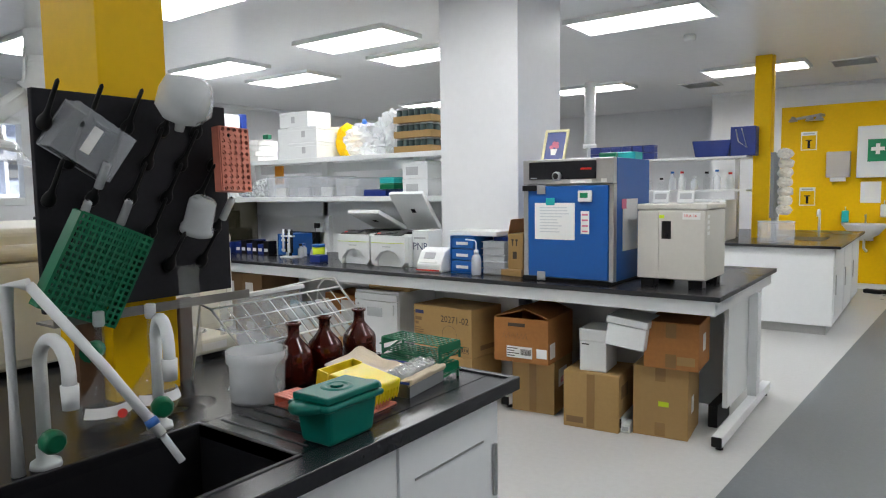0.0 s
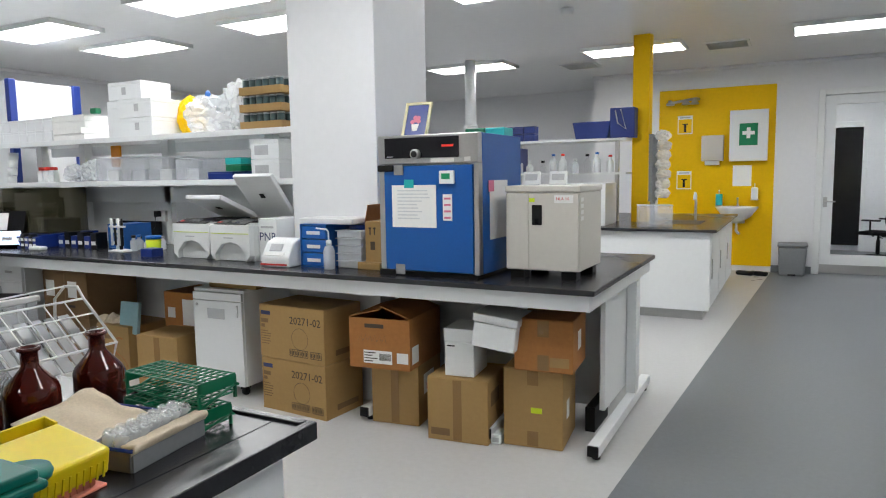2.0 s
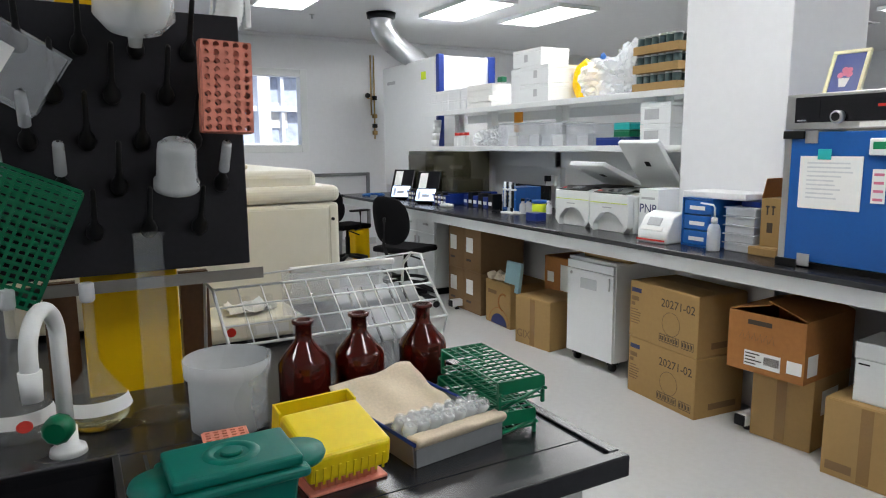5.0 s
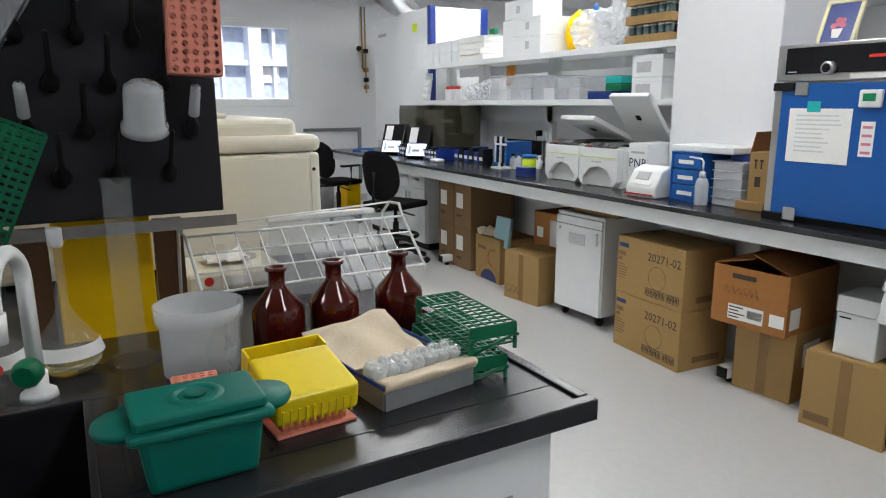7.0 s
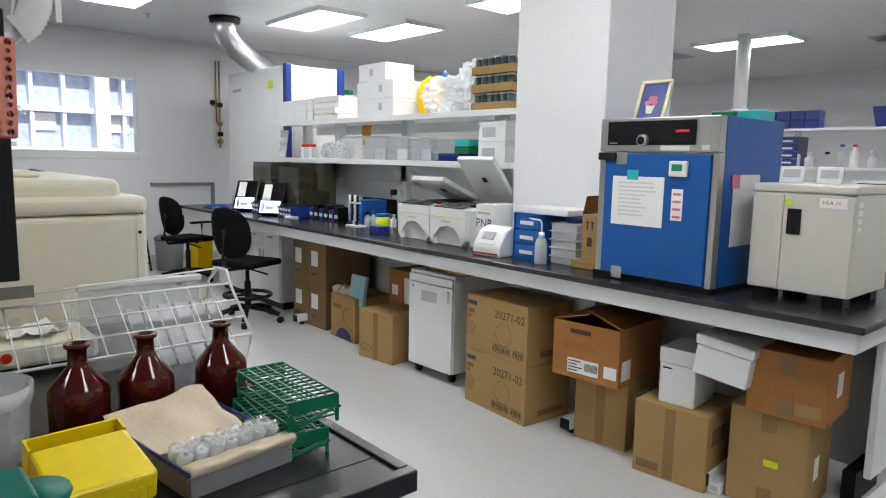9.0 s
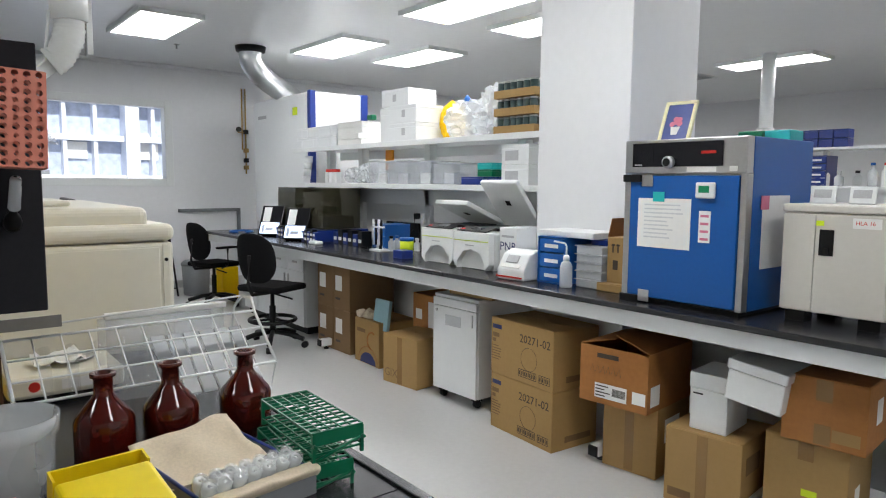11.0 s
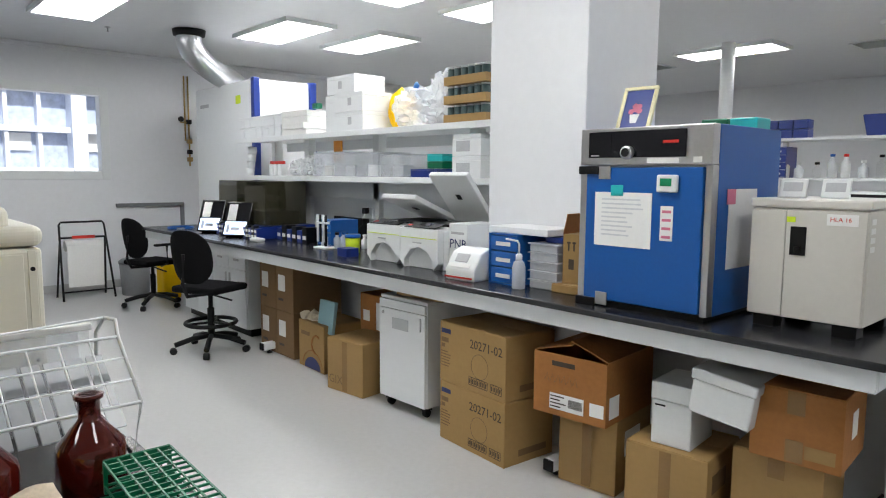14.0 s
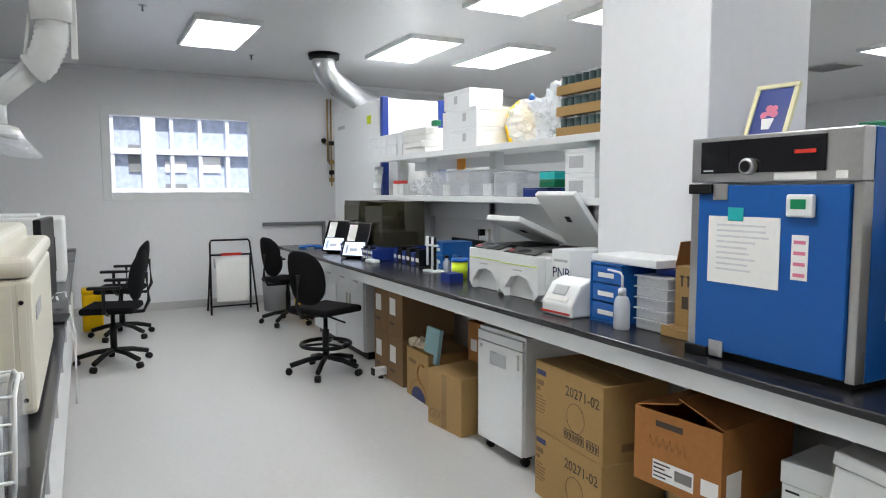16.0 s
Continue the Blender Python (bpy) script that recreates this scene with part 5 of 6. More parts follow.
part("cap", lathe([(0.017, 0.146), (0.017, 0.172), (0.008, 0.178)], 18), WPLAST, t)
part("spout", tube(bmesh.new(), [(0, 0, 0.176), (0, 0, 0.225), (-0.012, 0, 0.24), (-0.09, 0, 0.245)], 0.005, 8), WPLAST, t)
t = thing("cardboard_box", "tall thin carton standing open on the bench", "cardboard box", pose(-2.255, 3.72, 0.945, 0, 0, 4))
part("body", box(0, 0.11, 0, 0.26, 0, 0.24, 0.002), CARD, t)
part("flap", moved(box(0, 0.003, 0, 0.26, 0, 0.10), pose(0, 0, 0.241, 0, 12)), CARDR, t)
bm = bmesh.new()
for x in (0.03, 0.06):
    bxm(bm, x, x + 0.008, -0.0015, -0.0003, 0.16, 0.205)
    bxm(bm, x - 0.006, x + 0.014, -0.0015, -0.0003, 0.196, 0.204)
bxm(bm, 0.035, 0.065, -0.0015, -0.0003, 0.07, 0.12)
part("arrows_print", bm, INK, t)
carton("cardboard_box", 0.16, 0.2, 0.044, pose(-2.29, 3.68, 0.9), "flat small carton under the tall one", tape="")

drawer_rack(pose(-4.98, 4.0, 0.9), 0.20, BLUEP, "blue plastic drawer rack near the instruments")
t = thing("sharps_tub", "yellow tub with a blue lid on the bench", "container", pose(-4.27, 3.86, 0.9))
part("body", lathe([(0.05, 0), (0.055, 0.11)], 24), LIMEG, t)
part("lid", lathe([(0.058, 0.111), (0.058, 0.135)], 24), BLUEP, t)
solid("blue_rack", box(0, 0.12, 0, 0.1, 0, 0.06, 0.004), NAVY, "small dark blue freezer block", "rack", pose(-4.17, 3.66, 0.9))
rr = random.Random(5)
for i in range(9):
    h = rr.uniform(0.07, 0.13)
    t = thing("reagent_bottle", "small white-capped reagent bottle on the bench", "bottle", pose(-4.95 + 0.08 * i + rr.uniform(-0.02, 0.02), 3.95 + rr.uniform(-0.1, 0.22), 0.9), group="small reagent bottles")
    part("body", lathe([(0.025, 0), (0.027, 0.004), (0.027, h * 0.75), (0.013, h * 0.88), (0.013, h)], 16), FROST if i % 3 else WPLAST, t)
    part("cap", lathe([(0.016, h + 0.0005), (0.016, h + 0.02)], 14), (WPLAST, BLUEP, BLACK)[i % 3], t)
t = thing("pipette_stand", "white pipette stand with several pipettes", "pipette stand", pose(-4.72, 3.8, 0.9))
part("base", box(0, 0.16, 0, 0.12, 0, 0.015, 0.004), WPLAST, t)
part("post", box(0.07, 0.09, 0.05, 0.07, 0.0155, 0.24, 0.003), BLACK, t)
for i in range(4):
    part("pipette", tube(bmesh.new(), [(0.02 + 0.04 * i, 0.03, 0.05), (0.02 + 0.04 * i, 0.03, 0.26)], 0.009, 8), (WPLAST, BLACK)[i % 2], t)
part("crossbar", box(0.0, 0.16, 0.02, 0.05, 0.19, 0.205, 0.002), WPLAST, t)
# power outlet strip and wires below the lower shelf
for x in (-4.0, -4.9):
    solid("socket_box", box(0, 0.14, 0, 0.03, 0, 0.09, 0.004), WPLAST, "white double power socket on the trunking", "socket", pose(x, 4.39, 1.10))
solid("power_plug", box(0, 0.04, 0, 0.05, 0, 0.05, 0.006), BLACK, "black plug with a hanging cable", "plug", pose(-4.84, 4.34, 1.14))
solid("power_cable", tube(bmesh.new(), [(0, 0, 0), (0.03, -0.03, -0.08), (-0.12, -0.02, -0.17), (-0.3, 0, -0.2)], 0.005, 6), BLACK, "black power cable hanging below the shelf", "cable", pose(-4.82, 4.34, 1.14))
solid("flat_screen", box(0, 0.5, 0, 0.03, 0, 0.2, 0.004), BLACK, "low black screen behind the bottles", "screen", pose(-5.3, 4.36, 0.9))


# dark extraction instruments with lit screens
def extractor(m):
    t = thing("extraction_instrument", "dark instrument with a smoked cover and lit screens", "instrument", m, group="dark bench instruments")
    part("base", box(0, 0.42, 0.0, 0.55, 0, 0.11, 0.006), NAVY, t)
    turn = pose(0.10, -0.04, 0, 0, 0, 38)
    bm = moved(prism([(0.0, 0.0), (0.06, 0.0), (0.06, 0.31), (0.035, 0.31), (-0.10, 0.02)], 0.0, 0.24, 0.003), pose(0.12, 0, 0, 0, 0, 90))
    part("screen_housing", moved(bm, turn), GLOSSB, t)
    tilt = turn @ pose(0, -0.102, 0.02, -25)
    s1 = part("screen", moved(box(-0.10, 0.10, -0.004, 0.0, 0.015, 0.135, 0.0), tilt), SCREEN, t, "lit touch screen")
    part("screen_print", moved(box(-0.04, 0.04, -0.0052, -0.0042, 0.05, 0.08), tilt), GREYINK, s1)
    part("screen_print", moved(box(-0.08, -0.055, -0.0052, -0.0042, 0.03, 0.11), tilt), GREYINK, s1)
    part("note", moved(box(-0.09, -0.01, -0.004, 0.0, 0.145, 0.30), tilt), PAPER, t)
    for i in range(5):
        p = part("reagent_rack", box(0.20 + 0.055 * i, 0.25 + 0.055 * i, -0.055, -0.002, 0.0, 0.10 + 0.02 * (i % 2), 0.003), BLACK if i % 2 else NAVY, t)
        for j in range(2):
            part("label", box(0.206 + 0.055 * i, 0.244 + 0.055 * i, -0.0565, -0.0553, 0.02 + 0.045 * j, 0.042 + 0.045 * j), PAPER, p)
    bm = bmesh.new()
    bxm(bm, 0.02, 0.41, 0.06, 0.066, 0.12, 0.46)
    bxm(bm, 0.02, 0.026, 0.066, 0.46, 0.12, 0.50)
    bxm(bm, 0.404, 0.41, 0.066, 0.46, 0.12, 0.50)
    bxm(bm, 0.026, 0.404, 0.066, 0.46, 0.495, 0.50)
    part("cover", bm, SMOKE, t, "smoked acrylic cover")
    part("inner_deck", box(0.06, 0.37, 0.12, 0.42, 0.111, 0.24, 0.01), BINGREY, t)
    part("arm", box(0.10, 0.34, 0.2, 0.24, 0.33, 0.37, 0.006), BINGREY, t)
    part("arm_post", box(0.30, 0.34, 0.241, 0.30, 0.241, 0.42, 0.006), BLACK, t)
    return t


ex = extractor(pose(-5.98, 3.78, 0.9))
copy_thing(ex, pose(-6.58, 3.80, 0.9))
solid("tip_waste", box(0, 0.2, 0, 0.3, 0, 0.36, 0.006), GREENR, "dark green box standing behind the instruments", "box", pose(-6.98, 4.15, 0.9))
solid("paper_sheet", box(0, 0.14, 0, 0.002, 0, 0.36), PAPER, "white paper sheet hanging from the shelf", "paper", pose(-5.75, 4.15, 1.05, 4))
solid("soap_dish", box(0, 0.14, 0, 0.08, 0, 0.03, 0.012, 3), WPLAST, "white oval dish on the worktop", "dish", pose(-5.52, 3.66, 0.9))
for i in range(6):
    t = thing("reagent_box", "small boxed reagent kit beside the instrument", "box", pose(-5.52 + 0.085 * i, 3.92, 0.9), group="small kit boxes")
    part("body", box(0, 0.075, 0, 0.1, 0, 0.10 + 0.03 * (i % 2), 0.003), (NAVY, BLACK)[i % 2], t)
    part("label", box(0.01, 0.062, -0.0018, -0.0006, 0.03, 0.06), PAPER, t)
solid("cable", tube(bmesh.new(), arc((0, 0, 0.012), 0.12, 0, 320, 16, "xy"), 0.012, 6), BLUEP, "coil of blue cable on the worktop", "cable", pose(-7.15, 3.7, 0.9))


# ---- on the shelves ----
def small_box(x, y, z, w, d, h, material, label, group="boxes on the shelf", turn=0):
    t = thing("shelf_box", label, "box", pose(x, y, z, 0, 0, turn), group=group)
    part("body", box(0, w, 0, d, 0, h * 0.8, 0.003), material, t)
    part("lid", box(-0.001, w + 0.001, -0.001, d + 0.001, h * 0.8 + 0.0005, h, 0.003), material, t)
    return t


UP, LOW = 1.813, 1.448
rr = random.Random(11)
for k in range(7):
    for j in range(2):
        small_box(-6.78 + 0.125 * k, 4.19, UP + 0.105 * j, 0.12, 0.2, 0.103, WHITE, "small white carton on the upper shelf", turn=rr.uniform(-3, 3))
for k in range(4):
    small_box(-5.90, 4.19, UP + 0.055 * k, 0.42, 0.26, 0.053, PAPER, "flat white carton in a stack", turn=rr.uniform(-3, 3))
solid("green_cap", box(0, 0.08, 0, 0.06, 0, 0.05, 0.01), GREENR, "green plastic cap between the boxes", "cap", pose(-5.46, 4.25, UP + 0.222))
small_box(-5.17, 4.21, UP, 0.15, 0.3, 0.30, WHITE, "tall white foam box on the upper shelf")
for k in range(2):
    sb = small_box(-5.01, 4.19, UP + 0.152 * k, 0.40, 0.3, 0.15, WHITE, "white foam box with a small label")
    part("label", box(0.20, 0.25, -0.0025, -0.0012, 0.05, 0.11), GREYINK, sb)
sb = small_box(-5.13, 4.20, UP + 0.305, 0.40, 0.3, 0.145, WHITE, "white foam box stacked on two others")
part("label", box(0.17, 0.22, -0.0025, -0.0012, 0.04, 0.10), GREYINK, sb)


def lumpy(rx, ry, rz, seed, amp, f=7.0, sub=4):
    bm = bmesh.new()
    bmesh.ops.create_icosphere(bm, subdivisions=sub, radius=1)
    for v in bm.verts:
        d = v.co.normalized()
        n = abs(noise.noise(d * f * 0.35 + Vector((seed, 0, 0)))) + 0.5 * abs(noise.noise(d * f + Vector((0, seed, 0))))
        k = 1 - amp * n
        v.co = Vector((d.x * rx * k, d.y * ry * k, max(d.z, -0.75) * rz * k))
    zmin = min(v.co.z for v in bm.verts)
    for v in bm.verts:
        v.co.z -= zmin
    for f_ in bm.faces:
        f_.smooth = False
    return bm


solid("yellow_bag", lumpy(0.14, 0.10, 0.20, 3, 0.3, 4), YELLOW, "yellow plastic bag on the upper shelf", "bag", pose(-4.50, 4.50, UP))
t = thing("clear_bag", "full clear plastic bag with a blue tie", "bag", pose(-4.10, 4.36, UP))
part("bag", lumpy(0.33, 0.17, 0.19, 5, 0.5, 8, 4), BAG, t)
part("tie", lumpy(0.035, 0.03, 0.05, 8, 0.3, 7, 2), BLUEP, t, "blue tie").location = (-0.05, 0, 0.26)
solid("clear_bag", lumpy(0.18, 0.15, 0.24, 9, 0.5, 8, 4), BAG, "crumpled clear plastic bag beside the cartons", "bag", pose(-3.86, 4.4, UP))
for k in range(3):
    t = thing("can_tray", "cardboard tray of small tins, stacked", "carton", pose(-3.66, 4.19, UP + 0.125 * k), group="stacked trays of tins")
    bm = bmesh.new()
    bxm(bm, 0, 0.40, 0, 0.3, 0, 0.006)
    for a in ((0, 0.40, 0, 0.005), (0, 0.40, 0.295, 0.3), (0, 0.005, 0.005, 0.295), (0.395, 0.40, 0.005, 0.295)):
        bxm(bm, *a, 0.006, 0.055)
    part("tray", bm, CARD, t)
    for i in range(6):
        for j in range(3):
            c = part("tin", moved(lathe([(0.029, 0), (0.029, 0.10)], 14), Matrix.Translation((0.04 + 0.064 * i, 0.04 + 0.085 * j, 0.0065))), TINM, t)
            part("tin_lid", moved(lathe([(0.030, 0.1002), (0.030, 0.112)], 14), Matrix.Translation((0.04 + 0.064 * i, 0.04 + 0.085 * j, 0.0065))), STEEL, c)
# lower shelf
for i in range(3):
    t = thing("medicine_bottle", "white bottle with a red cap", "bottle", pose(-6.22 + 0.085 * i, 4.27, LOW), group="red-capped bottles")
    part("body", box(-0.036, 0.036, -0.03, 0.03, 0, 0.11, 0.008), WPLAST, t)
    part("cap", lathe([(0.032, 0.1105), (0.032, 0.14)], 18), REDP, t)
for i in range(4):
    solid("white_cup", lathe([(0.04, 0), (0.045, 0.07)], 16), WPLAST, "white plastic cup on the shelf", "cup", pose(-6.66, 4.24 + 0.01 * i, LOW + 0.072 * i), group="stacked cups")
solid("clear_bag", lumpy(0.15, 0.1, 0.1, 14, 0.6), BAG, "small bag of plastic ware on the lower shelf", "bag", pose(-5.85, 4.35, LOW))
solid("clear_bag", lumpy(0.14, 0.1, 0.12, 15, 0.6), BAG, "small bag of plastic ware on the lower shelf", "bag", pose(-5.55, 4.32, LOW))


def clear_bin(m, W, D, H, label):
    t = thing("clear_bin", label, "storage bin", m, group="clear bins on the shelf")
    bm = bmesh.new()
    bxm(bm, 0, W, 0, 0.003, 0, H)
    bxm(bm, 0, W, D - 0.003, D, 0, H)
    bxm(bm, 0, 0.003, 0.003, D - 0.003, 0, H)
    bxm(bm, W - 0.003, W, 0.003, D - 0.003, 0, H)
    bxm(bm, 0.003, W - 0.003, 0.003, D - 0.003, 0, 0.003)
    part("body", bm, CLEAR, t)
    part("rim", tube(bmesh.new(), [(0, 0, H), (W, 0, H), (W, D, H), (0, D, H), (0, 0, H)], 0.005, 6), FROST, t)
    return t


for k, (x, w, h) in enumerate(((-5.35, 0.28, 0.2), (-5.03, 0.3, 0.2), (-4.70, 0.28, 0.19), (-4.38, 0.26, 0.17))):
    clear_bin(pose(x, 4.2, LOW), w, 0.32, h, "clear plastic bin on the lower shelf")
    small_box(x + 0.04, 4.28, LOW + 0.004, w * 0.5, 0.12, 0.09, (PAPER, FROST, WPLAST, FROST)[k], "white pack inside a clear bin", group="packs in bins")
small_box(-4.05, 4.22, LOW, 0.26, 0.2, 0.06, NAVY, "dark blue tube box on the lower shelf")
small_box(-3.84, 4.2, LOW + 0.062, 0.16, 0.18, 0.05, GREENR, "green tube box on the lower shelf")
small_box(-3.84, 4.2, LOW + 0.114, 0.16, 0.18, 0.05, TURQ, "turquoise tube box on the lower shelf")
small_box(-3.78, 4.24, LOW, 0.12, 0.18, 0.06, NAVY, "dark blue tube box on the lower shelf")
for k in range(2):
    sb = small_box(-3.58, 4.2, LOW + 0.145 * k, 0.27, 0.24, 0.143, WHITE, "white kit carton with a grey label")
    part("label", box(0.04, 0.17, -0.0025, -0.0012, 0.03, 0.1), GREYINK, sb)
# added orange box imitates a lit yellow wall panel further beyond the shelf
solid("lit_panel_standin", box(0, 0.13, 0, 0.02, 0, 0.2, 0.003), ORANGE, "orange stand-in for a lit yellow wall panel beyond the shelf", "panel", pose(-5.85, 4.72, 1.587))
# added white strip stands in for the lit far wall seen between the boards
wall_strip = solid("far_wall_strip", box(SX0, SX1, 4.7505, 4.77, 1.70, 1.812), WHITE, "white strip standing in for the lit far wall behind the shelves", "panel")

# ---- fume hood, duct and wall fittings ----
t = thing("fume_hood", "tall white fume hood with blue corner posts", "fume hood", pose(-8.40, 4.415, 0))
part("body", box(0, 1.50, 0.005, 0.74, 0.05, 2.46, 0.006), HOODM, t)
part("front_panel", box(0.01, 1.455, -0.012, 0.0045, 0.95, 2.45, 0.003), WHITE, t)
part("corner_post", box(1.46, 1.53, -0.014, 0.06, 0.05, 2.475, 0.01), NAVY, t, "dark blue corner post")
part("corner_post", box(1.46, 1.53, 0.66, 0.745, 0.05, 2.475, 0.01), NAVY, t, "dark blue corner post")
part("end_panel", box(1.501, 1.508, 0.065, 0.655, 0.9, 2.44, 0.003), HOODM, t)
part("sticker", box(1.10, 1.22, -0.0145, -0.0125, 2.22, 2.31), LIMEG, t, "yellow sticker")
part("badge", box(0.14, 0.38, -0.0145, -0.0125, 2.23, 2.27), GREYINK, t)
part("plinth", box(0.02, 1.48, 0.03, 0.72, 0, 0.05), BLACK, t)
t = thing("exhaust_duct", "ribbed silver flexible duct from ceiling to hood", "duct")
pts = [Vector((-7.47, 3.98, 2.92)), Vector((-7.47, 3.99, 2.80)), Vector((-7.53, 4.12, 2.68)), Vector((-7.66, 4.36, 2.58)), Vector((-7.80, 4.60, 2.52)), Vector((-7.86, 4.72, 2.44))]
fine = []
for i in range(len(pts) - 1):
    p0, p1, p2, p3 = pts[max(i - 1, 0)], pts[i], pts[i + 1], pts[min(i + 2, len(pts) - 1)]
    for k in range(10):
        u = k / 10
        fine.append(0.5 * (2 * p1 + (p2 - p0) * u + (2 * p0 - 5 * p1 + 4 * p2 - p3) * u * u + (3 * p1 - p0 - 3 * p2 + p3) * u ** 3))


def ribbed(path, r, rib, seg=24):
    bm = bmesh.new()
    rings = []
    for i, p in enumerate(path):
        d = (path[min(i + 1, len(path) - 1)] - path[max(i - 1, 0)]).normalized()
        s = d.cross(Vector((1, 0.2, 0))).normalized()
        u = s.cross(d)
        rad = r + (rib if i % 2 else 0)
        rings.append([bm.verts.new(p + rad * (math.cos(2 * math.pi * k / seg) * s + math.sin(2 * math.pi * k / seg) * u)) for k in range(seg)])
    for a, c in zip(rings, rings[1:]):
        for k in range(seg):
            bm.faces.new((a[k], a[(k + 1) % seg], c[(k + 1) % seg], c[k])).smooth = True
    bmesh.ops.recalc_face_normals(bm, faces=bm.faces[:])
    return bm


part("hose", ribbed(fine, 0.125, 0.006), GALV, t)
part("collar", moved(lathe([(0.135, 2.90), (0.16, 2.91), (0.17, 2.968), (0.13, 2.968)], 32), Matrix.Translation((-7.47, 3.98, 0))), BLACK, t, "black ceiling collar")
t = thing("gas_pipe", "brass gas pipes with valves on the wall", "pipe", pose(XW + 0.035, 4.68, 0))
BRASS = mat("brass", (0.45, 0.30, 0.12), 0.35, metal=1.0, var=0.1)
for y, z0, z1 in ((0, 1.56, 2.75), (-0.05, 1.9, 2.75)):
    part("pipe", tube(bmesh.new(), [(0, y, z0), (0, y, z1)], 0.011, 8), BRASS, t)
for z in (2.12, 1.86, 1.72, 1.62):
    part("valve", box(-0.03, 0.04, -0.03, 0.03, z, z + 0.06, 0.01), (BRASS, BLACK)[int(z * 10) % 2], t)
part("gauge", moved(lathe([(0.035, 0), (0.035, 0.03)], 18), pose(0.03, -0.12, 2.18, 0, 90)), BLACK, t)
part("gauge_arm", tube(bmesh.new(), [(0, 0, 2.14), (0.02, -0.12, 2.14), (0.04, -0.12, 2.18)], 0.008, 8), BRASS, t)
t = thing("wall_trunking", "grey cable trunking along the wall", "trunking", pose(XW, 0, 0))
part("run", box(0, 0.04, 3.72, 4.58, 1.03, 1.075, 0.003), BINGREY, t)
part("drop", box(0, 0.04, 4.535, 4.58, 0.3, 1.0295, 0.003), BINGREY, t)
solid("wall_socket", box(0, 0.012, 0, 0.15, 0, 0.09, 0.004), WPLAST, "white double wall socket", "socket", pose(XW, 2.2, 1.05))


# ---- articulated extraction arm ----
t = thing("fume_extractor", "white articulated fume extractor with a clear hood", "extractor", pose(-3.96, 1.53, 0))
part("drop_pipe", lathe([(0.075, 2.35), (0.075, CZ)], 24), WPLAST, t)
part("coupling", lathe([(0.088, 2.26), (0.09, 2.40)], 24), WPLAST, t)
path = [Vector((0, 0.0, 2.27)), Vector((0, 0.0, 2.22)), Vector((0.005, -0.01, 2.17)), Vector((0.0, -0.03, 2.12)), Vector((-0.01, -0.06, 2.07)), Vector((-0.02, -0.1, 2.04))]
fp = []
for a, c in zip(path, path[1:]):
    fp += [a.lerp(c, k / 5) for k in range(5)]
part("bellows", ribbed(fp, 0.068, 0.008, 20), WPLAST, t, "ribbed white bellows")
part("lower_tube", tube(bmesh.new(), [(-0.02, -0.09, 2.05), (-0.08, -0.24, 1.92)], 0.05, 16), WPLAST, t)
part("elbow", tube(bmesh.new(), [(-0.08, -0.23, 1.93), (-0.09, -0.25, 1.86), (-0.06, -0.24, 1.77)], 0.048, 16), WPLAST, t)
part("spring_bar", tube(bmesh.new(), [(0.0, -0.09, 2.3), (0.02, -0.12, 2.05), (-0.06, -0.28, 1.9)], 0.008, 8), WPLAST, t)
part("bracket", box(-0.03, 0.03, 0.07, 0.1, 2.1, 2.42, 0.004), WPLAST, t)
part("hood", moved(lathe([(0.05, 0.10), (0.08, 0.07), (0.16, 0.0), (0.158, -0.002), (0.078, 0.066), (0.046, 0.098)], 32, cap=False), pose(-0.03, -0.22, 1.68, -12, 10)), CLEAR, t, "clear plastic dome")
part("nozzle", moved(lathe([(0.05, 0.09), (0.075, 0.05), (0.05, 0.04)], 24), pose(-0.03, -0.22, 1.70, -12, 10)), WPLAST, t)


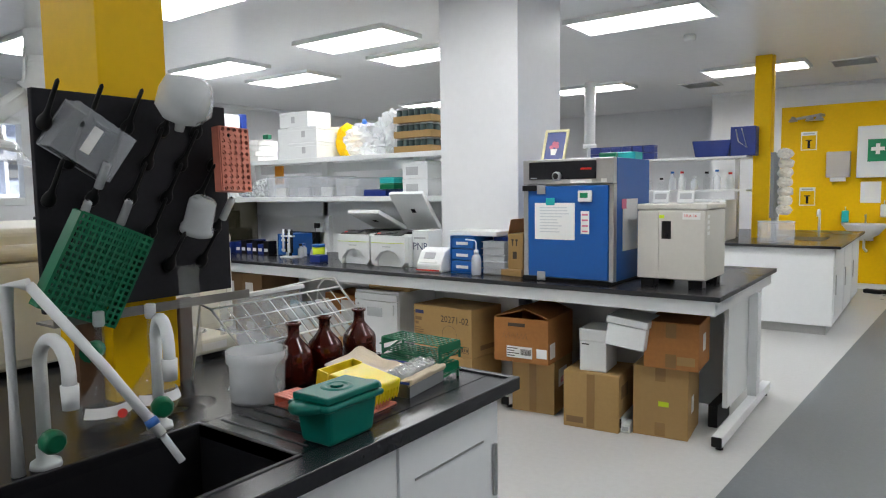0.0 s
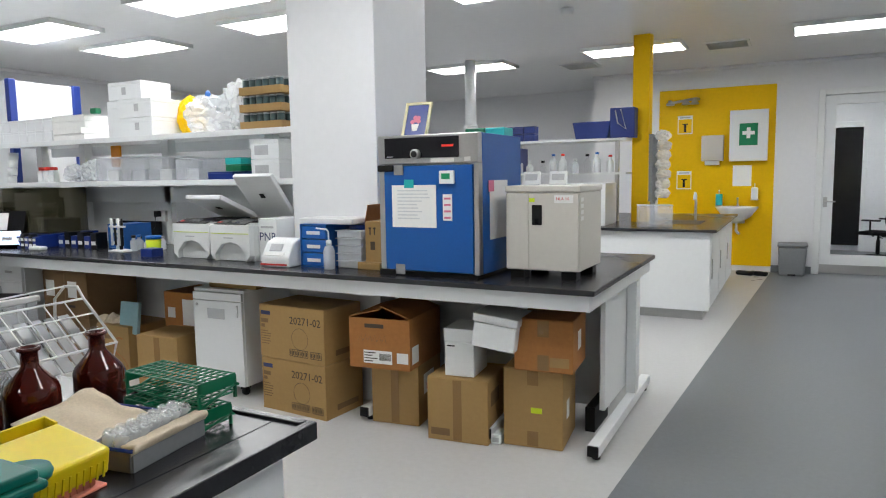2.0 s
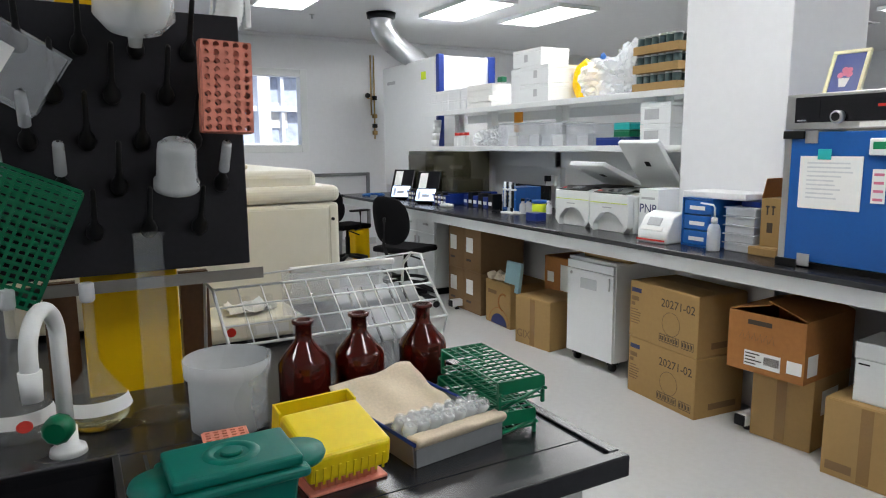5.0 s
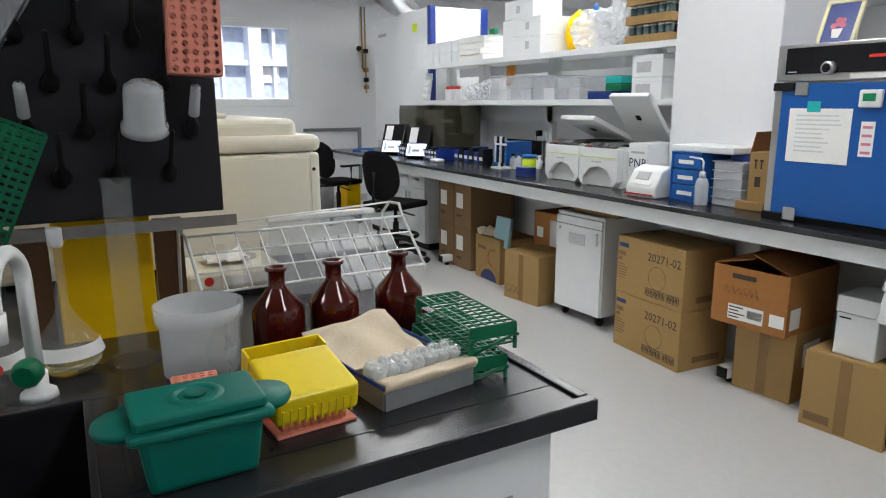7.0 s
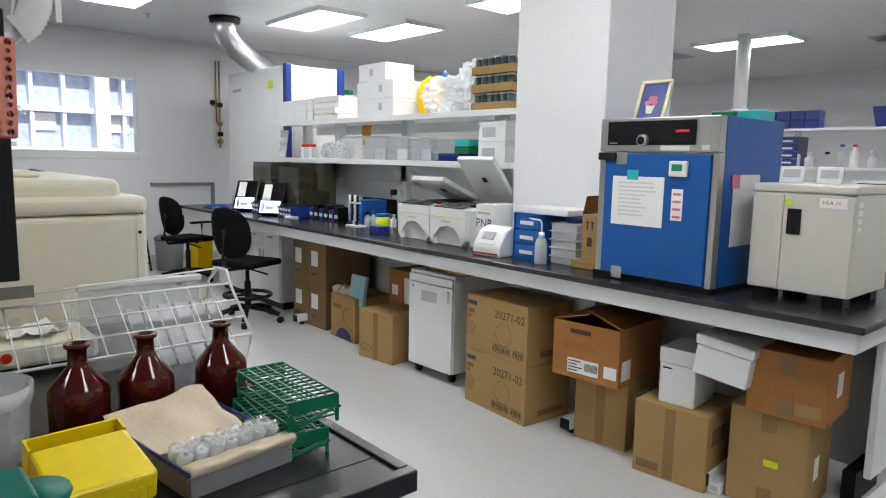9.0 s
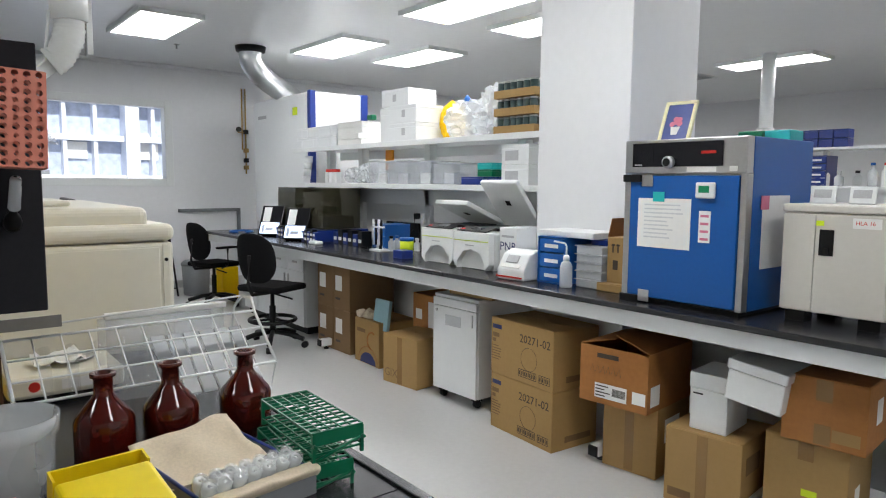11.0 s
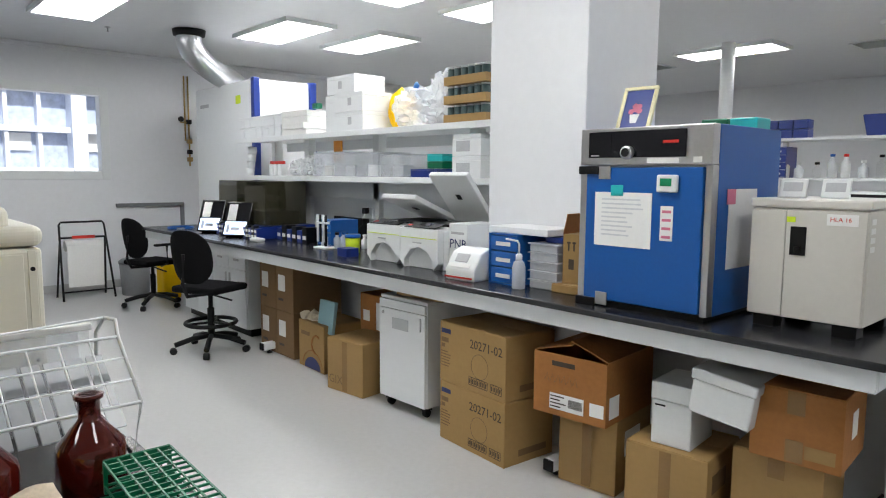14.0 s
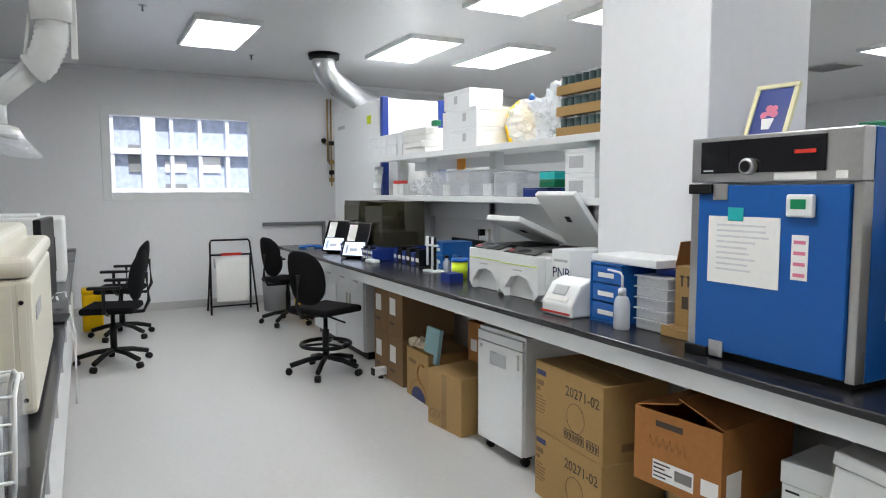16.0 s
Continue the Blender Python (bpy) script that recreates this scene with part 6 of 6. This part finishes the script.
# ---- chairs ----
def task_chair(m, label, ring=True, arms=False, hgt=0.57):
    t = thing("task_chair", label, "chair", m, group="black laboratory chairs")
    seat = box(-0.22, 0.22, -0.21, 0.21, hgt - 0.03, hgt + 0.025, 0.022, 3)
    part("seat", seat, FABRIC, t)
    bm = bmesh.new()
    bmesh.ops.create_icosphere(bm, subdivisions=4, radius=1)
    for v in bm.verts:
        x, y, z = v.co
        v.co = Vector((0.21 * math.copysign(abs(x) ** 0.75, x), 0.03 * y + 0.05 * x * x, 0.22 * math.copysign(abs(z) ** 0.8, z)))
    for f_ in bm.faces:
        f_.smooth = True
    part("backrest", moved(bm, pose(0, -0.235, hgt + 0.27, 9)), FABRIC, t)
    part("back_bar", tube(bmesh.new(), [(0, -0.05, hgt - 0.05), (0, -0.25, hgt - 0.04), (0, -0.295, hgt + 0.05), (0, -0.28, hgt + 0.3)], 0.016, 8), BLACK, t)
    part("column", lathe([(0.028, 0.13), (0.028, 0.36), (0.018, 0.365), (0.018, hgt - 0.03)], 16), BLACK, t)
    part("lever", tube(bmesh.new(), [(0, 0, hgt - 0.06), (0.2, 0.03, hgt - 0.1)], 0.008, 6), BLACK, t)
    for i in range(5):
        a = 2 * math.pi * i / 5 + 0.3
        c, s_ = math.cos(a), math.sin(a)
        l = part("leg", tube(bmesh.new(), [(0.02 * c, 0.02 * s_, 0.13), (0.15 * c, 0.15 * s_, 0.115), (0.29 * c, 0.29 * s_, 0.075)], 0.022, 8), BLACK, t)
        w_ = part("castor", moved(lathe([(0.02, -0.024), (0.028, -0.02), (0.028, 0.02), (0.02, 0.024)], 14), Matrix.Translation((0.30 * c, 0.30 * s_, 0.028)) @ pose(0, 0, 0, 90, 0, 0) @ pose(0, 0, 0, 0, math.degrees(a), 0)), BLACK, l)
    if ring:
        bm = tube(bmesh.new(), arc((0, 0, 0.24), 0.20, 0, 360, 28, "xy"), 0.017, 8)
        for i in range(3):
            a = 2 * math.pi * i / 3
            tube(bm, [(0.03 * math.cos(a), 0.03 * math.sin(a), 0.24), (0.2 * math.cos(a), 0.2 * math.sin(a), 0.24)], 0.011, 6)
        part("foot_ring", bm, BLACK, t)
    if arms:
        for sx in (-1, 1):
            ar = part("armrest", box(sx * 0.27 - 0.035, sx * 0.27 + 0.035, -0.14, 0.12, hgt + 0.19, hgt + 0.215, 0.01), BLACK, t)
            part("arm_post", tube(bmesh.new(), [(sx * 0.16, 0, hgt - 0.04), (sx * 0.27, 0, hgt + 0.0), (sx * 0.27, 0, hgt + 0.19)], 0.014, 8), BLACK, ar)
    return t


task_chair(pose(-5.57, 3.33, 0, 0, 0, 24), "black draughtsman chair with a foot ring at the bench", hgt=0.535)
task_chair(pose(-7.80, 3.62, 0, 0, 0, 15), "black swivel chair with armrests", False, True, 0.5)
task_chair(pose(-6.68, 1.80, 0, 0, 0, 165), "black swivel chair with armrests pulled to the bench", False, True, 0.5)
task_chair(pose(-7.90, 1.92, 0, 0, 0, 165), "black swivel chair with armrests pulled to the bench", False, True, 0.5)
t = thing("waste_bin", "grey plastic pedal bin", "bin", pose(-8.72, 3.72, 0))
part("body", lathe([(0.15, 0), (0.155, 0.01), (0.175, 0.38)], 28), BINGREY, t)
part("lid", lathe([(0.182, 0.3805), (0.182, 0.41), (0.14, 0.44)], 28), BINGREY, t)
for x, y in ((-8.25, 3.95), (-7.6, 1.35), (-8.45, 1.66)):
    t = thing("clinical_bin", "yellow clinical waste bin", "bin", pose(x, y, 0), group="yellow waste bins")
    part("body", box(-0.13, 0.13, -0.1, 0.1, 0, 0.40, 0.02), YELLOW, t)
    part("lid", box(-0.135, 0.135, -0.105, 0.105, 0.401, 0.45, 0.02), YELLOW, t)
t = thing("roll_stand", "black folding stand holding a paper roll", "stand", pose(-8.88, 3.20, 0, 0, 0, 90))
for sx in (-0.24, 0.24):
    part("leg", tube(bmesh.new(), [(sx * 1.15, -0.2, 0.0), (sx, 0.02, 0.86)], 0.012, 8), BLACK, t)
    part("leg", tube(bmesh.new(), [(sx * 1.1, 0.16, 0.0), (sx, 0.0, 0.70)], 0.012, 8), BLACK, t)
part("top_bar", tube(bmesh.new(), [(-0.24, 0.02, 0.86), (-0.22, 0.025, 0.89), (0.22, 0.025, 0.89), (0.24, 0.02, 0.86)], 0.012, 8), BLACK, t)
part("lower_bar", tube(bmesh.new(), [(-0.265, -0.17, 0.1), (0.265, -0.17, 0.1)], 0.010, 8), BLACK, t)
part("shelf", box(-0.24, 0.24, -0.03, 0.05, 0.70, 0.72, 0.003), BLACK, t)
part("red_strip", box(-0.12, 0.12, -0.036, -0.031, 0.70, 0.735), REDP, t)
part("paper_roll", moved(lathe([(0.065, -0.2), (0.065, 0.2)], 24), pose(0, -0.02, 0.62, 0, 90)), PAPER, t, "white paper roll")
part("paper_sheet", box(-0.19, 0.19, -0.088, -0.085, 0.14, 0.62), PAPER, t)


# ---- north wall: yellow panel, first aid, basin ----
solid("wall_panel", box(-1.83, -0.24, YN - 0.012, YN - 0.001, 0.08, 2.67), YELLOW, "bright yellow painted safety panel", "panel", kind="structure")
t = thing("first_aid_cabinet", "white first aid cabinet with a green cross sign", "cabinet", pose(-0.83, YN - 0.14, 1.60))
part("body", box(0, 0.50, 0.012, 0.125, 0, 0.72, 0.006), WPLAST, t)
part("door", box(0.003, 0.497, 0, 0.0115, 0.003, 0.717, 0.003), WPLAST, t)
sg = part("sign", box(0.13, 0.37, -0.003, -0.0005, 0.22, 0.53), GREENS, t, "green sign")
bm = bmesh.new()
bxm(bm, 0.17, 0.33, -0.005, -0.0032, 0.37, 0.42)
bxm(bm, 0.225, 0.275, -0.005, -0.0032, 0.32, 0.3695)
bxm(bm, 0.225, 0.275, -0.005, -0.0032, 0.4205, 0.47)
part("cross", bm, PAPER, sg)
t = thing("towel_dispenser", "steel paper towel dispenser on the wall", "dispenser", pose(-1.21, YN - 0.12, 1.55))
part("case", box(0, 0.30, 0, 0.106, 0.06, 0.43, 0.008), STEEL, t)
part("towel", box(0.05, 0.25, 0.02, 0.06, 0.0, 0.06, 0.01), PAPER, t)
t = thing("eyewash_shower", "chrome drench shower heads on the wall", "shower", pose(-1.55, YN - 0.02, 2.45))
part("bar", tube(bmesh.new(), [(0.28, 0, 0.07), (0.25, -0.12, 0.07), (-0.08, -0.16, 0.02)], 0.02, 10), STEEL, t)
for x in (-0.1, 0.12, 0.24):
    part("head", moved(lathe([(0.02, 0.06), (0.06, 0.0), (0.06, -0.012)], 18), pose(x, -0.15, 0.0)), STEEL, t)


def safety_sign(x, z, w=0.21, h=0.27):
    t = thing("safety_sign", "yellow and white safety sign with a black symbol", "sign", pose(x, YN - 0.016, z), group="safety signs")
    part("plate", box(0, w, 0, 0.003, 0, h), PAPER, t)
    part("field", box(0.012, w - 0.012, -0.0015, -0.0002, 0.012, h * 0.8), YELLOW, t)
    bm = bmesh.new()
    bxm(bm, w * 0.42, w * 0.58, -0.003, -0.0017, 0.03, h * 0.5)
    bxm(bm, w * 0.3, w * 0.7, -0.003, -0.0017, h * 0.505, h * 0.56)
    part("symbol", bm, BLACK, t)
    part("print", box(0.03, w - 0.03, -0.0015, -0.0002, h * 0.86, h * 0.93), GREYINK, t)


safety_sign(-1.56, 2.02)
safety_sign(-1.56, 1.20)
solid("notice", box(0, 0.25, 0, 0.003, 0, 0.30), PAPER, "white paper notice on the yellow panel", "notice", pose(-0.78, YN - 0.016, 1.24))
t = thing("wash_basin", "white ceramic wall basin with a tap", "basin", pose(-0.70, YN - 0.012, 0))
bm = lathe([(0.08, 0.74), (0.18, 0.80), (0.28, 0.93), (0.285, 0.95), (0.25, 0.95), (0.17, 0.84), (0.03, 0.80)], 32)
for v in bm.verts:
    v.co.y = min(v.co.y * 0.75 - 0.2, -0.002)
part("bowl", bm, WPLAST, t)
part("tap", tube(bmesh.new(), [(0, -0.04, 0.95), (0, -0.04, 1.07), (0, -0.14, 1.06)], 0.014, 8), STEEL, t)
part("waste_pipe", tube(bmesh.new(), [(0, -0.18, 0.78), (0, -0.18, 0.6), (0.02, -0.02, 0.55)], 0.02, 8), WPLAST, t)
part("bracket", box(-0.1, 0.1, -0.05, -0.001, 0.7, 0.9, 0.01), WPLAST, t)
for x, c in ((-0.95, TURQ), (-0.48, WPLAST)):
    t = thing("soap_bottle", "pump soap bottle by the basin", "bottle", pose(x, YN - 0.08, 0.96 if c is TURQ else 1.05), group="soap bottles")
    part("body", box(-0.045, 0.045, -0.035, 0.035, 0, 0.17, 0.015), c, t)
    part("pump", tube(bmesh.new(), [(0, 0, 0.17), (0, 0, 0.22), (0, -0.03, 0.22)], 0.009, 8), WPLAST, t)
    part("bracket", box(-0.05, 0.05, -0.04, 0.066, -0.01, -0.0005, 0.002), STEEL, t)
t = thing("pedal_bin", "grey pedal bin by the door", "bin", pose(0.03, YN - 0.22, 0))
bm = box(-0.18, 0.18, -0.14, 0.14, 0, 0.4, 0.03)
for v in bm.verts:
    k = 0.88 + 0.12 * v.co.z / 0.4
    v.co.x, v.co.y = v.co.x * k, v.co.y * k
part("body", bm, BINGREY, t)
part("lid", box(-0.19, 0.19, -0.15, 0.15, 0.402, 0.45, 0.02), BINGREY, t)
part("pedal", box(-0.05, 0.05, -0.19, -0.13, 0.01, 0.03, 0.004), BLACK, t)
for x in (-0.55, -0.38):
    solid("shoe", box(-0.05, 0.05, -0.12, 0.12, 0, 0.06, 0.025, 3), BLACK, "black rubber clog on the floor", "shoe", pose(x, YN - 0.45, 0, 0, 0, 70), group="black clogs")
# drying rack with plastic-wrapped ware on the far bench
t = thing("drying_rack", "tall drying rack of glassware in clear plastic", "drying rack", pose(-1.32, 7.75, 0.9))
part("board", box(-0.02, 0.02, -0.1, 0.2, 0.25, 0.95, 0.004), BINGREY, t)
for i in range(7):
    part("vessel", moved(lumpy(0.09, 0.08, 0.07, 20 + i, 0.4, 7, 3), Matrix.Translation((0.1, 0.02 + 0.03 * (i % 3), 0.28 + 0.1 * i))), BAG, t)
part("bracket", box(-0.02, 0.02, 0.0, 0.1, 0, 0.25), BINGREY, t)
clear_bin(pose(-1.36, 7.35, 0.9, 0, 0, 20), 0.32, 0.22, 0.22, "clear plastic basin standing on the far bench")
t = thing("lab_tap", "white swan-neck tap at the far sink", "tap", pose(-0.98, 8.6, 0.9))
part("neck", tube(bmesh.new(), [(0, 0, 0), (0, 0, 0.24)] + arc((0, -0.07, 0.24), 0.07, 0, 180, 8, "yz"), 0.014, 8), WPLAST, t)
# on the far shelf
rr = random.Random(4)
for k in range(6):
    for j in range(2):
        small_box(-3.55 + 0.14 * k, 8.0, 1.843 + 0.09 * j, 0.13, 0.14, 0.085, NAVY, "dark blue lidded box on the far shelf", group="blue boxes")
t = thing("blue_crate", "dark blue open plastic crate on the far shelf", "crate", pose(-2.22, 7.98, 1.843))
bm = box(0, 0.36, 0, 0.3, 0, 0.19, 0.01)
for v in bm.verts:
    v.co.x += 0.04 * (v.co.x - 0.18) / 0.18 * v.co.z / 0.19
part("body", bm, NAVY, t)
part("handle", box(-0.06, 0.0, 0.1, 0.2, 0.16, 0.18, 0.004), NAVY, t)
t = thing("cool_box", "dark blue cool box with a white strap", "cool box", pose(-1.83, 7.98, 1.843))
part("body", box(-0.0, 0.27, 0, 0.3, 0, 0.33, 0.008), NAVY, t)
part("strap", tube(bmesh.new(), [(0.06, -0.006, 0.3), (0.09, -0.008, 0.16), (0.18, -0.008, 0.09), (0.12, -0.006, 0.31)], 0.008, 6), FROST, t)
for k in range(14):
    h = rr.uniform(0.1, 0.22)
    x = -3.6 + 0.135 * k
    t = thing("reagent_bottle", "reagent bottle on the far lower shelf", "bottle", pose(x, 8.02 + rr.uniform(0, 0.1), 1.463), group="bottles on the far shelf")
    part("body", lathe([(0.04, 0), (0.042, 0.005), (0.042, h * 0.7), (0.018, h * 0.85), (0.018, h)], 14), (FROST, WPLAST, FROST, GLASS)[k % 4], t)
    part("cap", lathe([(0.022, h + 0.0005), (0.022, h + 0.025)], 12), (BLUEP, REDP, WPLAST, BLACK)[k % 4], t)
for k in range(2):
    t = drawer_rack(pose(-3.1 + 0.2 * k, 8.0, 1.463), 0.3, NAVY, "dark blue drawer rack on the far shelf") if k == 0 else None
t = thing("white_instrument", "white cabinet instrument on the far bench", "instrument", pose(-2.2, 7.45, 0.9))
part("body", box(0, 0.46, 0, 0.5, 0, 0.45, 0.008), WPLAST, t)
part("dark_panel", box(0.05, 0.40, -0.004, -0.0005, 0.34, 0.43, 0.003), BLACK, t)
part("door", box(0.02, 0.44, -0.006, -0.0005, 0.02, 0.31, 0.003), WPLAST, t)


# ---- right side of the aisle ----
t = thing("low_cabinet", "low white drawer cabinet beside the aisle", "cabinet", pose(0.55, 3.16, 0))
part("body", box(0.012, 0.75, 0, 0.52, 0.02, 0.70, 0.003), WHITE, t)
part("top", box(-0.004, 0.76, -0.006, 0.53, 0.7005, 0.745, 0.006), WHITE, t)
for z0, z1 in ((0.04, 0.47), (0.48, 0.60), (0.61, 0.695)):
    dr = part("drawer", box(-0.008, 0.0115, 0.006, 0.514, z0, z1, 0.003), WHITE, t)
    # raised grey strip paints the shade of a finger gap; no gap is cut
    part("gap_shade", box(-0.0095, -0.0082, 0.03, 0.49, z1 - 0.02, z1 - 0.012), GREYINK, dr)
t = thing("tall_cabinet", "tall khaki steel cabinet with labelled doors", "cabinet", pose(0.655, 4.0, 0))
part("body", box(0.012, 0.95, 0, 0.55, 0, 1.90, 0.004), TALLBE, t)
for k in range(2):
    dr = part("door", box(-0.006, 0.0115, 0.004 + 0.274 * k, 0.272 + 0.274 * k, 0.04, 1.86, 0.003), TALLBE, t)
    part("handle", box(-0.024, -0.0065, 0.03 + 0.19 * k, 0.05 + 0.19 * k, 1.0, 1.15, 0.003), BLACK, dr)
part("label", box(0.012, 0.1, -0.002, -0.0006, 1.78, 1.85), PAPER, t)
t = thing("hard_hat_box", "orange box with a rounded handle on the cabinet", "box", pose(0.73, 4.02, 1.901))
part("side", box(0, 0.03, 0, 0.24, 0, 0.24, 0.008), ORANGE, t)
part("body", box(0.0305, 0.30, 0.02, 0.24, 0, 0.22, 0.004), BLACK, t)
part("handle", moved(ribbed([Vector((0.1, 0.1, 0.25)), Vector((0.14, 0.1, 0.33)), Vector((0.22, 0.1, 0.38)), Vector((0.3, 0.1, 0.37))], 0.05, 0.002, 14), Matrix()), ORANGE, t)
part("top", box(0.03, 0.32, 0.01, 0.25, 0.221, 0.26, 0.01), ORANGE, t)
castor_cabinet("mobile_cabinet", pose(0.62, 5.40, 0, 0, 0, -90), 0.60, 0.45, 0.80, "white mobile cabinet on castors beside the aisle")
t = thing("lab_coat", "white laboratory coat hanging from a hook", "coat", pose(0.60, 5.42, 0.95))
bm = cloth_sheet(14, 14, lambda u, v: (0.06 - 0.09 * math.sin(math.pi * u) * (1 - 0.7 * v) + 0.03 * math.sin(u * 14) * (1 - v), -0.02 + 0.34 * u * (1 - 0.45 * v) + 0.08 * v, 0.62 * v + 0.03 * noise.noise(Vector((u * 4, v * 3, 2)))))
part("cloth", bm, PAPER, t)
part("hook", tube(bmesh.new(), [(0.12, 0.2, 0.66), (0.04, 0.2, 0.66), (0.02, 0.2, 0.63)], 0.008, 6), STEEL, t)
t = thing("coat_stand", "narrow pale locker beside the aisle", "locker", pose(0.715, 5.43, 0))
part("body", box(0, 0.6, 0, 0.75, 0, 1.75, 0.004), TALLBE, t)
part("door", box(-0.012, -0.001, 0.01, 0.74, 0.05, 1.72, 0.003), TALLBE, t)
t = thing("wall_unit", "small white wall controller with a grey face", "controller", pose(XE - 0.06, 9.6, 2.3))
part("case", box(0, 0.06, 0, 0.35, 0, 0.55, 0.01), WPLAST, t)
part("face", box(-0.006, -0.0005, 0.05, 0.3, 0.25, 0.5, 0.003), BINGREY, t)
task_chair(pose(1.2, 12.6, 0, 0, 0, 60), "black swivel chair behind the glass door", False, True, 0.48)


# ---- ceiling fittings ----
def vent(m):
    t = thing("ceiling_vent", "square slatted ceiling air vent", "vent", m, group="ceiling vents")
    bm = bmesh.new()
    for a in ((-0.25, 0.25, -0.25, -0.22), (-0.25, 0.25, 0.22, 0.25), (-0.25, -0.22, -0.22, 0.22), (0.22, 0.25, -0.22, 0.22)):
        bxm(bm, *a, -0.015, -0.0005)
    part("frame", bm, WPLAST, t)
    part("backing", box(-0.22, 0.22, -0.22, 0.22, -0.004, -0.001), BINGREY, t)
    for i in range(7):
        part("slat", moved(box(-0.22, 0.22, -0.02, 0.02, -0.001, 0.001), pose(0, -0.18 + 0.06 * i, -0.012, 30)), WPLAST, t)
    return t


v1 = vent(pose(-0.75, 9.3, CZ))
copy_thing(v1, pose(-2.7, 9.9, CZ))
copy_thing(v1, pose(-5.4, 9.6, CZ))
for x, y in ((-6.3, 2.1), (-2.2, 4.0), (-7.9, 3.3), (-1.0, 4.6)):
    t = thing("sprinkler", "small ceiling sprinkler head", "sprinkler", pose(x, y, CZ), group="ceiling sprinklers")
    part("rose", lathe([(0.03, -0.006), (0.03, -0.0005)], 14), STEEL, t)
    part("head", lathe([(0.004, -0.05), (0.014, -0.045), (0.006, -0.035), (0.008, -0.0065)], 10), STEEL, t)
solid("smoke_detector", lathe([(0.03, -0.06), (0.055, -0.05), (0.06, -0.02), (0.055, -0.0005)], 20), WPLAST, "round white smoke detector on the ceiling", "detector", pose(-1.9, 6.6, CZ))


# ---- outside the window ----
t = thing("office_building", "pale concrete office block across the street", "building", pose(-34, 0, 0))
part("wall", box(-8, -0.6, -16, 34, -14, 24), BLUEG, t)
for k in range(20):
    part("floor_slab", box(-0.6, 0.1 if k % 2 else 0.3, -16, 34, -13 + 1.8 * k, -12.75 + 1.8 * k), CONC, t)
for k in range(40):
    y = -16 + 1.25 * k
    part("pier", box(-0.59, 0.0 if k % 4 else 0.45, y, y + (0.16 if k % 4 else 0.6), -14, 24), CONC, t)
for k in range(24):
    y = -12 + 1.55 * k
    for j in range(6):
        if (k * 5 + j * 3) % 4:
            part("blind", box(-0.59, -0.45, y, y + 0.95, -6.6 + 1.8 * j, -6.6 + 1.8 * j + 0.5 + 0.25 * ((k + j) % 4)), PAPER if (k + j) % 3 else BINGREY, t)
solid("ground", box(-300, XW - 0.5, -300, 300, -14.3, -14), CONC, "pale paved street far below the window", "ground", kind="structure")
t = thing("socket_block", "small white power block on the floor beside a carton", "power block", pose(-1.40, 3.60, 0, 0, 0, 8))
part("case", box(0, 0.06, 0, 0.11, 0, 0.055, 0.008), WPLAST, t)
part("face", box(0.012, 0.048, -0.0018, -0.0006, 0.014, 0.04, 0.0005), GREYINK, t)
